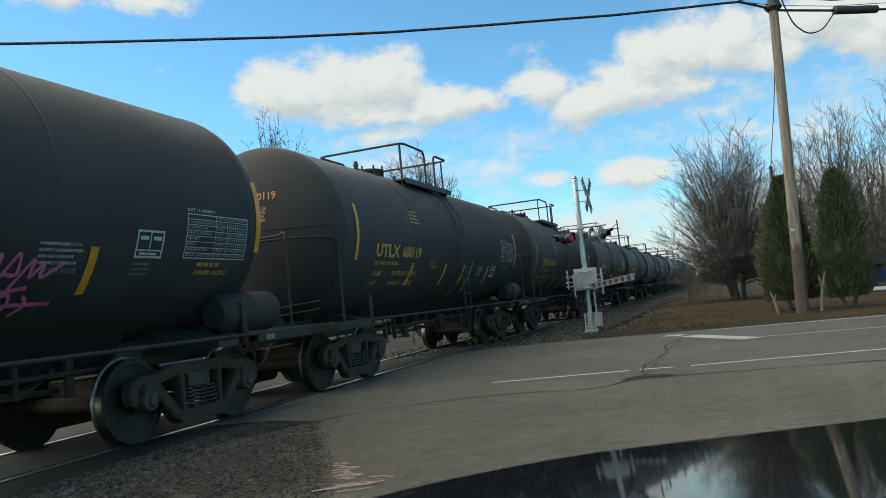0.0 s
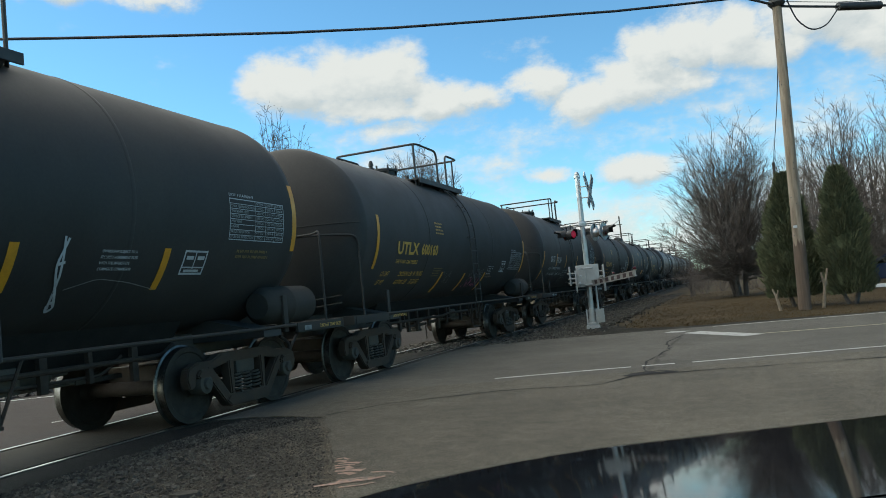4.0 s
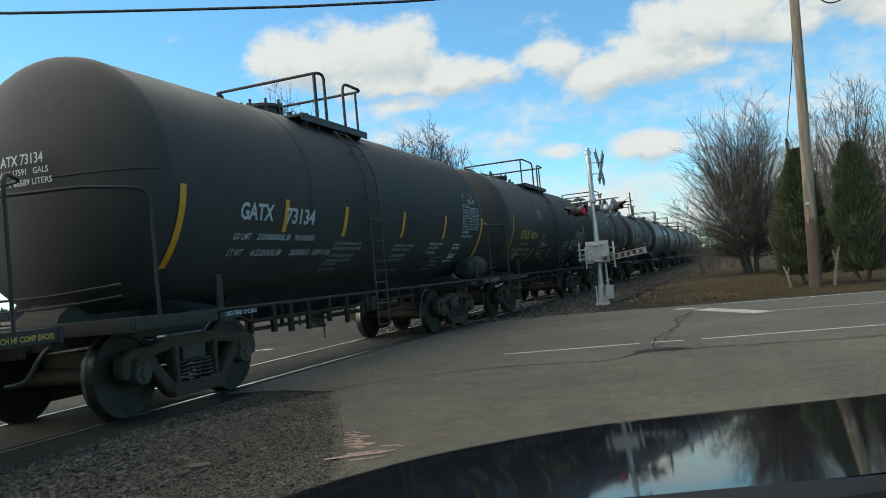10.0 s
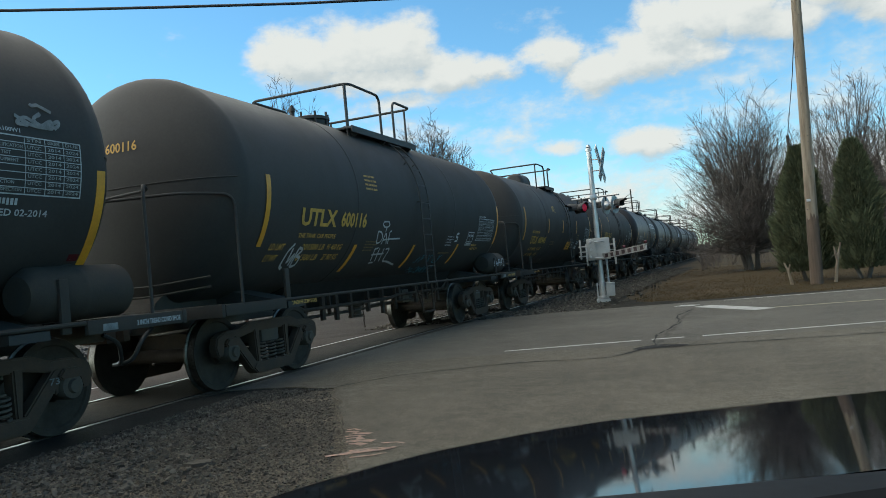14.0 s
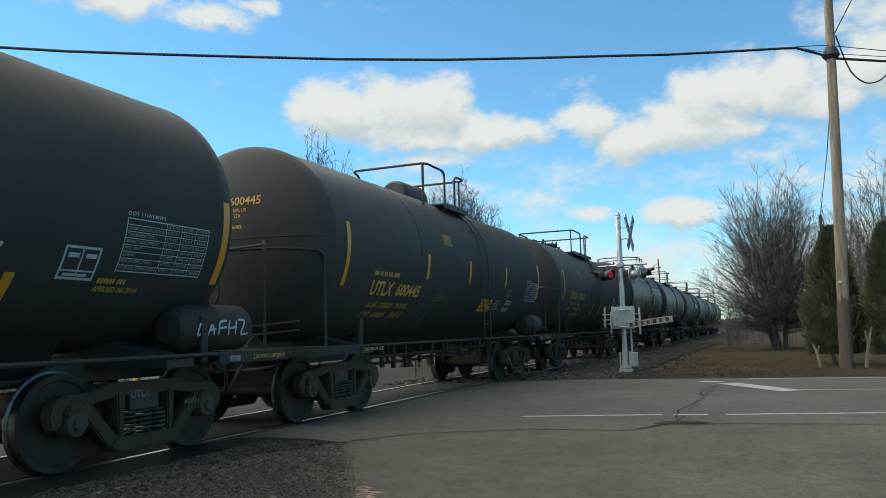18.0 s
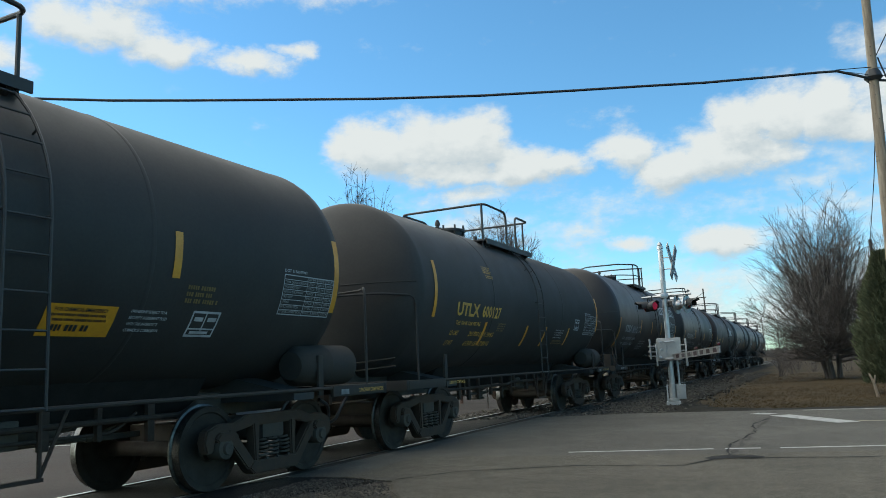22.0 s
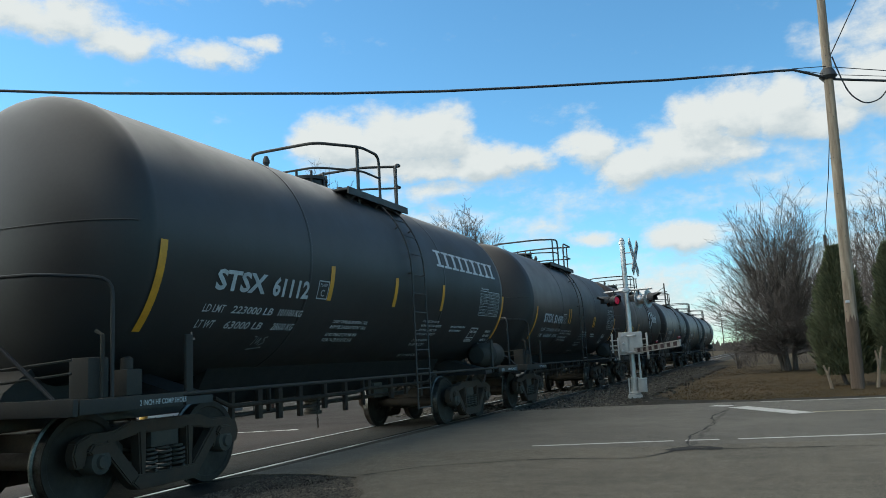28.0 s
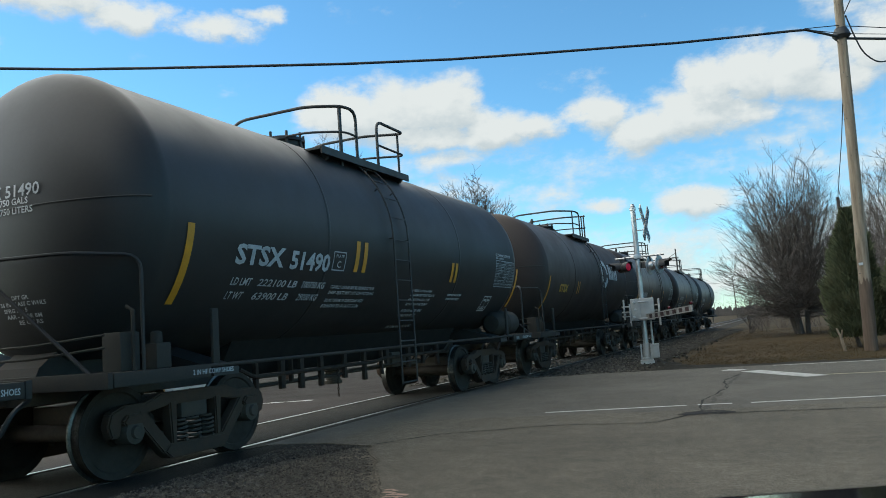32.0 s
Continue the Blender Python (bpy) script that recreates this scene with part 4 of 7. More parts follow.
def build_top(car, R, zc, kind_of_top):
    """The top platform: walkways, two looped hand rails with their posts, manway and valves."""
    top = zc + R
    ya, yb, yc, yd, h, bow, y0, y1 = TOPS[kind_of_top][:8]
    newer = kind_of_top.startswith("b")
    w = 0.95 if newer else 0.86
    x = w + 0.12
    zp = zc + math.sqrt(R * R - w * w) + 0.06
    for s in (1, -1):
        bm = bmesh.new()
        box(bm, s * w - 0.17, s * w + 0.17, y0, y1, zp, zp + 0.04, 0.006)
        box(bm, s * w + 0.16 * s - 0.012, s * w + 0.16 * s + 0.012, y0, y1, zp - 0.06, zp + 0.05)
        n = max(3, int((y1 - y0) / 0.22))
        for i in range(n):
            y = y0 + (y1 - y0) * (i + 0.5) / n
            box(bm, s * w - 0.16, s * w + 0.16, y - 0.02, y + 0.02, zp + 0.04, zp + 0.052)
        part("walkway", bm, "top_steel", car)
        for y in (y0 + 0.25, (y0 + y1) / 2, y1 - 0.2):
            bm = bmesh.new()
            prism(bm, [(s * (w - 0.24), zp - 0.02), (s * (w + 0.15), zp), (s * (w + 0.15), zp - 0.05), (s * (w - 0.02), zp - 0.2)], y - 0.025, y + 0.025, 'y')
            part("walkway_bracket", bm, "top_steel", car, smooth=False)
        bm = bmesh.new()
        box(bm, s * (x - 0.06) - 0.014, s * (x - 0.06) + 0.014, ya - 0.035, ya + 0.035, zp - 0.14, h - 0.015, 0.004)
        part("rail_post", bm, "top_steel", car)
        bm = bmesh.new()
        tube(bm, [(s * (x - 0.13), yd - 0.01, zp - 0.05), (s * (x - 0.13), yd - 0.01, h - 0.01)], 0.022, 8)
        part("rail_post", bm, "top_steel", car)
    levels = (h, h - 0.4) if newer else (h,)
    for k, z in enumerate(levels):
        foot = zp if k == 0 else z
        cross = [(x, ya, z), (x * 0.55, ya - bow, z), (-x * 0.55, ya - bow, z), (-x, ya, z)] if bow else [(x, ya, z), (-x, ya, z)]
        runs = [[(x, yb, foot)] * (k == 0) + [(x, yb, z)] + cross + [(-x, yb, z)] + [(-x, yb, foot)] * (k == 0)]
        if kind_of_top == "dome":  # a narrower loop that comes down beside the housing
            far = 0.66 * x
            runs = [[(x, yb, foot), (x, yb, z), (x, ya, z), (-far, ya, z), (-far, ya + 0.3, z - 0.05), (-far, ya + 0.34, zp + 0.05)]]
        bend = min(bow, 0.34)
        back = [(x, yd, z), (x * 0.4, yd - bend, z), (-x * 0.4, yd - bend, z), (-x, yd, z)] if bow else [(x, yd, z), (-x, yd, z)]
        runs.append([(x, yc, foot)] * (k == 0) + [(x, yc, z)] + back + [(-x, yc, z)] + [(-x, yc, foot)] * (k == 0))
        for pts in runs:
            bm = bmesh.new()
            tube(bm, bent(pts, 0.17, 5), 0.025 if k == 0 else 0.019, 8)
            part("top_handrail", bm, "top_steel", car)
    # manway and fittings
    my = (ya + yb) / 2 - (0.25 if kind_of_top != "dome" else 0)
    bm = bmesh.new()
    if kind_of_top == "dome":
        lathe(bm, [(0.0, -0.58), (0.26, -0.57), (0.31, -0.52), (0.33, -0.4), (0.33, 0.3), (0.35, 0.32), (0.35, 0.4), (0.31, 0.52), (0.26, 0.57), (0.0, 0.58)], 'y', 24, at=(0, -0.12, top + 0.03))
        part("valve_housing", bm, "top_steel", car)
        bm = bmesh.new()
        box(bm, -0.42, 0.42, -0.75, 0.5, top - 0.2, top - 0.06, 0.02)
        part("housing_base", bm, "top_steel", car)
    else:
        lathe(bm, [(0.3, top - 0.08), (0.3, top + 0.1), (0.34, top + 0.11), (0.34, top + 0.16), (0.2, top + 0.2), (0.0, top + 0.21)], 'z', 24, at=(0, my, 0))
        part("manway", bm, "top_steel", car)
        for k in range(8):
            a = 2 * math.pi * k / 8
            bm = bmesh.new()
            tube(bm, [(0.32 * math.cos(a), my + 0.32 * math.sin(a), top + 0.02), (0.32 * math.cos(a), my + 0.32 * math.sin(a), top + 0.24)], 0.022, 6)
            part("manway_bolt", bm, "top_steel", car)
        bm = bmesh.new()
        y = {"a": -1.9, "a3": 0.0, "b": -1.36, "b8": 0.35}[kind_of_top]
        lathe(bm, [(0.09, top - 0.06), (0.09, top + 0.03), (0.04, top + 0.05), (0.04, top + 0.2), (0.055, top + 0.21), (0.055, top + 0.25), (0.03, top + 0.32), (0.0, top + 0.33)], 'z', 14, at=(0.0, y, -0.02))
        part("relief_valve", bm, "top_steel", car)
    bm = bmesh.new()
    lathe(bm, [(0.14, top - 0.06), (0.14, top + 0.07), (0.05, top + 0.1), (0.05, top + 0.18), (0.0, top + 0.18)], 'z', 14, at=(0.1, (yb + yc) / 2, 0))
    part("vent_valve", bm, "top_steel", car)


# ---------------------------------------------------------------- lettering and decals on the tanks
def arc_point(R, zc, y, z, off):
    s = max(-0.999, min(0.999, (z - zc) / R))
    a = math.asin(s)
    return ((R + off) * math.cos(a), y, zc + (R + off) * math.sin(a))


def decal(car, R, zc, name, rects, material, label="", off=0.008):
    """Flat painted or taped pieces, (y0, y1, z0, z1) each, with an optional slant, laid on the curve of the tank."""
    bm = bmesh.new()
    for rct in rects:
        y0, y1, z0, z1 = rct[:4]
        sl = rct[4] if len(rct) > 4 else 0.0
        n = max(1, int(abs(z1 - z0) / 0.09))
        prev = None
        for i in range(n + 1):
            k = i / n
            z = z0 + (z1 - z0) * k
            row = [bm.verts.new(arc_point(R, zc, y + sl * k, z, off)) for y in (y0, y1)]
            if prev:
                bm.faces.new((prev[0], prev[1], row[1], row[0]))
            prev = row
    return part(name, bm, material, car, label)


GLYPHS = {}


def glyphs(text, slant, bold, lines):
    """Points and faces of a text in the built-in font, made once for each text."""
    key = (text, slant, bold, lines)
    if key not in GLYPHS:
        cu = bpy.data.curves.new("text", 'FONT')
        cu.body, cu.resolution_u, cu.shear, cu.offset, cu.space_line = text, 2, slant, bold, lines
        tmp = bpy.data.objects.new("tmp", cu)
        me = tmp.to_mesh()
        GLYPHS[key] = ([v.co.copy() for v in me.vertices], [tuple(p.vertices) for p in me.polygons])
        tmp.to_mesh_clear()
        bpy.data.objects.remove(tmp)
        bpy.data.curves.remove(cu)
    return GLYPHS[key]


def lettering(car, R, zc, text, y, z, width, height, material, label="", slant=0.0, off=0.009, name="lettering", flat_y=None, lines=1.5):
    """Words on the tank's side: baseline at height z, fitted to the width and cap height."""
    co, faces = glyphs(text, slant, 0.032 if height > 0.15 else 0.016, lines)
    x0, x1 = min(c.x for c in co), max(c.x for c in co)
    h1 = max(c.y for c in co)
    pts = []
    for c in co:
        yy = y + (c.x - x0) / (x1 - x0) * width
        zz = z + c.y / h1 * height
        pts.append(arc_point(R, zc, yy, zz, off) if flat_y is None else flat_y(yy, zz))
    me = bpy.data.meshes.new(name)
    me.from_pydata(pts, [], faces)
    me.materials.append(M[material])
    ob = new(name, me)
    ob.parent = car
    if label:
        ob["label"] = label
    return ob


def stripe(car, R, zc, y, z0, z1, w=0.1, slant=0.0):
    decal(car, R, zc, "reflector_stripe", [(y - w / 2, y + w / 2, z0, z1, slant)], "yellow", "yellow reflective strip")


def words(rnd, y, z, width, rows, h=0.036, gap=0.034):
    """Unreadable small print as rows of short bars."""
    out = []
    for i in range(rows):
        zz = z - i * (h + gap)
        p, end = y, y + width * rnd.uniform(0.75, 1.0)
        while p < end:
            for i in range(rnd.randint(2, 7)):
                k = h * rnd.uniform(0.4, 0.62)
                if p + k < end:
                    out.append((p, p + k, zz - h * rnd.uniform(0.85, 1.0), zz))
                p += k + h * 0.22
            p += h * 0.5
    return out


def data_panel(car, R, zc, y0, y1, z0, z1, rnd, material="white_paint"):
    """A ruled table of test dates with small print in its cells."""
    r = [(y0, y1, z1 - 0.011, z1), (y0, y1, z0, z0 + 0.011), (y0, y0 + 0.011, z0, z1), (y1 - 0.011, y1, z0, z1)]
    n = 8
    for i in range(1, n):
        z = z0 + (z1 - z0) * i / n
        r.append((y0, y1, z - 0.0035, z + 0.0035))
    for f in (0.45, 0.64, 0.82):
        y = y0 + (y1 - y0) * f
        r.append((y - 0.0035, y + 0.0035, z0, z1))
    pitch, w = (z1 - z0) / n, y1 - y0
    small = pitch * 0.46
    lettering(car, R, zc, "TANK QUALIFICATION\nTHICKNESS TEST\nSERVICE EQUIPMENT\nPRD VENT\nLINING\n88.B.2 INSPECTION\nSTUB SILL INSPECTION", y0 + 0.02 * w, z1 - pitch * 1.72, 0.41 * w, small, "faint_paint", name="panel_rows")
    for f, head, what in ((0.47, "STN", "UTCC" if R < 1.5 else "TXIX"), (0.66, "QUALIFIED", "2014" if R < 1.5 else "2010"), (0.84, "DUE", "2024" if R < 1.5 else "2020")):
        lettering(car, R, zc, "\n".join([what] * 7), y0 + f * w, z1 - pitch * 1.72, 0.13 * w, small, "faint_paint", name="panel_column")
        lettering(car, R, zc, head, y0 + f * w, z1 - pitch * 0.72, 0.13 * w, small, "faint_paint", name="panel_heading")
    lettering(car, R, zc, "DOT 111A100W1" if R < 1.5 else "AAR 211A100W1", y0, z1 + 0.025, 0.42 * w, 0.035, material, name="panel_title")
    decal(car, R, zc, "data_panel", r, material, "white ruled table of test dates")


def consolidated_box(car, R, zc, y0, y1, z0, z1, material="white_paint"):
    y1 = y0 + 0.4
    r = [(y0, y1, z1 - 0.022, z1), (y0, y1, z0, z0 + 0.022), (y0, y0 + 0.022, z0, z1), (y1 - 0.022, y1, z0, z1), ((y0 + y1) / 2 - 0.008, (y0 + y1) / 2 + 0.008, z0 + 0.06, z1), (y0, y1, z0 + 0.07, z0 + 0.085)]
    r += [(y0 + 0.05, y0 + 0.17, z1 - 0.1, z1 - 0.06), ((y0 + y1) / 2 + 0.04, (y0 + y1) / 2 + 0.16, z1 - 0.1, z1 - 0.06), (y0 + 0.06, y1 - 0.08, z0 + 0.03, z0 + 0.055)]
    decal(car, R, zc, "stencil_box", r, material, "white outlined stencil box")


def scrawl(car, R, zc, name, y, z, w, h, material, seed, label, n=9, lw=0.016):
    """Loose sprayed strokes."""
    rnd = random.Random(seed)
    bm = bmesh.new()
    for i in range(n):
        cx = y + w * (i + 0.5) / n
        rnd.random()
        pts = [(cx + rnd.uniform(-0.7, 0.7) * w / n, z + h * rnd.random())]
        for k in range(rnd.randint(3, 6)):
            px, pz = pts[-1]
            pts.append((px + rnd.uniform(-0.55, 0.75) * w / n * 1.6, min(z + h, max(z, pz + rnd.uniform(-0.6, 0.6) * h))))
        fine = bent([(a, b, 0) for a, b in pts], 0.12, 5)
        prev = None
        for j, p in enumerate(fine):
            d = fine[min(j + 1, len(fine) - 1)] - fine[max(j - 1, 0)]
            nn = Vector((-d.y, d.x, 0))
            nn = nn.normalized() if nn.length else Vector((0, 1, 0))
            row = [bm.verts.new(arc_point(R, zc, p.x + nn.x * lw * q, p.y + nn.y * lw * q, 0.011 + 0.0006 * i)) for q in (1, -1)]
            if prev:
                bm.faces.new((prev[0], prev[1], row[1], row[0]))
            prev = row
    return part(name, bm, material, car, label, smooth=False)


def tag_strokes(car, RZ, y, z, w, h, strokes, lw, material, label, out=0.0):
    """A sprayed tag from strokes given in parts of its width and height."""
    bm = bmesh.new()
    for i, st in enumerate(strokes):
        fine = bent([(y + a * w, z + b * h, 0) for a, b in st], 0.09, 4)
        prev = None
        for j, p in enumerate(fine):
            d = fine[min(j + 1, len(fine) - 1)] - fine[max(j - 1, 0)]
            nn = Vector((-d.y, d.x, 0))
            nn = nn.normalized() if nn.length else Vector((0, 1, 0))
            row = [bm.verts.new(Vector(arc_point(*RZ, p.x + nn.x * lw * q, p.y + nn.y * lw * q, 0.011 + 0.0006 * i)) + Vector((out, 0, 0))) for q in (1, -1)]
            if prev:
                bm.faces.new((prev[0], prev[1], row[1], row[0]))
            prev = row
    return part("graffiti", bm, material, car, label, smooth=False)


def head_lettering(car, R, zc, text, x, z, width, height, material, rows=(), print_rows=(), shift=0.0):
    x -= 0.2
    rows = [(a - 0.2, b - 0.2, c, d) for a, b, c, d in rows]
    print_rows = [(a, b - 0.2, c, d, e) for a, b, c, d, e in print_rows]
    for words_, a, b, w, h in print_rows:
        lettering(car, R, zc, words_, a, b, w, h, material, name="end_lettering", flat_y=lambda a, b: head_point(R, zc, TANK_HALF - shift, a, b, 0.012))
    lettering(car, R, zc, text, x, z, width, height, material, name="end_lettering", flat_y=lambda a, b: head_point(R, zc, TANK_HALF - shift, a, b, 0.012))
    if rows:
        bm = bmesh.new()
        small = []
        for a0, a1, z0, z1 in rows:
            p = a0
            while p < a1:
                for i in range(rnd.randint(2, 6)):
                    if p < a1:
                        small.append((p, p + 0.024, z0, z1))
                    p += 0.034
                p += 0.025
        for a0, a1, z0, z1 in small:
            vs = [bm.verts.new(head_point(R, zc, TANK_HALF - shift, a, b, 0.012)) for a, b in ((a0, z0), (a1, z0), (a1, z1), (a0, z1))]
            bm.faces.new(vs)
        part("end_print", bm, material, car, smooth=False)


A = (1.46, 2.55)
B = (1.53, 2.68)
masters = {"a": build_tank_car(*A, "tank", "a"), "a3": build_tank_car(*A, "tank", "a3", -0.2, 5.3), "a6": build_tank_car(*A, "tank", "a", -0.3, 5.3),
           "dome": build_tank_car(*A, "tank", "dome"), "b": build_tank_car(*B, "tank_blue", "b", -0.15, 5.25), "b8": build_tank_car(*B, "tank_blue", "b8", -0.25, 5.3)}
CARS = [("a", 3.4), ("a", 16.38), ("a", 29.1), ("a3", 42.24), ("a", 55.2), ("dome", 68.04), ("a6", 81.0), ("b", 94.05), ("b8", 107.15), ("b", 120.2), ("b", 133.2), ("b", 146.2), ("b", 159.2)]
used = set()
train = []
for kind, y in CARS:
    if kind in used:
        car = copy_thing(masters[kind], pose(TX, y, 0))
    else:
        car = masters[kind]
        car.matrix_basis = pose(TX, y, 0)
        used.add(kind)
    train.append(car)

GENERIC = "black railway tank car of a long freight train on the track"
rnd = random.Random(7)


def mark(car, code, number, RZ, y, z, wl, wn_, h, material):
    lettering(car, *RZ, code, y, z, wl, h, material)
    lettering(car, *RZ, number, y + wl + 0.14, z + 0.01, wn_, h * 0.93, material)


def weights(car, RZ, y, z, a, b, material, h=0.085, pitch=0.19, columns=((0.0, 0.36), (0.48, 0.78), (1.38, 0.52))):
    """The load limit and light weight lines: words, pounds and kilograms, each column by its start and width."""
    for i, row in enumerate((a, b)):
        for text, full, (start, width) in zip(row, a, columns):
            lettering(car, *RZ, text, y + start, z - i * pitch, width * len(text) / len(full), h, material, slant=0.15)


WIDE = ((0.0, 0.36), (0.8, 0.64), (1.52, 0.46))
OWNED = "OWNERSHIP SUBJECT TO A\nSECURITY AGREEMENT FILED\nWITH THE INTERSTATE\nCOMMERCE COMMISSION"


def ownership(car, RZ, y, z, w=0.46):
    lettering(car, *RZ, OWNED, y, z, w, 0.026, "white_paint", slant=0.12, name="ownership_notice")


CARE = (("CONSULT OWNER BEFORE REPAIRING TANK", 1.0), ("SHARP OBJECTS MUST NOT CONTACT LINING", 1.03), None, ("DO NOT STEAM OR CLEAN TANK WITH", 0.86), ("BOILING WATER OR CAUSTIC SODA", 0.82))
HEATER = (("4\" FIBERGLASS INSULATION", 0.8), ("MAXIMUM OPERATING PRESSURE", 1.0), ("FOR HEATER COILS 25 PSI", 0.86), ("DO NOT HEAT ABOVE 350\u00b0F", 0.88), None, ("EXTERIOR HEATER PIPES", 0.8), ("TO INLET OR OUTLET", 0.7), ("PIPE CAPS REQUIRED", 0.68), None, ("VENT TANK WHEN UNLOADING", 0.95))


def notice(car, RZ, y, rows, width, material, z=1.85, h=0.042):
    """Lines of slanted stencilled print, with a gap where a row is left out."""
    for row in rows:
        if row:
            lettering(car, *RZ, row[0], y, z - h, width * row[1], h, material, slant=0.15, name="notice_line")
        z -= 0.071 if row else 0.03


# each car's own marks, in metres from its middle
c = train[0]
tagged(c, "black tank car with pink graffiti and white data panels", "tank car", "train")
stripe(c, *A, 2.36, 1.61, 2.04)
stripe(c, *A, 5.02, 2.06, 2.96)
consolidated_box(c, *A, 2.89, 3.36, 1.95, 2.23)
data_panel(c, *A, 3.64, 4.78, 1.96, 2.45, rnd)
ownership(c, A, 1.72, 2.04, 0.5)
lettering(c, *A, "BOT OPR VALVE", 1.74, 1.8, 0.46, 0.045, "grey_paint", slant=0.12)
lettering(c, *A, "APPLIED 12-2012", 3.9, 1.79, 0.6, 0.045, "yellow_paint", slant=0.12)
decal(c, *A, "yellow_print", words(rnd, 3.92, 1.92, 0.5, 1, 0.045), "yellow_paint")
decal(c, *A, "small_print", words(rnd, 2.9, 1.9, 0.3, 3, 0.022, 0.025), "grey_paint")
tag_strokes(c, A, 1.35, 1.45, 0.75, 0.55, [[(-.2, .55), (.05, .98), (.0, .6)], [(.05, .5), (.28, 1.0), (.3, .58), (.12, .62)], [(.25, .4), (.5, .92), (.45, .5), (.65, .85), (.6, .52), (.92, .8)], [(.12, .22), (.3, .36), (.36, .12), (.12, .06), (.12, .22)], [(-.1, .02), (.3, .16), (.95, .17)], [(.5, .3), (.62, .16), (.45, .0)], [(.1, .34), (.5, .42)]], 0.017, "pink_paint", "pink sprayed scrawl")

c = train[1]
tagged(c, "black tank car numbered 600119 with yellow reflective strips", "tank car", "train")
for y, z0, z1, sl in ((-5.1, 2.02, 2.94, 0), (-2.6, 1.6, 2.01, 0), (-0.71, 1.59, 2.02, 0), (0.56, 1.6, 2.01, 0), (2.47, 1.59, 2.01, 0), (4.95, 2.04, 2.94, 0)):
    stripe(c, *A, y, z0, z1, slant=sl)
mark(c, "UTLX", "600119", A, -4.36, 2.1, 1.03, 0.91, 0.215, "yellow_paint")
head_lettering(c, *A, "UTLX 600119", -0.16, 3.06, 0.92, 0.12, "yellow_paint", (), [("CAPY 17518 GAL US", -0.04, 2.89, 0.64, 0.05), ("66306 LITERS", 0.14, 2.83, 0.44, 0.05), ("SPRG D-5 7 OUTER", -0.04, 2.77, 0.6, 0.05), ("36\" WHLS 6 INNER", -0.04, 2.71, 0.62, 0.05)])
lettering(c, *A, "THE TANK CAR PEOPLE", -4.36, 1.96, 1.05, 0.06, "yellow_paint")
weights(c, A, -4.28, 1.78, ("LD LMT", "201700 LB", "91 500 KG"), ("LT WT", "61300 LB", "27 800 KG"), "yellow_paint", 0.08, 0.17, WIDE)
decal(c, *A, "yellow_print", words(rnd, -2.74, 3.01, 0.5, 4), "yellow_paint")
decal(c, *A, "small_print", words(rnd, -1.7, 2.075, 0.42, 1, 0.025), "dim_yellow")
notice(c, A, -1.7, (("EXT HTR PIPE", 0.62), ("NO INLET OR OUTLET", 1.0), ("PIPE CAPS REQD", 0.8)), 0.42, "yellow_paint", 2.03, 0.038)
ownership(c, A, 1.55, 1.95, 0.5)
decal(c, *A, "yellow_print", words(rnd, 3.7, 2.03, 0.7, 2, 0.035, 0.03), "dim_yellow")
data_panel(c, *A, 3.49, 4.68, 2.14, 2.64, rnd)
consolidated_box(c, *A, 2.76, 3.24, 1.74, 2.0)
tag_strokes(c, A, 1.0, 1.42, 0.4, 0.66, [[(.2, 1.0), (.3, .6), (.5, .04)], [(.32, .98), (.12, .62), (.38, .3), (.6, .1)], [(.14, .62), (.36, .66)], [(.42, .1), (.5, .0), (.66, .06), (.52, .14), (.42, .1)]], 0.013, "white_paint", "white sprayed scrawl")
tag_strokes(c, A, 1.25, 1.6, 1.2, 0.12, [[(.0, .1), (.3, .9), (.65, .6), (1.0, .0)]], 0.004, "grey_paint", "thin pale scratch")
decal(c, *A, "green_tag", [(0.42, 0.6, 1.34, 1.45)], "green")

c = train[2]
tagged(c, "black tank car numbered 600160 with yellow lettering", "tank car", "train")
for y, z0, z1 in ((-5.02, 1.82, 2.73), (-1.43, 1.37, 1.77), (0.12, 1.37, 1.75), (1.69, 1.36, 1.76), (5.02, 1.77, 2.66)):
    stripe(c, *A, y, z0, z1, slant=0.0)
mark(c, "UTLX", "600160", A, -4.15, 2.09, 1.03, 0.9, 0.22, "yellow_paint")
lettering(c, *A, "THE TANK CAR PEOPLE", -4.15, 1.92, 1.08, 0.065, "yellow_paint")
weights(c, A, -4.58, 1.7, ("LD LMT", "202300 LB", "91 750 KG"), ("LT WT", "60700 LB", "27 550 KG"), "yellow_paint", 0.08, 0.142, WIDE)
decal(c, *A, "yellow_print", words(rnd, -2.04, 1.85, 0.5, 4, 0.025, 0.022), "dim_yellow")
scrawl(c, *A, "graffiti", -1.3, 1.55, 0.45, 0.25, "grey_paint", 44, "faint pale scrawl", 5, 0.004)
decal(c, *A, "yellow_print", words(rnd, -2.22, 2.77, 0.5, 4), "yellow_paint")
data_panel(c, *A, 3.66, 4.82, 1.84, 2.3, rnd)
consolidated_box(c, *A, 2.89, 3.29, 1.77, 2.05)
for k, mt in enumerate(("grey_paint", "pink_paint")):
    scrawl(c, *A, "graffiti", 0.46, 1.64 - 0.19 * k, 1.0, 0.2, mt, 41 + k, "thin sprayed scrawl", 14, 0.006)
ownership(c, A, 1.78, 1.89)
lettering(c, *A, "APPLIED 01-2015", 1.8, 1.64, 0.6, 0.045, "orange", slant=0.15)
decal(c, *A, "orange_print", words(rnd, 1.8, 1.745, 0.5, 1, 0.045), "orange")

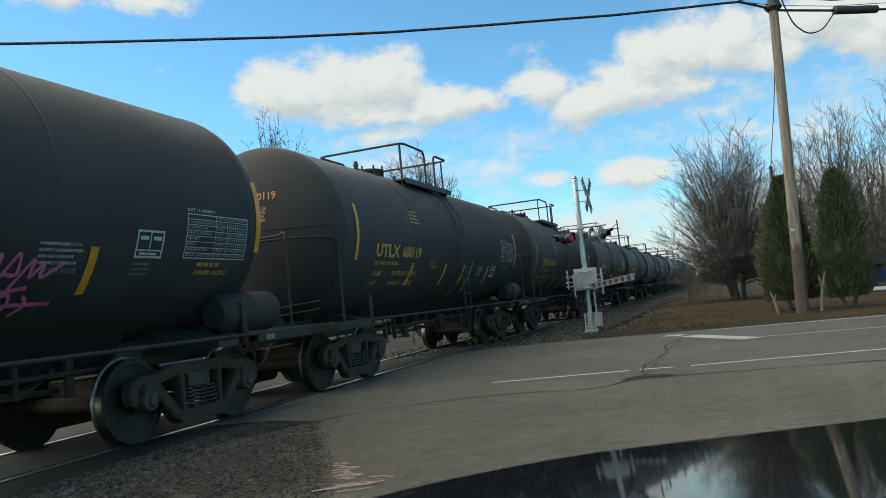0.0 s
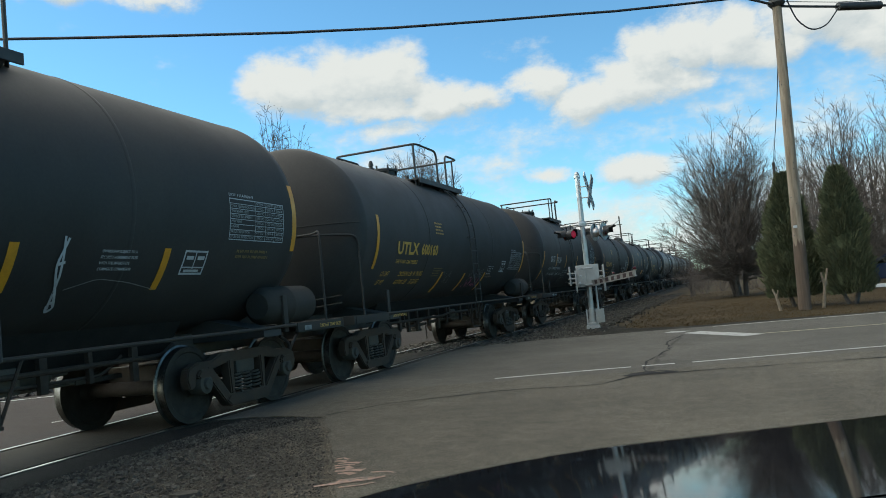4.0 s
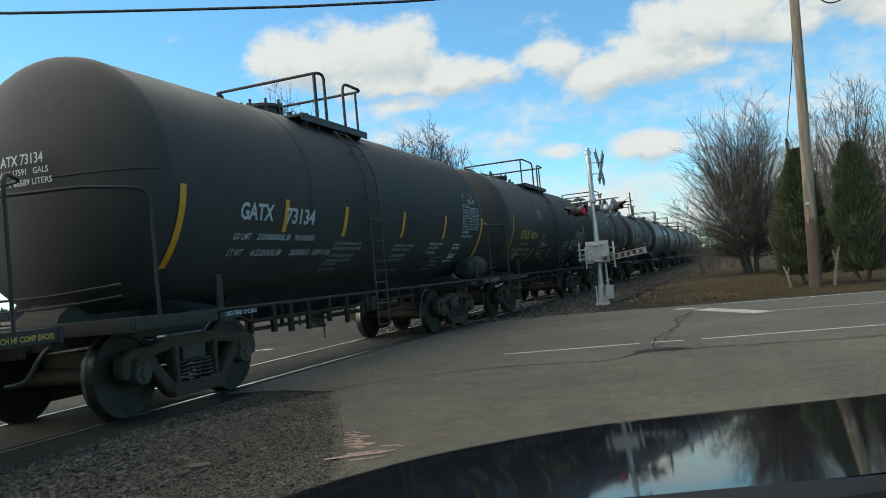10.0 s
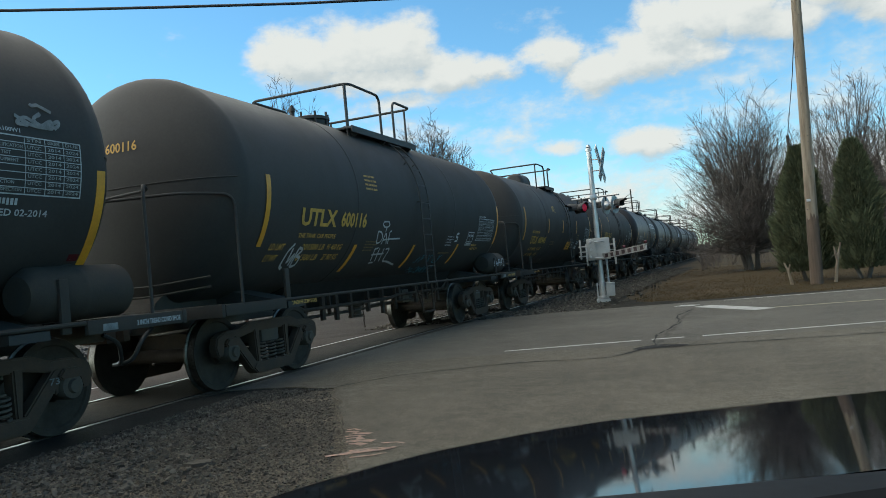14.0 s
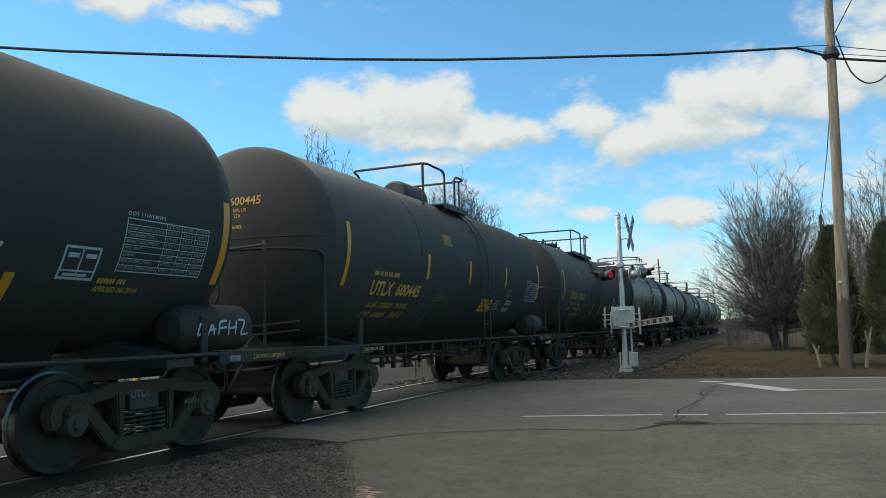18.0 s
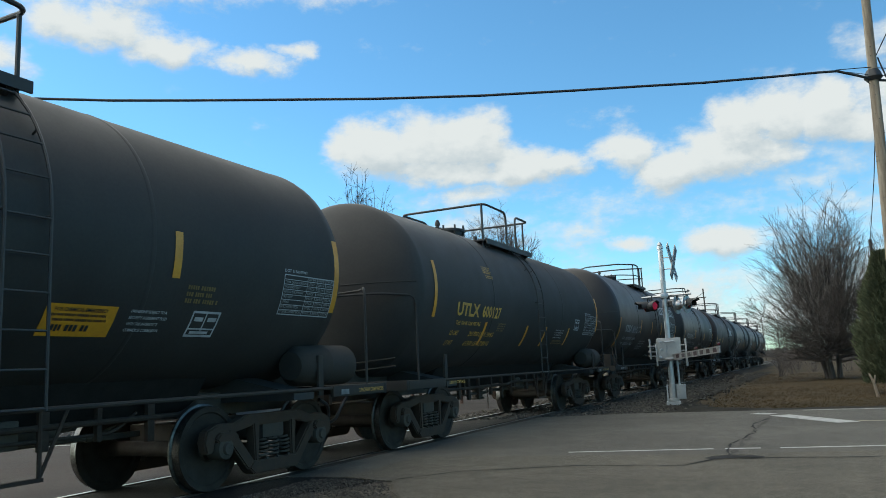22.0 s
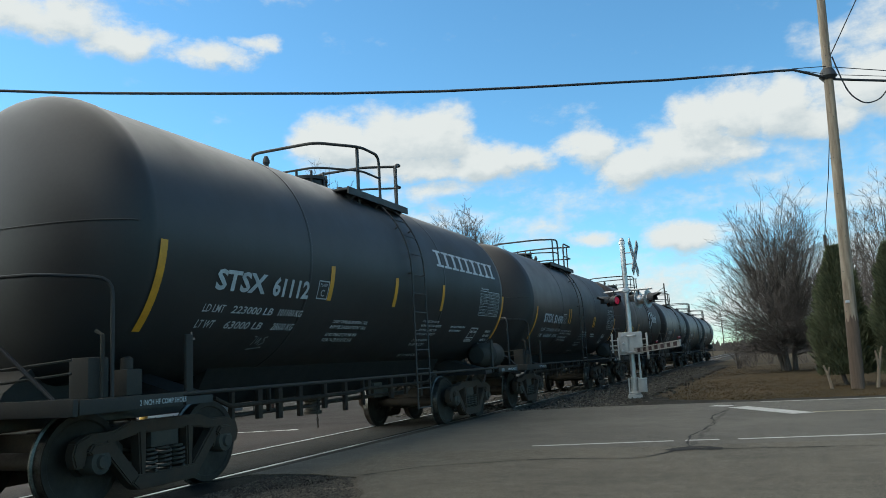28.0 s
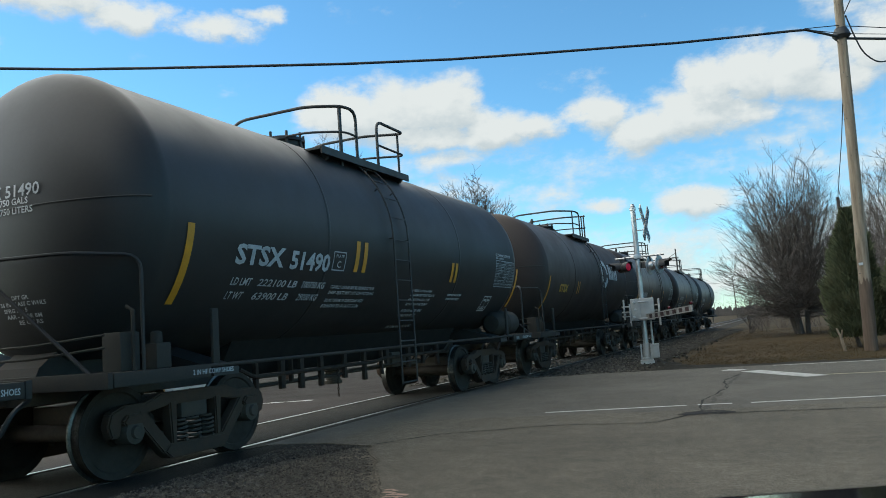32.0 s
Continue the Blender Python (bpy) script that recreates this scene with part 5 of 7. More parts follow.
c = train[3]
tagged(c, "black tank car numbered 73134 with white lettering", "tank car", "train")
for y, z0, z1 in ((-5.27, 1.55, 2.43), (-3.2, 1.96, 2.38), (-1.53, 1.93, 2.37), (0.66, 1.94, 2.39), (2.76, 1.94, 2.4), (5.13, 1.55, 2.43)):
    stripe(c, *A, y, z0, z1)
lettering(c, *A, "GATX", -4.22, 2.1, 0.72, 0.2, "white_paint")
lettering(c, *A, "73134", -3.2, 2.08, 0.74, 0.2, "white_paint")
weights(c, A, -4.25, 1.86, ("LD LMT", "200800LB", "91100KG"), ("LT WT", "62200LB", "28200KG"), "white_paint", 0.075)
lettering(c, *A, "NEW 11-98", -2.25, 1.67, 0.5, 0.075, "white_paint", slant=0.15)
notice(c, A, -1.72, CARE, 0.92, "faint_paint")
decal(c, *A, "small_print", words(rnd, -1.75, 1.55, 0.6, 2), "grey_paint")
notice(c, A, 0.47, HEATER[1:3] + HEATER[4:], 0.9, "faint_paint", 1.83)
data_panel(c, *A, 3.83, 4.9, 2.16, 2.65, rnd)
scrawl(c, *A, "graffiti", 3.9, 2.75, 0.8, 0.2, "grey_paint", 12, "faded white scrawl above the data panel", 5)
consolidated_box(c, *A, 3.53, 3.97, 1.56, 1.85)
lettering(c, *A, "APPLIED 02-2014", 3.85, 1.99, 0.72, 0.055, "white_paint")
decal(c, *A, "small_print", words(rnd, 3.85, 2.13, 0.5, 1, 0.055), "white_paint")
lettering(c, *A, "4\" FIBERGLASS INSULATION", 2.13, 1.825, 0.72, 0.045, "white_paint", slant=0.15)
lettering(c, *A, "DO NOT EXCEED 450\u00b0F", 2.15, 1.75, 0.56, 0.045, "white_paint", slant=0.15)
lettering(c, *A, "BOT OPR VALVE", 2.19, 1.66, 0.44, 0.045, "white_paint", slant=0.15)
decal(c, *A, "small_print", words(rnd, 2.6, 1.6, 0.62, 4), "grey_paint")
decal(c, *A, "small_print", words(rnd, 3.4, 1.53, 0.55, 1), "white_paint")
decal(c, *A, "red_reflector", [(4.95, 5.07, 1.62, 1.68)], "lens_dark", "small red reflector")
head_lettering(c, *A, "GATX 73134", -0.05, 2.73, 0.66, 0.11, "white_paint", (), [("CAPY 17591   GALS", -0.04, 2.62, 0.71, 0.065), ("CAPY 66589 LITERS", -0.04, 2.51, 0.75, 0.065)], -0.02)

c = train[4]
tagged(c, "black tank car numbered 600116 with white and blue graffiti", "tank car", "train")
for y, z0, z1 in ((-5.06, 1.74, 2.64), (-2.37, 1.37, 1.77), (0.03, 1.37, 1.77), (2.44, 1.4, 1.79), (4.93, 1.8, 2.7)):
    stripe(c, *A, y, z0, z1)
mark(c, "UTLX", "600116", A, -4.22, 2.03, 1.0, 0.84, 0.23, "yellow_paint")
lettering(c, *A, "THE TANK CAR PEOPLE", -4.2, 1.86, 1.05, 0.06, "yellow_paint")
weights(c, A, -4.8, 1.7, ("LD LMT", "201500 LB", "91 400 KG"), ("LT WT", "61500 LB", "27 900 KG"), "yellow_paint", 0.08, 0.14, WIDE)
decal(c, *A, "yellow_print", words(rnd, -2.27, 2.88, 0.45, 4), "yellow_paint")
tag_strokes(c, A, -1.75, 1.4, 1.3, 0.8, [[(.13, .93), (.1, .88), (.16, .82), (.26, .82), (.32, .87), (.27, .94), (.13, .93)], [(.24, .82), (.23, .72)], [(.01, .73), (.06, .48), (.17, .52), (.19, .62), (.11, .72), (.01, .73)], [(.22, .47), (.24, .74), (.37, .48)], [(.22, .56), (.34, .58)], [(.36, .73), (.41, .48)], [(.36, .73), (.41, .75)], [(.35, .58), (.75, .6)], [(.1, .4), (.18, .15)], [(.1, .38), (.19, .4)], [(.09, .27), (.44, .29)], [(.23, .4), (.31, .14)], [(.37, .4), (.44, .13)], [(.43, .38), (.55, .4), (.53, .13), (.69, .13), (1.02, .05)], [(.16, .11), (.28, .12)]], 0.013, "white_paint", "white two-line sprayed tag")
for z, h, n, seed in ((1.44, 0.14, 15, 71), (1.27, 0.1, 18, 72)):
    scrawl(c, *A, "graffiti", 0.5, z, 1.3, h, "blue_paint", seed, "faded blue sprayed tag", n, 0.009)
tag_strokes(c, A, -4.35, 1.42, 0.5, 0.38, [[(.3, .95), (.08, .7), (.1, .2), (.3, .1)], [(.3, .8), (.34, .2), (.5, .7), (.52, .2)], [(.6, .8), (.62, .15), (.9, .2), (.88, .5), (.62, .5), (.86, .75), (.6, .82)]], 0.018, "white_paint", "small white sprayed tag")
tag_strokes(c, A, 2.1, 1.83, 0.2, 0.18, [[(.9, .95), (.3, .95), (.25, .55), (.8, .55), (.8, .1), (.15, .1)]], 0.02, "white_paint", "white sprayed letter")
data_panel(c, *A, 3.5, 4.66, 1.86, 2.36, rnd)
consolidated_box(c, *A, 2.88, 3.28, 1.76, 2.05)
ownership(c, A, 1.62, 1.92, 0.42)
decal(c, *A, "yellow_print", words(rnd, -2.06, 1.83, 0.46, 4, 0.025, 0.02), "dim_yellow")
decal(c, *A, "yellow_print", words(rnd, 1.5, 1.63, 0.75, 1, 0.035), "dim_yellow")
lettering(c, *A, "APPLIED 06-2014", 3.33, 1.67, 0.55, 0.05, "yellow_paint", slant=0.15)
decal(c, *A, "yellow_print", words(rnd, 3.35, 1.79, 0.5, 1, 0.05), "yellow_paint")
tag_strokes(c, (0.265, 1.32), 4.58, 1.22, 0.85, 0.2, [[(.0, .1), (.04, .75), (.14, .6), (.12, .2), (.0, .1)], [(.2, .1), (.26, .8), (.32, .1)], [(.2, .35), (.34, .4)], [(.4, .1), (.4, .8), (.56, .85)], [(.4, .45), (.55, .5)], [(.6, .1), (.62, .85)], [(.74, .1), (.76, .85)], [(.6, .45), (.76, .5)], [(.8, .9), (.95, .9), (.82, .1), (1, .15)]], 0.012, "white_paint", "white sprayed tag on the reservoir", 1.1)
head_lettering(c, *A, "UTLX 600116", -0.4, 3.01, 0.92, 0.12, "yellow_paint")

c = train[5]
tagged(c, "black tank car numbered 600445 with a valve housing on top", "tank car", "train")
for y, z0, z1 in ((-5.15, 1.91, 2.83), (-2.26, 2.14, 2.59), (-0.14, 2.17, 2.62), (2.21, 2.19, 2.64), (4.95, 1.98, 2.9)):
    stripe(c, *A, y, z0, z1)
decal(c, *A, "company_print", words(rnd, -4.26, 2.18, 0.95, 1, 0.075), "yellow_paint")
mark(c, "UTLX", "600445", A, -4.24, 1.82, 0.76, 0.93, 0.21, "yellow_paint")
weights(c, A, -4.11, 1.63, ("LD LMT", "201200 LB", "91 250 KG"), ("LT WT", "61800 LB", "28 050 KG"), "yellow_paint", 0.08, 0.15, ((0.0, 0.35), (0.4, 0.48), (1.03, 0.44)))
decal(c, *A, "yellow_print", words(rnd, -1.47, 3.035, 0.46, 6, 0.022, 0.014), "yellow_paint")
decal(c, *A, "yellow_print", words(rnd, -1.68, 1.89, 0.66, 3, 0.022, 0.02), "dim_yellow")
decal(c, *A, "placard", [(0.92, 1.64, 1.63, 1.89)], "yellow", "yellow notice plate")
lettering(c, *A, "FOR CHEMICAL EMERGENCY", 1.0, 1.835, 0.54, 0.03, "black", off=0.014)
decal(c, *A, "placard_print", words(rnd, 0.97, 1.815, 0.6, 2, 0.022, 0.018), "black", off=0.012)
decal(c, *A, "placard_print", words(rnd, 1.03, 1.725, 0.5, 1, 0.055), "black", off=0.012)
decal(c, *A, "yellow_print", words(rnd, 2.4, 2.14, 0.5, 3, 0.045, 0.02), "dim_yellow")
data_panel(c, *A, 3.88, 4.9, 1.92, 2.38, rnd)
consolidated_box(c, *A, 2.57, 3.02, 1.65, 1.9)
ownership(c, A, 1.79, 1.85, 0.46)
tag_strokes(c, A, -2.1, 1.25, 0.8, 0.62, [[(.06, .98), (.2, .6), (.42, .0)], [(.1, .75), (-.1, .45), (.1, .3)], [(.66, .8), (.5, .5), (.9, .12)]], 0.005, "grey_paint", "long pale scratches")
head_lettering(c, *A, "UTLX 600445", -0.2, 3.05, 0.97, 0.12, "yellow_paint", (), [("CAPY 17532 GAL US", 0.0, 2.95, 0.55, 0.05), ("CAPY 66366 LTR", 0.0, 2.87, 0.47, 0.05), ("SPRG D-5", 0.0, 2.79, 0.26, 0.05), ("7 - OUTER 6 - INNER", 0.0, 2.71, 0.5, 0.05), ("36\" WHLS", 0.0, 2.63, 0.26, 0.05)])

c = train[6]
tagged(c, "black tank car numbered 600127 with yellow lettering", "tank car", "train")
for y, z0, z1 in ((-5.1, 2.05, 2.97), (-2.81, 1.62, 2.04), (-0.49, 1.62, 2.04), (0.79, 1.63, 2.05), (2.57, 1.66, 2.07), (5.1, 2.04, 2.96)):
    stripe(c, *A, y, z0, z1)
mark(c, "UTLX", "600127", A, -4.22, 2.12, 0.98, 0.92, 0.22, "yellow_paint")
lettering(c, *A, "THE TANK CAR PEOPLE", -4.16, 1.96, 1.08, 0.065, "yellow_paint")
weights(c, A, -4.26, 1.78, ("LD LMT", "201700 LB", "91 500 KG"), ("LT WT", "61300 LB", "27 800 KG"), "yellow_paint", 0.08, 0.165, WIDE)
decal(c, *A, "yellow_print", words(rnd, -2.94, 3.085, 0.46, 4, 0.022, 0.014), "yellow_paint")
decal(c, *A, "yellow_print", words(rnd, -2.86, 2.92, 0.38, 2, 0.022, 0.014), "yellow_paint")
decal(c, *A, "yellow_print", words(rnd, -2.2, 2.04, 0.43, 4, 0.025, 0.018), "dim_yellow")
ownership(c, A, 1.5, 1.985, 0.7)
decal(c, *A, "yellow_print", words(rnd, 1.55, 1.77, 0.95, 2, 0.035, 0.02), "dim_yellow")
data_panel(c, *A, 3.91, 5.08, 1.94, 2.44, rnd)
consolidated_box(c, *A, 2.98, 3.5, 2.03, 2.3)
head_lettering(c, *A, "UTLX 600127", -0.31, 3.04, 0.98, 0.12, "yellow_paint", (), [("CAPY 17919 GAL US", -0.13, 2.95, 0.48, 0.05), ("66 294 LITRES", -0.04, 2.87, 0.36, 0.05), ("SPRG D-5  7 OUTER 6 INNER", -0.15, 2.78, 0.7, 0.05), ("36\" WHLS", -0.15, 2.7, 0.22, 0.05)], -0.03)

c = train[7]
tagged(c, "black tank car numbered 61112 with large white lettering blocks", "tank car", "train")
for y, z0, z1 in ((-5.2, 1.67, 2.55), (-2.01, 2.12, 2.58), (-0.06, 2.12, 2.57), (1.84, 2.13, 2.59), (5.16, 1.68, 2.57)):
    stripe(c, *B, y, z0, z1)
lettering(c, *B, "STSX", -4.35, 2.13, 0.9, 0.215, "white_paint")
lettering(c, *B, "61112", -3.31, 2.12, 0.78, 0.215, "white_paint")
decal(c, *B, "plate_box", [(-2.33, -2.07, 2.352, 2.367), (-2.33, -2.07, 2.127, 2.142), (-2.33, -2.315, 2.127, 2.367), (-2.085, -2.07, 2.127, 2.367)], "white_paint")
lettering(c, *B, "PLATE", -2.29, 2.29, 0.17, 0.038, "white_paint")
lettering(c, *B, "C", -2.25, 2.165, 0.09, 0.085, "white_paint")
weights(c, B, -4.42, 1.89, ("LD LMT", "223000 LB", "101100 KG"), ("LT WT", "63000 LB", "28600 KG"), "white_paint", 0.08, 0.165)
# owner's name as plain white blocks
xs = 1.6
for i, wd in enumerate((0.37, 0.38, 0.36, 0.32, 0.38, 0.34, 0.38, 0.34, 0.32)):
    lo, hi = xs, xs + wd - 0.05
    mid = (lo + hi) / 2
    decal(c, *B, "letter_block", [(lo, hi, 3.19, 3.23), (lo, hi, 2.92, 2.96), (mid - 0.06, mid + 0.05, 2.96, 3.19)], "white_paint", "large white serif block of the owner's name")
    xs += wd
notice(c, B, -1.69, CARE, 1.0, "white_paint", 1.88)
notice(c, B, 1.25, HEATER, 0.88, "white_paint", 1.96, 0.038)
tag_strokes(c, B, -3.25, 1.5, 0.3, 0.16, [[(0, .9), (.2, .9), (.1, .3)], [(.3, .9), (.3, .3), (.5, .9), (.5, .3)], [(.9, .9), (.65, .8), (.9, .5), (.6, .3)], [(0, .0), (.9, .15)]], 0.008, "grey_paint", "small faint scrawl")
decal(c, *B, "small_print", words(rnd, 2.6, 1.89, 0.78, 2), "white_paint")
decal(c, *B, "small_print", words(rnd, 4.6, 1.84, 0.4, 5, 0.05), "white_paint")
data_panel(c, *B, 3.76, 4.93, 2.12, 2.62, rnd)
consolidated_box(c, *B, 3.7, 4.15, 1.61, 1.88)
head_lettering(c, *B, "STSX 61112", -0.45, 2.77, 0.9, 0.12, "white_paint", [(-0.4, 0.3, 2.66, 2.72), (-0.4, 0.36, 2.57, 2.63)], (), 0.2)

c = train[8]
tagged(c, "black tank car numbered 51490 with white lettering", "tank car", "train")
for y, z0, z1 in ((-5.15, 1.69, 2.49), (-1.8, 2.14, 2.56), (-1.58, 2.14, 2.56), (1.6, 2.1, 2.44), (1.78, 2.1, 2.44), (5.2, 1.69, 2.49)):
    stripe(c, *B, y, z0, z1)
lettering(c, *B, "STSX", -4.4, 2.13, 0.9, 0.215, "white_paint")
lettering(c, *B, "51490", -3.37, 2.12, 0.88, 0.215, "white_paint")
decal(c, *B, "plate_box", [(-2.42, -2.1, 2.372, 2.387), (-2.42, -2.1, 2.135, 2.15), (-2.42, -2.405, 2.135, 2.387), (-2.115, -2.1, 2.135, 2.387)], "white_paint")
lettering(c, *B, "PLATE", -2.36, 2.31, 0.2, 0.038, "white_paint")
lettering(c, *B, "C", -2.31, 2.175, 0.1, 0.09, "white_paint")
weights(c, B, -4.36, 1.9, ("LD LMT", "222100 LB", "100750 KG"), ("LT WT", "63900 LB", "29000 KG"), "white_paint", 0.08, 0.15)
lettering(c, *B, "CORN SYRUP", 3.85, 2.7, 0.9, 0.06, "white_paint")
notice(c, B, -2.3, CARE, 1.2, "white_paint", 1.95)
notice(c, B, 0.2, HEATER, 0.95, "white_paint", 1.95, 0.038)
decal(c, *B, "small_print", words(rnd, 1.7, 1.9, 0.7, 2), "white_paint")
data_panel(c, *B, 3.85, 5.0, 2.08, 2.62, rnd)
consolidated_box(c, *B, 3.6, 4.15, 1.6, 1.89)
head_lettering(c, *B, "STSX 51490", -0.2, 2.81, 0.9, 0.12, "white_paint", (), [("CAPY 19750 GALS", -0.17, 2.73, 0.73, 0.065), ("CAPY 74750 LITERS", -0.17, 2.64, 0.79, 0.065), ("DFT GR", 0.23, 1.81, 0.22, 0.04), ("36 IN CLASS C WHLS", 0.05, 1.75, 0.6, 0.04), ("SPRG D - 5", 0.08, 1.69, 0.32, 0.04), ("AAR - 24 BR BM", 0.1, 1.63, 0.46, 0.04), ("EE CPLRS", 0.25, 1.57, 0.3, 0.04)])

c = train[9]
tagged(c, "brownish-black tank car with a round white emblem", "tank car", "train")
for o in c.children:
    if o.name.startswith(("tank", "jacket_band")):
        o.data = o.data.copy()
        o.data.materials[0] = M["tank_brown"]
stripe(c, *B, -5.15, 1.65, 2.45)
lettering(c, *B, "STSX", -4.1, 2.08, 0.85, 0.2, "yellow_paint")
for y in (-2.2, -2.0):
    stripe(c, *B, y, 2.05, 2.4, 0.07)
bm = bmesh.new()
for a0 in range(3):
    prev = None
    for i in range(25):
        a = 2 * math.pi * (i / 24 * 0.28 + a0 / 3)
        row = [bm.verts.new(arc_point(*B, 1.35 + r * math.cos(a), 2.75 + r * math.sin(a), 0.01)) for r in (0.28, 0.46)]
        if prev:
            bm.faces.new((prev[0], prev[1], row[1], row[0]))
        prev = row
part("emblem", bm, "white_paint", c, "white broken ring emblem", smooth=False)
xs = 2.0
for wd, h in ((0.3, 0.5), (0.16, 0.42), (0.22, 0.3), (0.1, 0.46), (0.22, 0.3), (0.22, 0.34)):
    decal(c, *B, "letter_block", [(xs, xs + wd - 0.04, 2.6, 2.6 + h)], "white_paint")
    xs += wd + 0.03
for k in (10, 11, 12):
    c = train[k]
    tagged(c, GENERIC, "tank car", "train")
    for y in (-5.15, -1.7, 1.7):
        stripe(c, *B, y, 1.9, 2.45)
    decal(c, *B, "mark_print", words(rnd, -4.3, 2.3, 1.8, 1, 0.2), "white_paint")
    decal(c, *B, "small_print", words(rnd, -4.2, 1.95, 1.5, 2, 0.08), "white_paint")
    data_panel(c, *B, 3.85, 5.0, 2.08, 2.62, rnd)


def hand_brake(car):
    """The spoked wheel and its stand on a car's rear end."""
    bm = bmesh.new()
    ring = [(0.35 + 0.27 * math.cos(2 * math.pi * i / 24), 5.86, 1.8 + 0.27 * math.sin(2 * math.pi * i / 24)) for i in range(25)]
    tube(bm, ring, 0.017, 8, cap=False)
    for i in range(5):
        a = 2 * math.pi * i / 5 + 0.3
        tube(bm, [(0.35, 5.83, 1.8), (0.35 + 0.27 * math.cos(a), 5.86, 1.8 + 0.27 * math.sin(a))], 0.013, 6)
    tube(bm, [(0.35, 5.62, 1.8), (0.35, 5.87, 1.8)], 0.035, 10)
    part("brake_wheel", bm, "top_steel", car, "spoked hand-brake wheel")
    bm = bmesh.new()
    box(bm, 0.2, 0.5, 5.55, 5.75, 1.05, 1.9, 0.02)
    part("brake_stand", bm, "steel", car)


hand_brake(train[4])
hand_brake(train[6])


# stencils on the running gear
def flat_at(x):
    return lambda a, b: (x, a, b)


for k, m in ((1, "yellow_paint"), (2, "yellow_paint"), (3, "white_paint"), (4, "yellow_paint"), (5, "yellow_paint"), (6, "yellow_paint"), (7, "white_paint"), (8, "white_paint")):
    for y in ({7: -5.43, 8: -5.12}.get(k, -4.72), 5.45):
        lettering(train[k], *A, {3: "2 INCH TREAD COND SHOE", 8: "2 IN HF COMP SHOES"}.get(k, "2 INCH HF COMP SHOES"), y, 0.955, 0.62, 0.05, m, name="stencil", flat_y=flat_at(1.4465))
for k, code, num in ((2, "UTLX", "600160"), (3, "GATX", "73134"), (4, "UTLX", "600116")):
    lettering(train[k], *A, code, 4.0, 0.63, 0.26, 0.07, "grey_paint", name="stencil", flat_y=flat_at(1.03))
    lettering(train[k], *A, num, 4.75, 0.5, 0.3, 0.06, "grey_paint", name="stencil", flat_y=flat_at(1.045))
for k in range(9):
    bm = bmesh.new()
    box(bm, 1.443, 1.45, 5.02, 5.2, 0.94, 1.005, 0.002)
    part("tag_plate", bm, "grey_paint", train[k], "pale blank tag plate")
bm = bmesh.new()
box(bm, 1.35, 1.353, -4.632, -4.608, 1.5, 1.66, 0.0005)
box(bm, 1.35, 1.353, -4.67, -4.57, 1.575, 1.6, 0.0005)
part("painted_cross", bm, "orange", train[7], "small faded orange cross")
# marker light on the train's last end
bm = bmesh.new()
box(bm, -0.1, 0.1, 6.3, 6.45, 1.1, 1.4, 0.02)
part("marker_lamp", bm, "red_tape", train[12], "small red end-of-train marker")


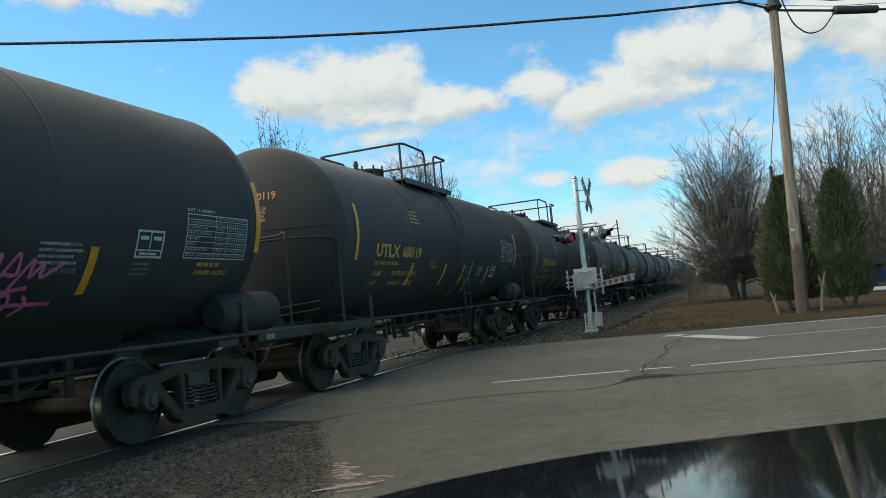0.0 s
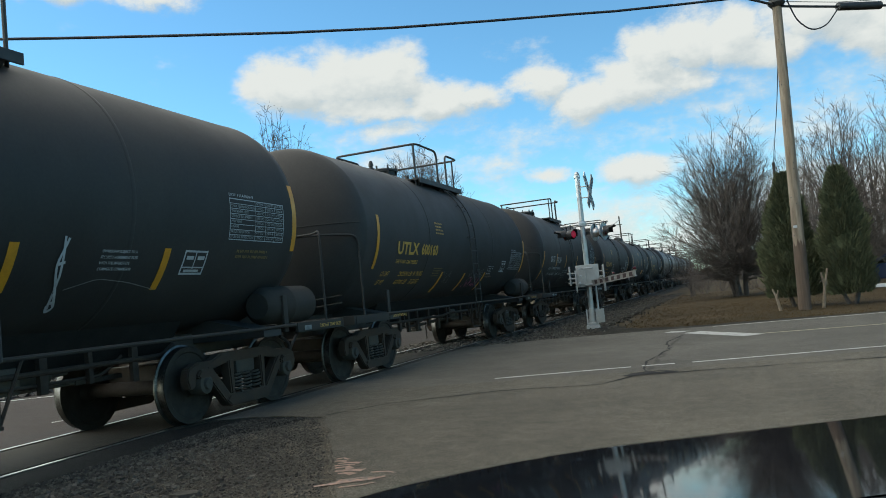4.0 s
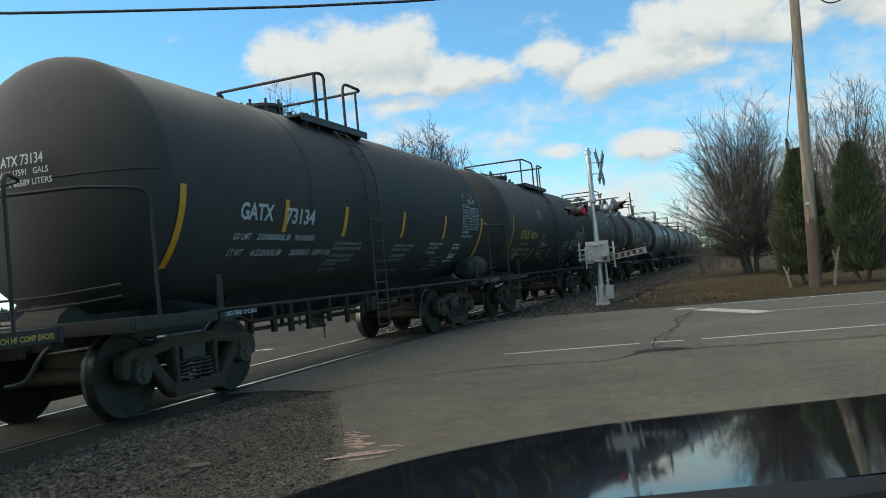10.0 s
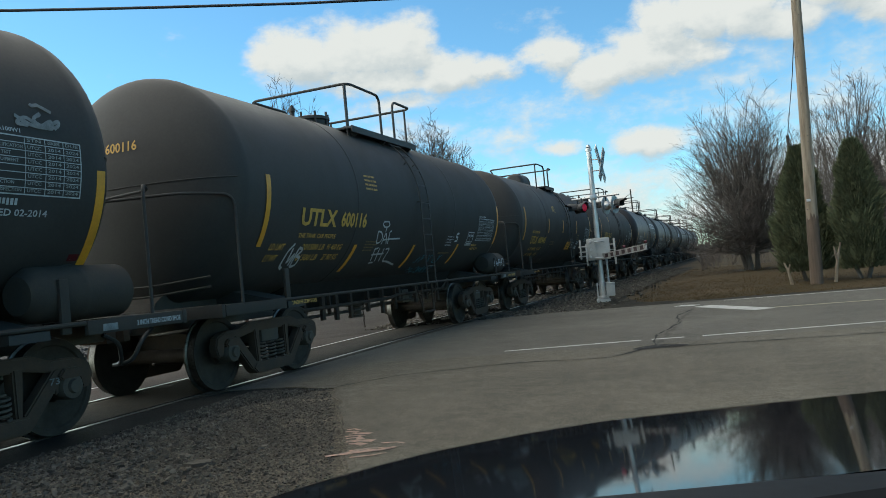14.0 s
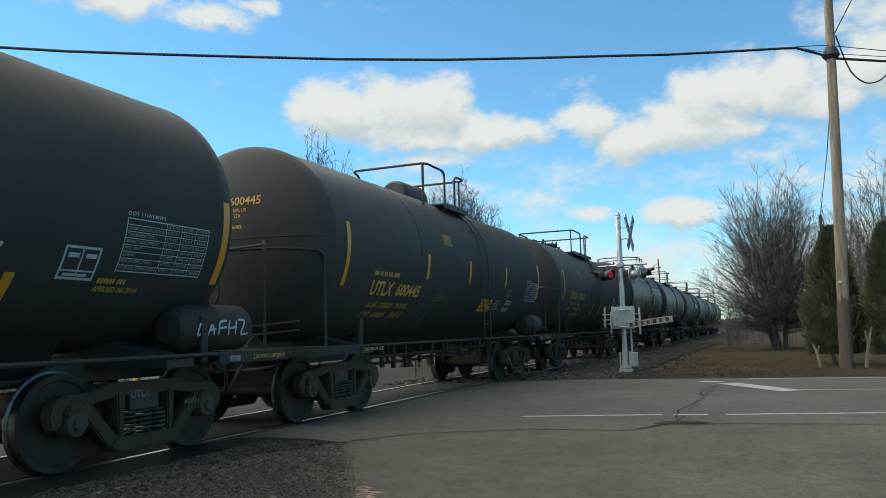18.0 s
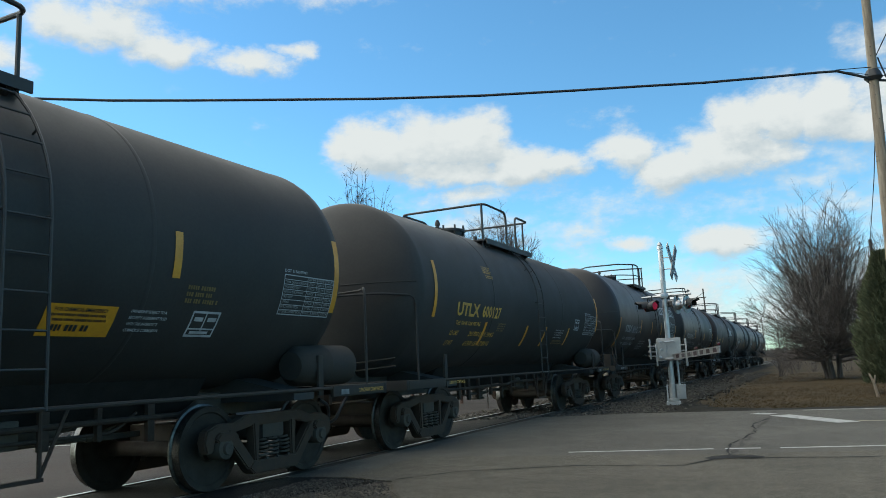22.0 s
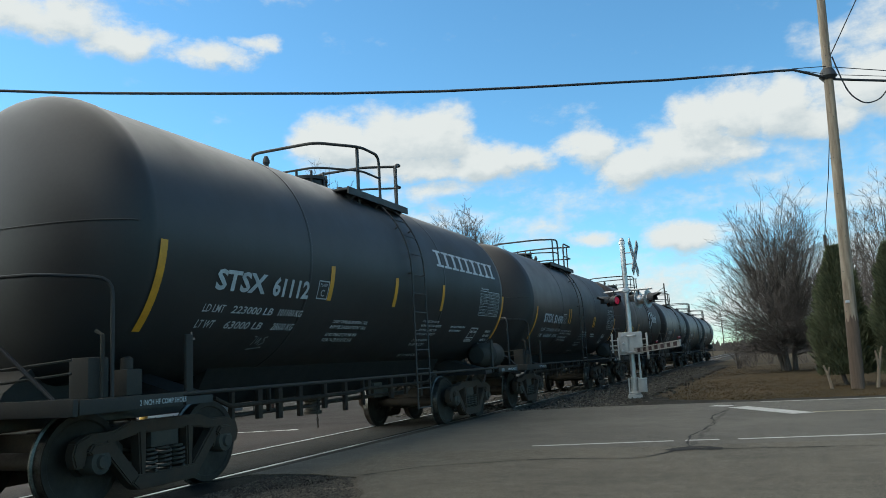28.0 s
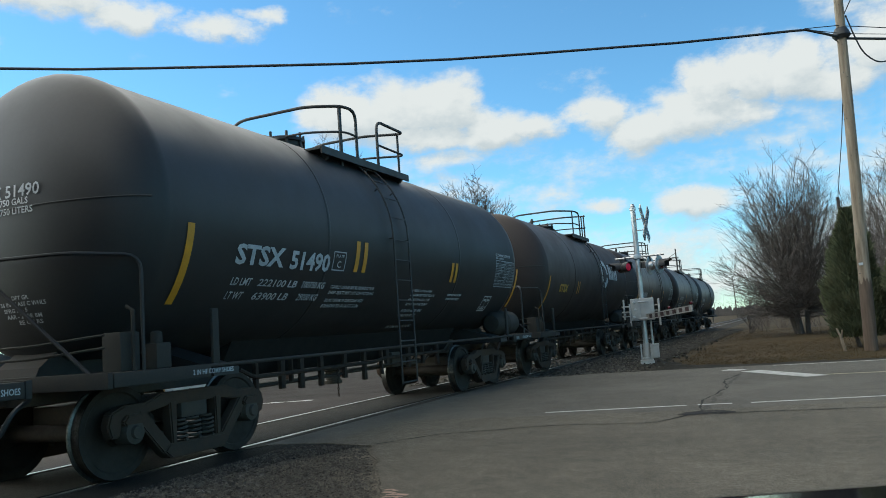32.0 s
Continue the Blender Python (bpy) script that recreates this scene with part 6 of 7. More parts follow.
# ---------------------------------------------------------------- level crossing signal
def crossing_signal():
    """A mast with crossbuck, two pairs of lamps, gate mechanism and a lowered gate arm."""
    root = empty("crossing_signal", pose(-3.68, 22.05, 0, 0, 0, 9.5))
    bm = bmesh.new()
    tube(bm, [(0, 0, 0.05), (0, 0, 4.33)], 0.075, 16, 0.07)
    lathe(bm, [(0.09, 4.26), (0.09, 4.33), (0.06, 4.36), (0.075, 4.37), (0.04, 4.44), (0.0, 4.45)], 'z', 16)
    part("mast", bm, "galv", root, "silver aluminium mast with a cap")
    bm = bmesh.new()
    box(bm, -0.19, 0.19, -0.18, 0.18, -0.1, 0.04, 0.02)
    lathe(bm, [(0.16, 0.05), (0.16, 0.1), (0.1, 0.12), (0.09, 0.5), (0.08, 0.51)], 'z', 16)
    for x in (-0.14, 0.12):
        box(bm, x - 0.02, x + 0.02, -0.14, -0.1, 0.05, 0.5)
    part("base", bm, "cabinet", root, "pale concrete and metal base")
    bm = bmesh.new()
    box(bm, 0.14, 0.34, -0.16, 0.1, 0.1, 0.46, 0.02)
    box(bm, 0.13, 0.35, -0.18, 0.12, 0.44, 0.48, 0.005)
    part("junction_box", bm, "cabinet", root, "pale grey junction box at the foot")
    # crossbuck seen nearly edge on
    # both boards are white; their lit and shaded tones are put into the colour
    for sgn in (1, -1):
        bm = bmesh.new()
        box(bm, -0.61, 0.61, -0.012, 0.012, -0.115, 0.115, 0.0)
        ob = part("crossbuck_board", bm, "white_metal" if sgn > 0 else "white_board", root, "white crossbuck board", smooth=False, m=pose(0.31, 0.0, 3.86, 0, 0, 76) @ pose(0, 0.02 * sgn, 0, 0, sgn * 48, 0))
        for k in (-0.45, -0.22, 0.22, 0.45):
            bm = bmesh.new()
            box(bm, k - 0.08, k + 0.08, -0.003, 0.003, -0.05, 0.05)
            part("board_lettering", bm, "grey_paint", ob, smooth=False, m=pose(0, -0.0145, 0))
    for z in (3.68, 4.0):
        bm = bmesh.new()
        tube(bm, [(0, 0, z), (0.3, 0.0, z)], 0.016, 6)
        part("board_bracket", bm, "galv", root)
    # flashing lamps on a cross arm
    bm = bmesh.new()
    tube(bm, [(-0.62, 0.1, 2.92), (0.72, -0.1, 2.94)], 0.03, 8)
    box(bm, -0.1, 0.1, -0.1, 0.1, 2.86, 3.0, 0.02)
    part("lamp_arm", bm, "galv", root)
    for x, y, turn, lit, disc in ((-0.34, -0.1, 52, True, False), (-0.46, 0.12, -68, False, False), (0.34, 0.05, -118, False, True), (0.56, -0.05, 62, False, True)):
        dark = x < 0
        lamp = part("lamp_housing", lamp_bm(disc), "black" if dark else "galv", root, "black round signal lamp with a hood" if dark else "pale round shield of a signal lamp", m=pose(x, y, 2.66, 0, 0, turn))
        bm = bmesh.new()
        lathe(bm, [(0.0, -0.112), (0.08, -0.105), (0.105, -0.09)], 'y', 20)
        part("lens", bm, "lamp_red" if lit else "lens_dark", lamp, "glowing red lens" if lit else "unlit dark red lens")
        bm = bmesh.new()
        hood(bm, 0.30 if not lit else 0.1)
        part("lamp_hood", bm, "black", lamp, "black hood over the lens")
        bm = bmesh.new()
        tube(bm, [(0, 0.0, 0.12), (0, 0, 0.28)], 0.02, 6)
        part("lamp_stem", bm, "black", lamp)
    # gate mechanism with counterweights
    bm = bmesh.new()
    box(bm, -0.32, 0.32, -0.2, 0.2, 1.14, 1.76, 0.03)
    part("gate_mechanism", bm, "cabinet", root, "pale grey gate motor cabinet")
    bm = bmesh.new()
    box(bm, -0.28, -0.06, -0.225, -0.2, 1.2, 1.7, 0.008)
    part("cabinet_door", bm, "cabinet", root)
    for x, z in ((-0.22, 1.66), (-0.2, 1.45), (-0.24, 1.25)):
        bm = bmesh.new()
        lathe(bm, [(0.0, -0.27), (0.03, -0.265), (0.035, -0.225)], 'y', 10, at=(x, 0, z))
        part("knob", bm, "galv", root)
    for z in (1.2, 1.66):
        bm = bmesh.new()
        tube(bm, bent([(-0.1, -0.2, z), (-0.1, -0.3, z), (0.14, -0.3, z), (0.14, -0.2, z)], 0.05), 0.022, 8)
        part("mast_clamp", bm, "galv", root)
    for x0, x1, lo, hi in ((-0.36, -0.32, 1.0, 1.62), (-0.52, -0.48, 1.2, 1.75), (0.42, 0.47, 0.98, 1.72)):
        bm = bmesh.new()
        box(bm, x0, x1, -0.24, 0.24, lo, hi, 0.01)
        part("counterweight_arm", bm, "cabinet", root, "pale grey counterweight arm")
    for z in (1.28, 1.4, 1.55):
        bm = bmesh.new()
        tube(bm, [(-0.56, -0.12, z), (0.46, -0.12, z)], 0.02, 6)
        part("cross_bolt", bm, "cabinet", root)
    bm = bmesh.new()
    tube(bm, [(0.19, -0.05, 0.46), (0.19, -0.05, 1.16)], 0.03, 8)
    part("conduit", bm, "galv", root)
    # lowered gate arm reaching over the road
    ln = 2.85
    bm = bmesh.new()
    for z in (-0.075, 0.055):
        box(bm, 0.0, ln, -0.025, 0.025, z, z + 0.025)
    box(bm, 0.0, ln, -0.008, 0.008, -0.06, 0.065)
    arm = part("gate_arm", bm, "white_board", root, "pale gate arm with dark bands", smooth=False, m=pose(0.1, -0.25, 1.23, 0, 0, -68.2) @ pose(0, 0, 0, 0, -2.6, 0))
    for i in range(7):
        bm = bmesh.new()
        x = 0.2 + i * 0.38
        box(bm, x, x + 0.2, -0.013, 0.013, -0.058, 0.063)
        part("gate_band", bm, "red_tape", arm, "dark red band on the gate arm", smooth=False)
        bm = bmesh.new()
        box(bm, x + 0.24, x + 0.27, -0.03, 0.03, -0.075, 0.08)
        part("gate_strut", bm, "white_board", arm, smooth=False)
    for x in (1.5, 2.8):
        bm = bmesh.new()
        lathe(bm, [(0.0, -0.03), (0.03, -0.03), (0.035, 0.03), (0.0, 0.03)], 'y', 12, at=(x, 0, 0.13))
        part("gate_lamp", bm, "lens_dark", arm)
    return tagged(root, "silver level-crossing signal with crossbuck, red lamps and gate", "crossing signal")


def hood(bm, ln):
    prev = None
    for i in range(15):
        a = radians(-20 + 220 * i / 14)
        k = 0.06 + ln * (1.0 if 3 < i < 11 else 0.6)
        row = [bm.verts.new((r * math.cos(a), y, r * math.sin(a))) for r, y in ((0.15, -0.06), (0.15, -k), (0.142, -k), (0.142, -0.06))]
        if prev:
            for q in range(3):
                bm.faces.new((prev[q], prev[q + 1], row[q + 1], row[q]))
        prev = row


def lamp_bm(disc):
    bm = bmesh.new()
    lathe(bm, [(0.0, 0.13), (0.08, 0.12), (0.13, 0.06), (0.145, -0.06), (0.135, -0.08)], 'y', 24)
    if disc:
        lathe(bm, [(0.13, -0.03), (0.25, -0.03), (0.255, -0.02), (0.25, -0.01), (0.13, -0.01)], 'y', 28)
    return bm


crossing_signal()


# ---------------------------------------------------------------- utility pole and wires
def utility_pole():
    root = empty("utility_pole", pose(1.95, 23.65, 0))
    bm = bmesh.new()
    top = Vector((0.436, 0.0, 14.0))
    pts = [Vector((0, 0, -0.1)) + top * (i / 12) for i in range(13)]
    tube(bm, pts, 0.165, 18, 0.1)
    part("pole", bm, "wood_pole", root, "weathered brown wooden pole leaning slightly")
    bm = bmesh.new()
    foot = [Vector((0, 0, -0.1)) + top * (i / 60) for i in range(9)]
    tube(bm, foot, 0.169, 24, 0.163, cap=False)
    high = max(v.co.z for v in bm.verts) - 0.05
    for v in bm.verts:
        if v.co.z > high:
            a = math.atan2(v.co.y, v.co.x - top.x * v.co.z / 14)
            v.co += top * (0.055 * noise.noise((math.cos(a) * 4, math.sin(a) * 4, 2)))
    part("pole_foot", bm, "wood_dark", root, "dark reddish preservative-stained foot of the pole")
    rnd = random.Random(3)
    for i in range(26):
        z = rnd.uniform(0.8, 9.5)
        a = rnd.uniform(3.4, 6.0)
        p = Vector((0, 0, 0)) + top * (z / 14.0)
        r = 0.165 - 0.05 * z / 10.6
        d = Vector((math.cos(a), math.sin(a), 0))
        bm = bmesh.new()
        tube(bm, [p + d * (r - 0.01), p + d * (r + 0.02)], 0.012, 6)
        part("bolt", bm, "black", root)
    bm = bmesh.new()
    p = top * (8.63 / 14.0)
    lathe(bm, [(0.16, -0.12), (0.24, -0.02), (0.2, 0.1), (0.15, 0.2)], 'z', 16, at=p)
    part("clamp", bm, "black", root, "dark cable clamp round the pole")
    bm = bmesh.new()
    box(bm, -0.05, 0.05, -0.172, -0.155, 2.2, 2.27, 0.003)
    part("tag", bm, "galv", root)
    return tagged(root, "tall weathered wooden utility pole standing in grass", "utility pole")


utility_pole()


def wire(name, pts, r, label):
    bm = bmesh.new()
    tube(bm, pts, r, 8)
    return tagged(part(name, bm, "cable"), label, "cable")


def at_angle(az, el, dist):
    a, e = radians(az), radians(el)
    return Vector((-math.sin(a) * dist, math.cos(a) * dist, EYE[2] + math.tan(e) * dist))


def line_at(az, el):
    """A place on the straight cable run that passes nearest at 30 degrees to the left."""
    return at_angle(az, el, 19.3 / math.cos(radians(az - 30)))


wire("overhead_cable", [line_at(a, e) for a, e in ((-30, 12.2), (-20, 14.0), (-14, 15.2), (-11.4, 15.75), (-9.07, 16.3), (-7.5, 16.7), (-5.5, 17.2), (-4.4, 17.75), (-3.3, 18.25), (-2.4, 18.38), (1, 18.72), (5.4, 19.1), (8.8, 19.42), (15, 19.8), (22, 20.02), (30, 20.12), (38.7, 19.98), (44, 19.7), (49, 19.32), (54, 18.93), (62, 18.2), (75, 16.2))], 0.036, "thick black overhead cable strung above the road")
wire("messenger_wire", [line_at(-3.2, 18.35), line_at(-5.5, 18.05)], 0.012, "thin wire from the pole to the cable")
wire("messenger_wire", [line_at(-5.5, 18.0), line_at(-9, 16.95), line_at(-20, 14.6)], 0.012, "thin wire strung beyond the pole")
wire("messenger_wire", [line_at(-3.2, 18.3), line_at(-5.5, 17.5), line_at(-9, 16.6), line_at(-20, 14.2)], 0.01, "thin wire strung beyond the pole")
wire("service_wire", [line_at(-5.6, 18.6), at_angle(-7.8, 22.0, 23.0), at_angle(-13, 30.0, 20.0)], 0.014, "thin service wire rising from the pole")
wire("service_drop", [line_at(-5.2, 15.1), at_angle(-4.6, 11.0, 30.0), at_angle(-3.9, 7.0, 40.0)], 0.014, "thin wire dropping to the pole behind")
bm = bmesh.new()
tube(bm, [at_angle(-3.9, 7.1, 40.0) + Vector((0, 0, -6.2)), at_angle(-3.9, 7.1, 40.0)], 0.07, 8)
tagged(part("service_pole", bm, "bark"), "short weathered service pole among bare trees", "utility pole")
wire("drop_loop", bent([line_at(-5.75, 18.6), line_at(-6.1, 17.2), line_at(-6.5, 16.0), line_at(-7.3, 15.2), line_at(-8.2, 15.3), line_at(-9.0, 16.2)], 0.4), 0.02, "black cable loop hanging from the pole")
bm = bmesh.new()
a, b = line_at(-9.0, 16.32), line_at(-11.4, 15.78)
d = (b - a).normalized()
tube(bm, [a, a + d * 0.06, a + d * 0.12, b - d * 0.12, b - d * 0.06, b], 0.115, 10, 0.115)
tagged(part("splice_case", bm, "black"), "black splice case hanging on the overhead cable", "splice case")


# ---------------------------------------------------------------- bare trees and cedars
def limb(bm, p, d, length, r, level, rnd, twigs, spread, up=0.25, seg=4):
    """A limb that curves, thins and forks; the last level becomes fine twigs."""
    pts = [p.copy()]
    q, dd = p.copy(), d.normalized()
    for i in range(seg):
        dd = (dd + Vector((rnd.uniform(-1, 1), rnd.uniform(-1, 1), rnd.uniform(-0.4, 0.8) * up * 2)) * 0.16).normalized()
        q = q + dd * (length / seg)
        pts.append(q.copy())
    tube(bm, pts, r, 6 if r > 0.04 else (4 if r > 0.012 else 3), r * 0.55, cap=False, mi=0 if r > 0.03 else 1)
    if level <= 0:
        return
    n = twigs if level == 1 else rnd.randint(3, 5)
    for i in range(n):
        k = rnd.uniform(0.3, 1.0) * seg
        j = min(seg - 1, int(k))
        s = pts[j].lerp(pts[j + 1], k - j)
        az = rnd.uniform(0, 2 * math.pi)
        side = dd.orthogonal().normalized()
        side = (side * math.cos(az) + dd.cross(side) * math.sin(az))
        nd = (dd + side * rnd.uniform(0.4, 1.0) * spread + Vector((0, 0, up))).normalized()
        limb(bm, s, nd, length * rnd.uniform(0.5, 0.78), max(0.0035, r * rnd.uniform(0.36, 0.48)), level - 1, rnd, twigs, spread, up, 3)


def curve3(a, b, c, n):
    return [a * (1 - k / n) ** 2 + b * 2 * (k / n) * (1 - k / n) + c * (k / n) ** 2 for k in range(n + 1)]


def bare_tree(x, y, height, width, seed, label, trunks=3, limbs=70, fork=0.2, twigs=8, low=-4, z0=-0.1, thick=1.0, tw=0.0065):
    """A bare tree: trunks, limbs that fan out to a domed outline, and side twigs that thin towards it."""
    rnd = random.Random(seed)
    root = empty("bare_tree", pose(x, y, z0))
    hf = height * fork
    stems = []
    for k in range(trunks):
        a = 2 * math.pi * k / trunks + rnd.uniform(-0.4, 0.4)
        out = Vector((math.cos(a), math.sin(a), 0)) if trunks > 1 else Vector((0.1, 0, 0))
        p0 = out * 0.035 * width
        top = out * width * rnd.uniform(0.06, 0.16) + Vector((0, 0, height * rnd.uniform(0.55, 0.75)))
        pts = curve3(p0, p0 + out * width * 0.05 + Vector((0, 0, height * 0.4)), top, 8)
        pts = [p + Vector((rnd.uniform(-1, 1), rnd.uniform(-1, 1), 0)) * 0.014 * width * (i > 0) for i, p in enumerate(pts)]
        r = thick * 0.012 * height * (1.0 if trunks > 1 else 1.3)
        bm = bmesh.new()
        tube(bm, pts, r, 8, 0.012, cap=False)
        part("trunk", bm, "bark", root)
        stems.append((pts, r))
    crown = bmesh.new()

    def twig(p, d, ln, r, lv):
        pts = [p]
        for i in range(3):
            d = (d + Vector((rnd.uniform(-1, 1), rnd.uniform(-1, 1), rnd.uniform(-0.5, 0.65))) * 0.2).normalized()
            pts.append(pts[-1] + d * ln / 3)
        tube(crown, pts, r, 3, r * 0.5, cap=False, mi=1)
        if lv > 0:
            for i in range(rnd.randint(2, 4)):
                j = rnd.randint(0, 2)
                q = pts[j].lerp(pts[j + 1], rnd.random())
                side = Vector((rnd.uniform(-1, 1), rnd.uniform(-1, 1), rnd.uniform(-0.5, 0.7)))
                twig(q, (d + side * 0.7).normalized(), ln * rnd.uniform(0.45, 0.75), r * 0.75, lv - 1)
    for k in range(limbs):
        a = rnd.uniform(0, 2 * math.pi)
        s_el = math.sin(radians(low)) + (1 - math.sin(radians(low))) * rnd.random() ** 0.95
        c_el = math.sqrt(max(0.0, 1 - s_el * s_el))
        reach = rnd.uniform(0.62, 1.03) * (0.9 + 0.14 * noise.noise((math.cos(a) * 1.5 + seed, math.sin(a) * 1.5, s_el * 3)))
        tip = Vector((width / 2 * c_el * math.cos(a), width / 2 * c_el * math.sin(a), (height - hf) * s_el)) * reach + Vector((0, 0, hf))
        pts, r = min(stems, key=lambda s: (s[0][4] - tip).length + rnd.uniform(0, 0.25 * width))
        k2 = 8 * min(0.9, max(0.08, fork * 0.7 + (tip.z / height - fork) * rnd.uniform(0.25, 0.7)))
        j = min(7, int(k2))
        s = pts[j].lerp(pts[j + 1], k2 - j)
        mid = s.lerp(tip, 0.5) + Vector((math.cos(a), math.sin(a), 0)) * c_el * width * rnd.uniform(-0.02, 0.05) + Vector((0, 0, -0.03 * height * rnd.uniform(-0.5, 1.0)))
        path = curve3(s, mid, tip, 7)
        path = [p + Vector((rnd.uniform(-1, 1), rnd.uniform(-1, 1), rnd.uniform(-1, 1))) * 0.014 * width * (0 < i < 7) for i, p in enumerate(path)]
        tube(crown, path, thick * max(0.013, r * 0.26), 4, 0.005, cap=False)
        for i in range(twigs):
            k3 = rnd.uniform(1.6, 7.0)
            j = min(6, int(k3))
            q = path[j].lerp(path[j + 1], k3 - j)
            d = (path[j + 1] - path[j]).normalized()
            side = Vector((rnd.uniform(-1, 1), rnd.uniform(-1, 1), rnd.uniform(-0.5, 0.7)))
            twig(q, (d + side * 1.15).normalized(), rnd.uniform(0.07, 0.15) * width, tw, 1)
    part("crown", crown, ["bark", "twig"], root, "airy crown of thin bare twigs", smooth=False)
    return tagged(root, label, "tree")


bare_tree(0.6, 41.6, 9.6, 7.4, 14, "domed bare winter tree with many thin twigs", 4, 320, 0.23, 15, -11, thick=1.1, tw=0.0075)
bare_tree(2.7, 43.0, 6.6, 4.6, 13, "bare winter tree behind cedars", 3, 80, 0.25, 7)
for i, (x, y, h, w) in enumerate(((5.0, 37.0, 9.2, 5.2), (8.0, 36.0, 9.8, 6.2), (11.2, 39.0, 9.8, 6.0), (4.4, 47.0, 9.4, 5.4), (8.2, 48.0, 10.8, 6.0))):
    bare_tree(x, y, h, w, 30 + i, "tall bare winter tree behind the cedars", 3, 130, 0.28, 13, -14, thick=1.0, tw=0.0075)
bare_tree(-22.6, 37.3, 13.8, 5.2, 51, "slim bare tree beyond the track", 2, 80, 0.5, 9, 10, tw=0.011)
bare_tree(-21.3, 55.0, 14.0, 8.2, 52, "spreading bare tree beyond the track", 3, 210, 0.45, 15, tw=0.015)
bare_tree(-25.5, 61.0, 13.2, 7.0, 53, "spreading bare tree beyond the track", 3, 110, 0.45, 11, tw=0.017)


def bushes(name, places, label, seed):
    """Low bare scrub, each clump a fan of thin stems."""
    rnd = random.Random(seed)
    for x, y, h in places:
        bm = bmesh.new()
        for k in range(20):
            a, t = rnd.uniform(0, 6.28), rnd.uniform(0.1, 0.9)
            p = Vector((rnd.uniform(-0.3, 0.3), rnd.uniform(-0.3, 0.3), -0.05))
            d = Vector((math.cos(a) * t, math.sin(a) * t, 1)).normalized()
            limb(bm, p, d, h * rnd.uniform(0.5, 1.0), 0.012, 1, rnd, 5, 0.6)
        tagged(part(name, bm, ["twig", "twig"], smooth=False, m=pose(x, y, -0.1)), label, "bush")


bushes("bare_bush", [(-1.9, 48, 1.6), (-1.4, 52, 1.8), (-2.2, 58, 2.0), (-0.4, 57, 2.2), (-1.6, 66, 2.2), (-2.4, 74, 2.4), (1.6, 55, 2.2), (3.6, 58, 2.4), (0.5, 66, 2.6), (-2.2, 86, 2.6)], "low bare brown scrub beside the track", 61)


def cedar(x, y, height, width, seed, label, power=1.8):
    """A dense narrow evergreen: short trunk, and a crown of many small upright sprays."""
    rnd = random.Random(seed)
    root = empty("cedar_tree", pose(x, y, -0.1))
    bm = bmesh.new()
    for k in range(4):
        a = k * 1.6 + rnd.random()
        tube(bm, [(0.1 * math.cos(a), 0.1 * math.sin(a), 0), (0.3 * math.cos(a), 0.3 * math.sin(a), 0.6), (0.25 * math.cos(a), 0.25 * math.sin(a), 1.4)], 0.06, 7, 0.03)
    part("trunk", bm, "bark", root)
    verts, faces = [], []

    def profile(t):
        return (width / 2) * (0.78 + 0.88 * t) if t < 0.25 else (width / 2) * max(0.05, (1 - ((t - 0.25) / 0.77) ** power)) ** 0.75
    for k in range(17000):
        t = rnd.random() ** 0.9
        a = rnd.uniform(0, 6.28)
        lump = 0.88 + 0.34 * noise.noise((math.cos(a) * 1.6 + seed, math.sin(a) * 1.6, t * 4)) + 0.24 * noise.noise((math.cos(a) * 4 + seed, math.sin(a) * 4, t * 11))
        r = profile(t) * lump * rnd.uniform(0.72, 1.06)
        p = Vector((r * math.cos(a), r * math.sin(a), 0.3 + t * (height - 0.3)))
        out = Vector((math.cos(a), math.sin(a), rnd.uniform(0.5, 1.8))).normalized()
        w = out.cross(Vector((rnd.uniform(-1, 1), rnd.uniform(-1, 1), rnd.uniform(-1, 1)))).normalized() * rnd.uniform(0.012, 0.026)
        ln = rnd.uniform(0.06, 0.14)
        i = len(verts)
        verts += [tuple(p - w), tuple(p + w), tuple(p + out * ln + w * 0.5), tuple(p + out * ln * 1.3), tuple(p + out * ln - w * 0.5)]
        faces.append((i, i + 1, i + 2, i + 3, i + 4))
    # dark inside of the crown
    core = bmesh.new()
    prof = [(profile(i / 14) * 0.74 if 0 < i < 14 else 0.0, 0.3 + (height - 0.35) * i / 14) for i in range(15)]
    lathe(core, prof, 'z', 14)
    for v in core.verts:
        v.co += Vector((noise.noise(v.co * 2), noise.noise(v.co * 2 + Vector((5, 0, 0))), 0)) * 0.09
    part("inner_foliage", core, "cedar", root)
    me = bpy.data.meshes.new("crown")
    me.from_pydata(verts, [], faces)
    me.materials.append(M["cedar"])
    ob = new("crown", me)
    ob.parent = root
    return tagged(root, label, "tree")


cedar(1.93, 26.0, 4.1, 1.85, 5, "dark green cedar behind the utility pole", 1.15)
cedar(3.3, 24.8, 3.95, 1.42, 8, "dark green cedar with a rounded top")


def leaning_stump(x, y, h, lean, seed):
    bm = bmesh.new()
    tube(bm, [(0, 0, -0.1), (lean * 0.4, 0, h * 0.5), (lean, 0.05, h)], 0.045, 8, 0.025)
    tube(bm, [(lean * 0.4, 0, h * 0.5), (lean * 0.1, -0.1, h * 0.9)], 0.035, 6, 0.02)
    return tagged(part("tree_stem", bm, "wood_pole", m=pose(x, y, 0)), "bare brown stem leaning beside the pole", "tree stem")


leaning_stump(2.45, 23.9, 1.0, 0.22, 1)
leaning_stump(1.35, 24.1, 0.55, -0.15, 2)


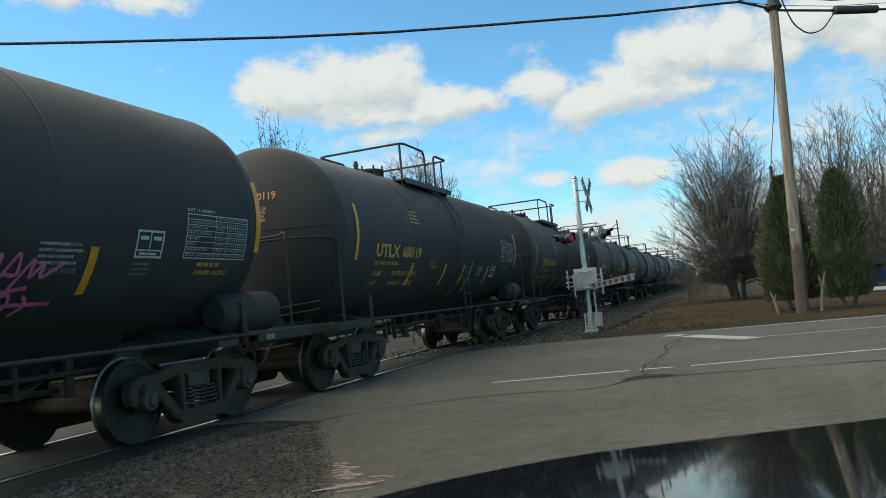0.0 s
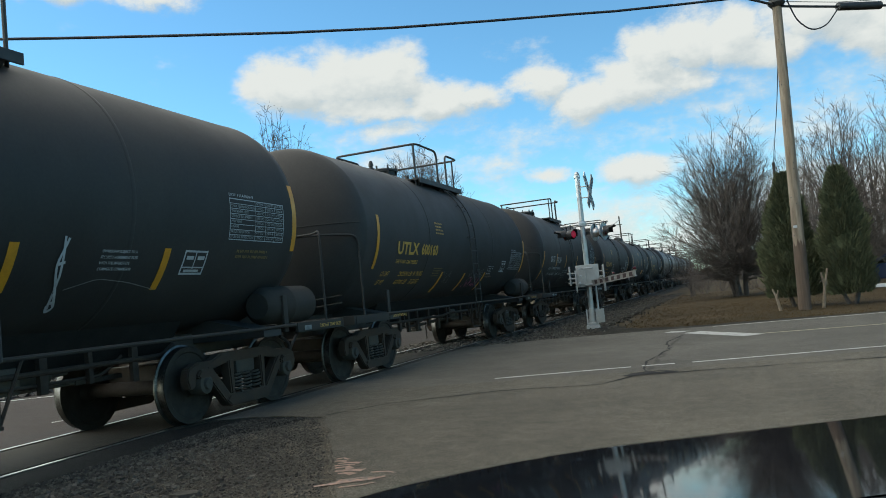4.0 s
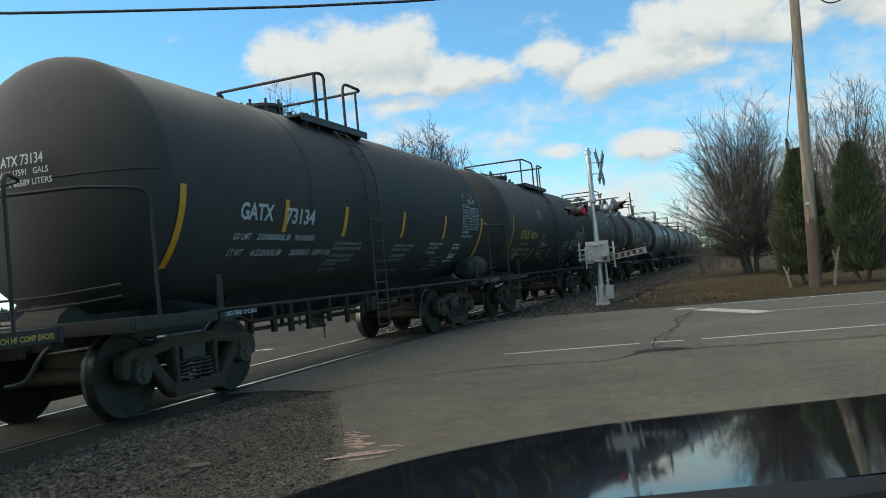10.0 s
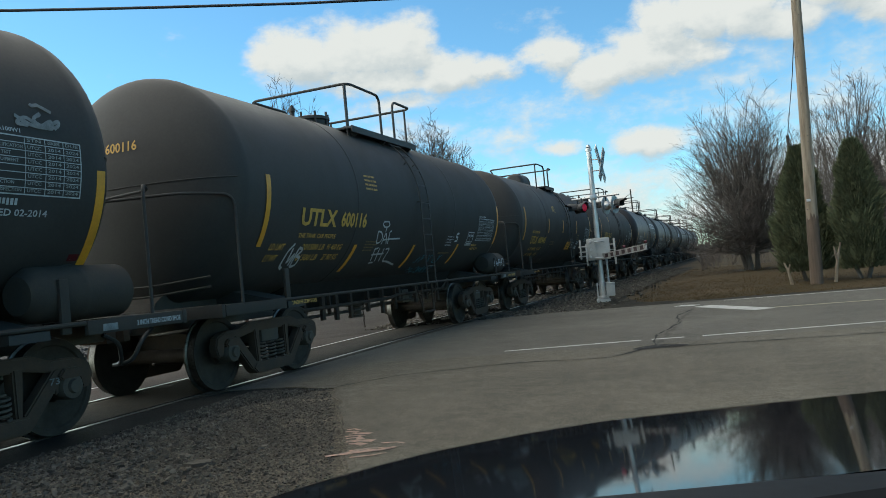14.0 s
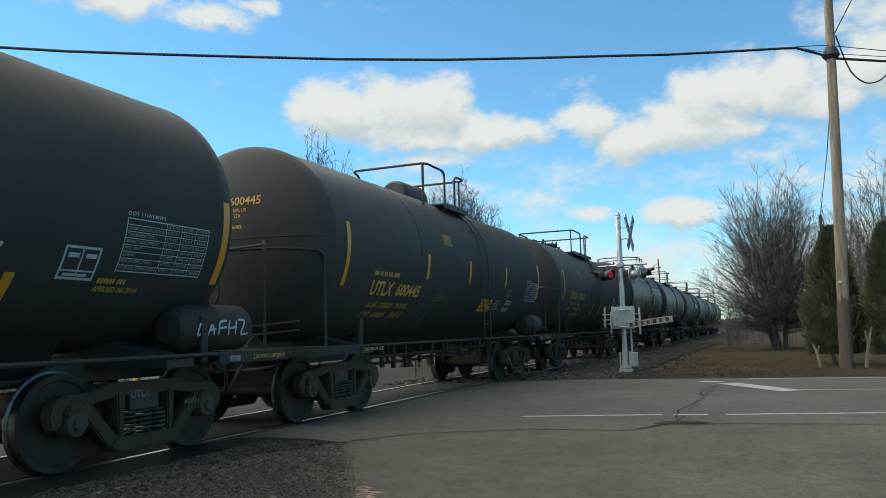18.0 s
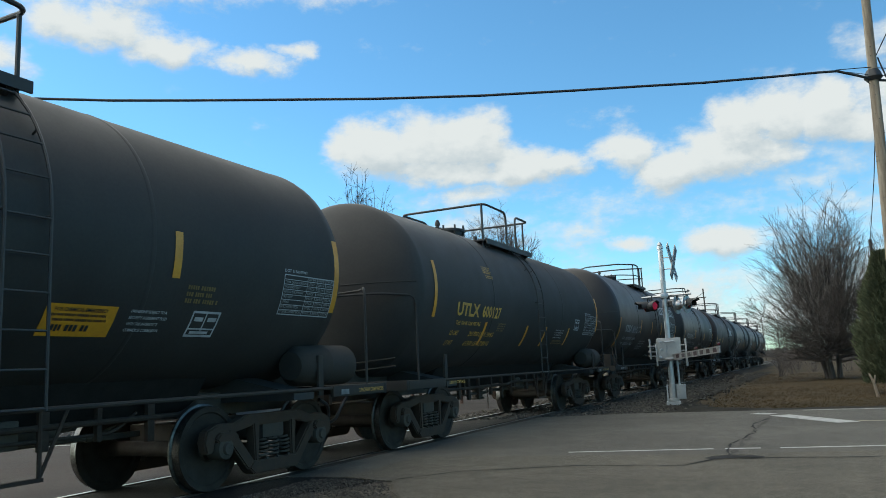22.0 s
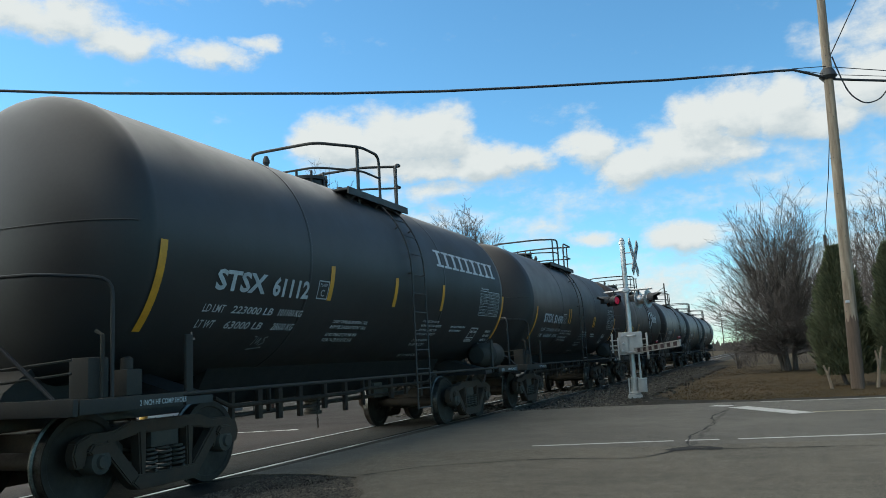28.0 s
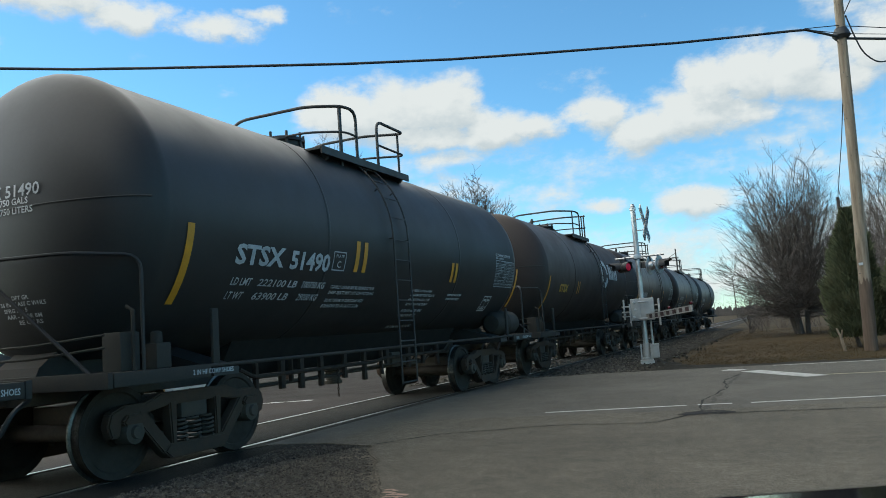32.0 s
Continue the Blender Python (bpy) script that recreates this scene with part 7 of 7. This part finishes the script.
# ---------------------------------------------------------------- dry grass, stones
def grass():
    rnd = random.Random(77)
    verts, faces = [], []
    for k in range(42000):
        y = 19.4 + 34 * rnd.random() ** 1.7
        lo = -2.9
        x = rnd.uniform(lo, 12.0) if rnd.random() < 0.8 else rnd.uniform(lo, 2)
        if y < 20.0 + 0.25 * noise.noise((x, 0, 0)) and x < 3 and rnd.random() < 0.8:
            continue
        h = rnd.uniform(0.015, 0.05)
        a = rnd.uniform(0, 6.28)
        w = Vector((math.cos(a), math.sin(a), 0)) * rnd.uniform(0.004, 0.01)
        p = Vector((x, y, -0.1))
        tip = p + Vector((rnd.uniform(-0.05, 0.05), rnd.uniform(-0.05, 0.05), h))
        i = len(verts)
        verts += [tuple(p - w), tuple(p + w), tuple(tip)]
        faces.append((i, i + 1, i + 2))
    me = bpy.data.meshes.new("dry_grass")
    me.from_pydata(verts, [], faces)
    me.materials.append(M["grass"])
    return tagged(new("dry_grass", me), "short dry brown grass beside the road", "grass", kind="stuff")


grass()
CHIP = [(-1, -1, -1), (1, -1, -1), (1, 1, -1), (-1, 1, -1), (-1, -1, 1), (1, -1, 1), (1, 1, 1), (-1, 1, 1)]
CHIPF = [(0, 3, 2, 1), (4, 5, 6, 7), (0, 1, 5, 4), (1, 2, 6, 5), (2, 3, 7, 6), (3, 0, 4, 7)]


def stones(name, count, place, size, label, seed, material="stone"):
    rnd = random.Random(seed)
    verts, faces = [], []
    for k in range(count):
        p = place(rnd)
        if p is None:
            continue
        s = size * rnd.uniform(0.45, 1.25)
        sc = Vector((rnd.uniform(0.7, 1.3), rnd.uniform(0.7, 1.3), rnd.uniform(0.5, 0.9))) * s
        rot = Euler((rnd.uniform(0, 6), rnd.uniform(0, 6), rnd.uniform(0, 6))).to_matrix()
        i = len(verts)
        for v in CHIP:
            q = rot @ Vector((v[0] * sc.x * rnd.uniform(0.55, 1.0), v[1] * sc.y * rnd.uniform(0.55, 1.0), v[2] * sc.z * rnd.uniform(0.6, 1.0)))
            verts.append((p[0] + q.x, p[1] + q.y, p[2] + q.z))
        faces += [tuple(a + i for a in f) for f in CHIPF]
    me = bpy.data.meshes.new(name)
    me.from_pydata(verts, [], faces)
    me.materials.append(M[material])
    return tagged(new(name, me), label, "stones", kind="stuff")


def near_ballast(r):
    y = 1.5 + 5.0 * r.random()
    x = r.uniform(-5.7, -2.6)
    edge = -5.05 + (6.1 - y) * 0.72
    if x > edge + r.gauss(0, 0.45) or x < -5.2 + r.gauss(0, 0.14):
        return None
    return (x, y, -0.012 + r.uniform(-0.012, 0.008))


stones("ballast_stones", 15000, near_ballast, 0.021, "loose grey ballast stones beside the track", 91)


def loose_grit(r):
    """A spot on the broken ground between the track and the pavement's edge."""
    x, y = r.uniform(-5.5, -2.2), r.uniform(2.2, 7.75)
    for (xa, ya), (xb, yb) in zip(EDGE, EDGE[1:]):
        if yb <= y <= ya and x < xa + (xb - xa) * (ya - y) / (ya - yb) - 0.03 - abs(r.gauss(0, 0.05)):
            return (x, y, -0.0055)
    return None


stones("grit", 26000, loose_grit, 0.0095, "fine grit scattered over broken asphalt", 92)
stones("verge_stones", 7000, lambda r: (-5.7 + 1.9 * r.random() + 1.0 * r.random() ** 3, 18.0 + 40 * r.random() ** 2, -0.07), 0.035, "grey gravel beside the far track", 93)
stones("bed_stones", 3500, lambda r: (TX + r.uniform(-1.9, 1.9), 17.2 + 30 * r.random() ** 1.5, -0.055), 0.04, "grey ballast stones between the far rails", 94)
stones("bank_rubble", 2600, lambda r: (-14.6 - 9 * r.random(), 12.2 + 7 * r.random(), -0.04), 0.1, "pale broken rubble heaped on dusty ground", 95, "rubble")
bm = bmesh.new()
prism(bm, [(-3.76, 4.38), (-3.66, 4.36), (-3.56, 4.43), (-3.6, 4.5), (-3.72, 4.49)], -0.012, 0.02, 'z')
tagged(part("stone_slab", bm, "stone", smooth=False), "flat broken piece of grey concrete on the ground", "stone slab")


# ---------------------------------------------------------------- beyond the track and far off
def far_woods(name, x0, x1, y, h, seed, label):
    """A far belt of bare woods with an uneven top, in several thin layers of stems."""
    rnd = random.Random(seed)
    verts, faces = [], []
    for k in range(1700):
        x = rnd.uniform(x0, x1)
        yy = y + rnd.uniform(-8, 8)
        hh = h * (0.6 + 0.4 * noise.noise((x * 0.03, seed, 0))) * rnd.uniform(0.6, 1.05)
        w = rnd.uniform(0.3, 1.2)
        i = len(verts)
        verts += [(x - w, yy, -0.5), (x + w, yy, -0.5), (x + w * 0.8, yy, hh * 0.7), (x + w * 0.1, yy, hh), (x - w * 0.7, yy, hh * 0.75)]
        faces.append((i, i + 1, i + 2, i + 3, i + 4))
    me = bpy.data.meshes.new(name)
    me.from_pydata(verts, [], faces)
    me.materials.append(M["far_wood"])
    return tagged(new(name, me), label, "woods", kind="stuff")


far_woods("far_woods", -260, 260, 330, 7.5, 3, "belt of hazy bare woods on the horizon")
far_woods("far_woods_side", 25, 330, 230, 9.0, 5, "belt of hazy bare woods beyond the track").matrix_basis = pose(0, 0, 0, 0, 0, 90)
far_woods("far_woods_near", 2, 60, 120, 6.0, 4, "belt of bare woods beyond the grass")


def far_pole(x, y, h, label="distant utility pole with a cross arm"):
    bm = bmesh.new()
    tube(bm, [(0, 0, -0.2), (-0.15, 0, h)], 0.14, 8, 0.08)
    box(bm, -1.2, 0.15, -0.05, 0.05, h - 1.15, h - 1.05)
    tube(bm, [(-1.1, 0, h - 1.1), (-0.14, 0, h - 0.5)], 0.03, 6)
    tagged(part("far_utility_pole", bm, "bark", m=pose(x, y, 0)), label, "utility pole")


far_pole(-11.8, 100, 9.6)
far_pole(-10.5, 190, 9.4)
far_pole(-9.5, 240, 8.8)
far_pole(-7.5, 240, 8.0)


def parked_car(x, y, turn, paint, label):
    root = empty("parked_car", pose(x, y, -0.1, 0, 0, turn))
    bm = bmesh.new()
    body = [(-2.2, 0.3), (-2.25, 0.62), (-2.1, 0.85), (-1.2, 0.93), (-0.6, 1.38), (0.7, 1.42), (1.5, 1.0), (2.15, 0.92), (2.22, 0.5), (2.15, 0.3)]
    prism(bm, body, -0.85, 0.85, 'y')
    bmesh.ops.bevel(bm, geom=list(bm.edges), offset=0.06, segments=2, affect='EDGES')
    part("body", bm, paint, root)
    bm = bmesh.new()
    prism(bm, [(-0.95, 0.95), (-0.52, 1.32), (0.62, 1.35), (1.25, 0.98)], -0.865, 0.865, 'y')
    part("window_band", bm, "glass", root, smooth=False)
    for wx in (-1.4, 1.4):
        for wy in (-0.8, 0.8):
            bm = bmesh.new()
            lathe(bm, [(0.0, -0.11), (0.2, -0.11), (0.31, -0.1), (0.33, 0.0), (0.31, 0.1), (0.2, 0.11), (0.0, 0.11)], 'y', 20)
            part("wheel", bm, "black", root, m=pose(wx, wy, 0.33))
    return tagged(root, label, "car")


parked_car(7.6, 39.5, 170, "car_blue", "dark blue car parked beyond the cedars")
bm = bmesh.new()
box(bm, 4.5, 12, 36.6, 37.0, -0.1, 0.05, 0.05)
tagged(part("snow_bank", bm, "snow"), "low strip of old snow beside the parked car", "snow")


def storage_box(x, y, w, h, material, label, turn):
    """A ribbed metal box with a door, standing on two skids."""
    root = empty("storage_box", pose(x, y, -0.05, 0, 0, turn))
    bm = bmesh.new()
    box(bm, -w / 2, w / 2, -0.8, 0.8, 0.12, 0.12 + h, 0.03)
    part("body", bm, material, root)
    for k in range(7):
        bm = bmesh.new()
        xx = -w / 2 + w * (k + 0.5) / 7
        box(bm, xx - 0.02, xx + 0.02, -0.83, -0.8, 0.16, 0.08 + h)
        part("rib", bm, material, root)
    for xx in (-w / 3, w / 3):
        bm = bmesh.new()
        box(bm, xx - 0.06, xx + 0.06, -0.8, 0.8, 0.0, 0.12)
        part("skid", bm, "rust", root)
    return tagged(root, label, "storage box")


storage_box(-16.9, 18.4, 1.4, 1.3, "white_metal", "white metal storage box beyond the track", 42)
storage_box(-16.6, 20.1, 1.7, 1.2, "shed_grey", "grey ribbed metal storage box beyond the track", 41)


def rail_fence(x0, y0, x1, y1, n):
    root = empty("rail_fence", pose(0, 0, -0.05))
    for i in range(n + 1):
        k = i / n
        bm = bmesh.new()
        tube(bm, [(x0 + (x1 - x0) * k, y0 + (y1 - y0) * k, 0), (x0 + (x1 - x0) * k, y0 + (y1 - y0) * k, 1.05)], 0.06, 8)
        part("post", bm, "rust", root)
    for z in (0.55, 0.98):
        bm = bmesh.new()
        tube(bm, [(x0, y0, z), (x1, y1, z)], 0.035, 8)
        part("rail", bm, "rust", root)
    return tagged(root, "rust-brown pipe fence beyond the track", "fence")


rail_fence(-21.0, 17.0, -10.4, 27.0, 8)
bm = bmesh.new()
lathe(bm, [(0.0, -0.9), (0.4, -0.85), (0.5, -0.6), (0.5, 0.6), (0.4, 0.85), (0.0, 0.9)], 'x', 20, at=(-19.0, 13.6, 0.5))
tagged(part("green_tank", bm, "green"), "faded green fuel tank lying on the ground", "tank")
bm = bmesh.new()
tube(bm, [(-12.9, 13.3, -0.06), (-12.9, 13.3, 1.05)], 0.085, 12)
tagged(part("bollard", bm, "yellow_paint"), "yellow steel bollard beyond the track", "bollard")


# ---------------------------------------------------------------- the car's bonnet below the camera
def bonnet():
    """The near car's front: a glossy convex bonnet, its side wing, nose and the cowl behind it."""
    root = empty("car_front", pose(0, 0, 0, 0, 0, 20))
    nu, nr = 34, 50

    def front(r):
        return 1.374 - 0.17 * max(0.0, r - 0.242) - 0.98 * max(0.0, 0.242 - r) ** 1.5

    def height(u, r):
        z = 0.90 + 0.100 * (1.35 - u) + 0.015 * (0.3025 - (u - 0.8) ** 2) + 0.03 * (r - 0.4)
        z -= 0.22 * max(0.0, -(r + 0.02)) ** 2 + 0.03 * max(0.0, r - 0.9) ** 2
        return z
    bm = bmesh.new()
    rows = []
    for i in range(nu + 1):
        row = []
        for j in range(nr + 1):
            r = -0.62 + 1.9 * j / nr
            f = front(r)
            t = i / nu
            u = 0.66 + (f - 0.66) * t
            z = height(u, r)
            e = max(0.0, t - 0.9) / 0.1
            z -= 0.05 * e ** 2.2
            row.append(bm.verts.new((r, u, z)))
        row2 = row
        rows.append(row2)
    last = [bm.verts.new((v.co.x, v.co.y + 0.02, v.co.z - 0.25)) for v in rows[-1]]
    rows.append(last)
    for a, b in zip(rows, rows[1:]):
        for j in range(nr):
            bm.faces.new((a[j], a[j + 1], b[j + 1], b[j]))
    part("bonnet", bm, "hood", root, "glossy black bonnet")
    bm = bmesh.new()
    box(bm, -0.62, 1.28, 0.30, 0.665, 0.80, 0.972, 0.012)
    part("cowl", bm, "plastic", root, "matt black cowl")
    bm = bmesh.new()
    tube(bm, bent([(0.05, 0.50, 0.985), (0.55, 0.56, 0.99), (1.2, 0.54, 0.99)], 0.1), 0.012, 8)
    part("wiper", bm, "plastic", root)
    bm = bmesh.new()
    box(bm, -0.6, 1.26, 0.5, 1.1, 0.25, 0.80, 0.05)
    part("engine_bay", bm, "plastic", root)
    for x in (-0.45, 1.15):
        bm = bmesh.new()
        lathe(bm, [(0.0, x - 0.1), (0.2, x - 0.1), (0.31, x - 0.09), (0.33, x), (0.31, x + 0.09), (0.0, x + 0.1)], 'x', 24, at=(0, 0.75, 0.33))
        part("wheel", bm, "black", root)
    return tagged(root, "front of a glossy black car with its bonnet", "car")


bonnet()


# ---------------------------------------------------------------- clouds and painted haze: a far sky backdrop
CLOUDS = [  # azimuth, height, half width, half height, density
    (29.8, 16.3, 3.4, 2.07, 1.00), (26.2, 16.5, 4.1, 2.35, 1.00), (22.8, 16.5, 3.4, 2.21, 1.00), (19.0, 14.9, 3.7, 1.66, 1.00), (16.0, 14.6, 2.7, 1.10, 0.95), (25.0, 14.6, 7.3, 1.24, 0.80), (23.0, 12.6, 6.1, 1.10, 0.44), (18.5, 12.2, 3.7, 0.83, 0.32),
    (11.4, 14.9, 1.8, 1.66, 0.80), (8.2, 13.8, 2.7, 1.79, 1.00), (5.4, 14.3, 3.2, 2.07, 1.00), (3.3, 15.8, 2.2, 1.79, 1.00), (0.6, 16.0, 2.3, 1.79, 1.00), (1.2, 13.8, 4.1, 1.52, 0.80), (-2.6, 16.0, 2.7, 1.93, 1.00), (-4.8, 15.0, 3.0, 1.38, 0.90), (-8.0, 16.6, 3.9, 2.35, 1.00), (-11.5, 15.0, 3.7, 2.48, 1.00), (-5.0, 19.6, 2.7, 1.52, 0.44), (-9.5, 20.0, 3.2, 1.93, 0.60), (12.8, 17.7, 1.5, 0.69, 0.22),
    (11.4, 8.7, 2.7, 0.83, 0.75), (4.4, 8.1, 3.0, 1.24, 0.85), (2.6, 9.9, 1.7, 0.55, 0.40), (23.0, 10.2, 6.1, 1.66, 0.44), (16.0, 9.2, 4.9, 1.38, 0.40), (-3.0, 11.5, 7.3, 0.69, 0.32),
    (50.5, 24.3, 4.9, 1.52, 0.88), (45.5, 23.3, 3.2, 1.24, 0.85), (39.8, 22.6, 3.2, 1.03, 0.80), (36.0, 23.5, 1.7, 0.69, 0.60), (45.0, 27.0, 6.7, 1.24, 0.60), (34.0, 27.2, 6.1, 1.10, 0.40), (56.0, 21.0, 3.0, 1.38, 0.70), (-16.0, 14.0, 6.1, 4.14, 0.90),
    # broad faint patches that paint pale haze into the low sky
    (-6.0, 10.0, 16.0, 6.50, 0.36), (12.0, 10.5, 12.0, 5.0, 0.24),
    (18.0, 3.0, 30.0, 4.00, 0.66), (-10.0, 3.5, 20.0, 3.60, 0.66)]


def sky_backdrop():
    dist = 2600.0
    bm = bmesh.new()
    uv = bm.loops.layers.uv.new("angles")
    azs, els = list(range(-45, 76, 3)), list(range(0, 46, 3))
    vs = {(a, e): bm.verts.new((-math.sin(radians(a)) * math.cos(radians(e)) * dist, math.cos(radians(a)) * math.cos(radians(e)) * dist, EYE[2] + math.sin(radians(e)) * dist)) for a in azs for e in els}
    for a0, a1 in zip(azs, azs[1:]):
        for e0, e1 in zip(els, els[1:]):
            keys = [(a0, e0), (a0, e1), (a1, e1), (a1, e0)]
            f = bm.faces.new([vs[k] for k in keys])
            for lp, k in zip(f.loops, keys):
                lp[uv].uv = (k[0] / 100, k[1] / 100)
    m = bpy.data.materials.new("clouds_and_haze")
    m.use_nodes = True
    t = m.node_tree
    t.nodes.remove(t.nodes["Principled BSDF"])
    out = t.nodes["Material Output"]

    def node(kind, **kw):
        n = t.nodes.new(kind)
        for k, v in kw.items():
            if k == "op":
                n.operation = v
        return n

    def link(a, b):
        t.links.new(a, b)
    um = node("ShaderNodeUVMap")
    um.uv_map = "angles"

    def fbm(scale, detail, rough, sy=1.7, src=None):
        mp = node("ShaderNodeMapping")
        mp.inputs["Scale"].default_value = (1, sy, 1)
        link(src or um.outputs[0], mp.inputs[0])
        n = node("ShaderNodeTexNoise")
        n.inputs["Scale"].default_value, n.inputs["Detail"].default_value, n.inputs["Roughness"].default_value = scale, detail, rough
        link(mp.outputs[0], n.inputs["Vector"])
        return n
    nw = fbm(16, 6, 0.6, 1.3)
    ctr = node("ShaderNodeVectorMath", op='SUBTRACT')
    link(nw.outputs["Color"], ctr.inputs[0])
    ctr.inputs[1].default_value = (0.5, 0.5, 0.5)
    wrp = node("ShaderNodeVectorMath", op='MULTIPLY_ADD')
    link(ctr.outputs[0], wrp.inputs[0])
    wrp.inputs[1].default_value = (0.07, 0.035, 0)
    link(um.outputs[0], wrp.inputs[2])

    def density(up):
        """How thick the cloud is, a little higher up by the given step."""
        def shifted(src):
            n = node("ShaderNodeVectorMath", op='ADD')
            link(src, n.inputs[0])
            n.inputs[1].default_value = (0.004 if up else 0, up, 0)
            return n.outputs[0]
        base, warped = shifted(um.outputs[0]), shifted(wrp.outputs[0])
        total = None
        for az, el, w, h, dens in CLOUDS:
            sub = node("ShaderNodeVectorMath", op='SUBTRACT')
            link(warped, sub.inputs[0])
            sub.inputs[1].default_value = (az / 100, el / 100, 0)
            mul = node("ShaderNodeVectorMath", op='MULTIPLY')
            link(sub.outputs[0], mul.inputs[0])
            mul.inputs[1].default_value = (100 / w, 100 / h, 0)
            ln = node("ShaderNodeVectorMath", op='LENGTH')
            link(mul.outputs[0], ln.inputs[0])
            mr = node("ShaderNodeMapRange")
            mr.interpolation_type = 'SMOOTHSTEP'
            mr.inputs[1].default_value, mr.inputs[2].default_value = 1.7, 0.0
            mr.inputs[3].default_value, mr.inputs[4].default_value = 0.0, dens
            link(ln.outputs["Value"], mr.inputs[0])
            if total is None:
                total = mr.outputs[0]
            else:
                mx = node("ShaderNodeMath", op='MAXIMUM')
                link(total, mx.inputs[0])
                link(mr.outputs[0], mx.inputs[1])
                total = mx.outputs[0]
        for n, k in ((fbm(24, 9, 0.62, 1.7, base), 1.15), (fbm(70, 8, 0.65, 1.7, base), 0.35)):
            add = node("ShaderNodeMath", op='MULTIPLY_ADD')
            link(n.outputs[0], add.inputs[0])
            add.inputs[1].default_value = k
            link(total, add.inputs[2])
            total = add.outputs[0]
        return total
    here, above = density(0.0), density(0.011)
    alpha = node("ShaderNodeMapRange")
    alpha.interpolation_type = 'SMOOTHSTEP'
    alpha.inputs[1].default_value, alpha.inputs[2].default_value = 0.86, 1.44
    link(here, alpha.inputs[0])
    # bright tops and grey undersides are painted from the density step
    lit = node("ShaderNodeMath", op='SUBTRACT')
    link(here, lit.inputs[0])
    link(above, lit.inputs[1])
    shade = node("ShaderNodeMapRange")
    shade.interpolation_type = 'SMOOTHSTEP'
    shade.inputs[1].default_value, shade.inputs[2].default_value = -0.55, 0.3
    link(lit.outputs[0], shade.inputs[0])
    colr = node("ShaderNodeValToRGB")
    colr.color_ramp.elements[0].color = (0.66, 0.70, 0.75, 1)
    colr.color_ramp.elements[1].color = (0.95, 0.925, 0.925, 1)
    link(shade.outputs[0], colr.inputs[0])
    em = node("ShaderNodeEmission")
    em.inputs[1].default_value = CLOUD_GLOW
    link(colr.outputs[0], em.inputs[0])
    tr = node("ShaderNodeBsdfTransparent")
    mixs = node("ShaderNodeMixShader")
    link(alpha.outputs[0], mixs.inputs[0])
    link(tr.outputs[0], mixs.inputs[1])
    link(em.outputs[0], mixs.inputs[2])
    link(mixs.outputs[0], out.inputs[0])
    M["clouds"] = m
    return tagged(part("backdrop", bm, "clouds"), "white fair-weather clouds and painted pale haze in a blue sky", "sky", kind="structure")


CLOUD_GLOW = 0.57
sky_backdrop()


# ---------------------------------------------------------------- ties under the far track
def ties():
    bm = bmesh.new()
    box(bm, -1.3, 1.3, -0.115, 0.115, -0.22, -0.045, 0.012)
    me = None
    for i in range(150):
        y = 17.6 + i * 0.55
        if me is None:
            first = tagged(part("tie", bm, "tie", smooth=False, m=pose(TX, y, 0)), "weathered timber tie under the rails", "tie", "ties of the track")
            me = first.data
        else:
            ob = new("tie", me)
            ob.matrix_basis = pose(TX, y, 0)
            tagged(ob, "weathered timber tie under the rails", "tie", "ties of the track")


ties()


# ---------------------------------------------------------------- what moves
# how far the train has gone, in metres, by the second
GONE = [(0, -0.00), (0.5, 1.54), (1, 3.12), (1.5, 4.68), (2, 6.20), (2.5, 7.69), (3, 9.14), (3.5, 10.61), (4, 12.09), (4.5, 13.60), (5, 15.12), (5.5, 16.64), (6, 18.18), (6.5, 19.71), (7, 21.21), (7.5, 22.69), (8, 24.19), (8.5, 25.73), (9, 27.23), (9.5, 28.72), (10, 30.21), (10.5, 31.70), (11, 33.16), (11.5, 34.59), (12, 36.02), (12.5, 37.47), (13, 38.92), (13.5, 40.34), (14, 41.77), (14.5, 43.18), (15, 44.60), (15.5, 46.04), (16, 47.49), (16.5, 48.94), (17, 50.36), (17.5, 51.78), (18, 53.19), (18.5, 54.61), (19, 56.04), (19.5, 57.47), (20, 58.90), (20.5, 60.34), (21, 61.76), (21.5, 63.21), (22, 64.68), (22.5, 66.15), (23, 67.64), (23.5, 69.17), (24, 70.68), (24.5, 72.20), (25, 73.69), (25.5, 75.22), (26, 76.75), (26.5, 78.30), (27, 79.86), (27.5, 81.43), (28, 83.01), (28.5, 84.57), (29, 86.15), (29.5, 87.72), (30, 89.31), (30.5, 90.92), (31, 92.56), (31.5, 94.23), (32, 95.93)]


def gone(t):
    ts, ds = [g[0] for g in GONE], [g[1] for g in GONE]
    return float(np.interp(t, ts, ds))


def motions():
    for (_, y), car in zip(CARS, train):
        walk(car, [(t, pose(TX, y - d, 0)) for t, d in GONE])
        for truck in [o for o in car.children if o.name.startswith("truck")]:
            for ws in [o for o in truck.children if o.name.startswith("wheelset")]:
                rows = []
                for k in range(241):
                    t = min(32.0, k * 4 / 30)
                    rows.append((t, pose(0, ws["axle_at"], WHEEL_R, math.degrees(gone(t) / WHEEL_R), 0, 0)))
                walk(ws, rows)


motions()
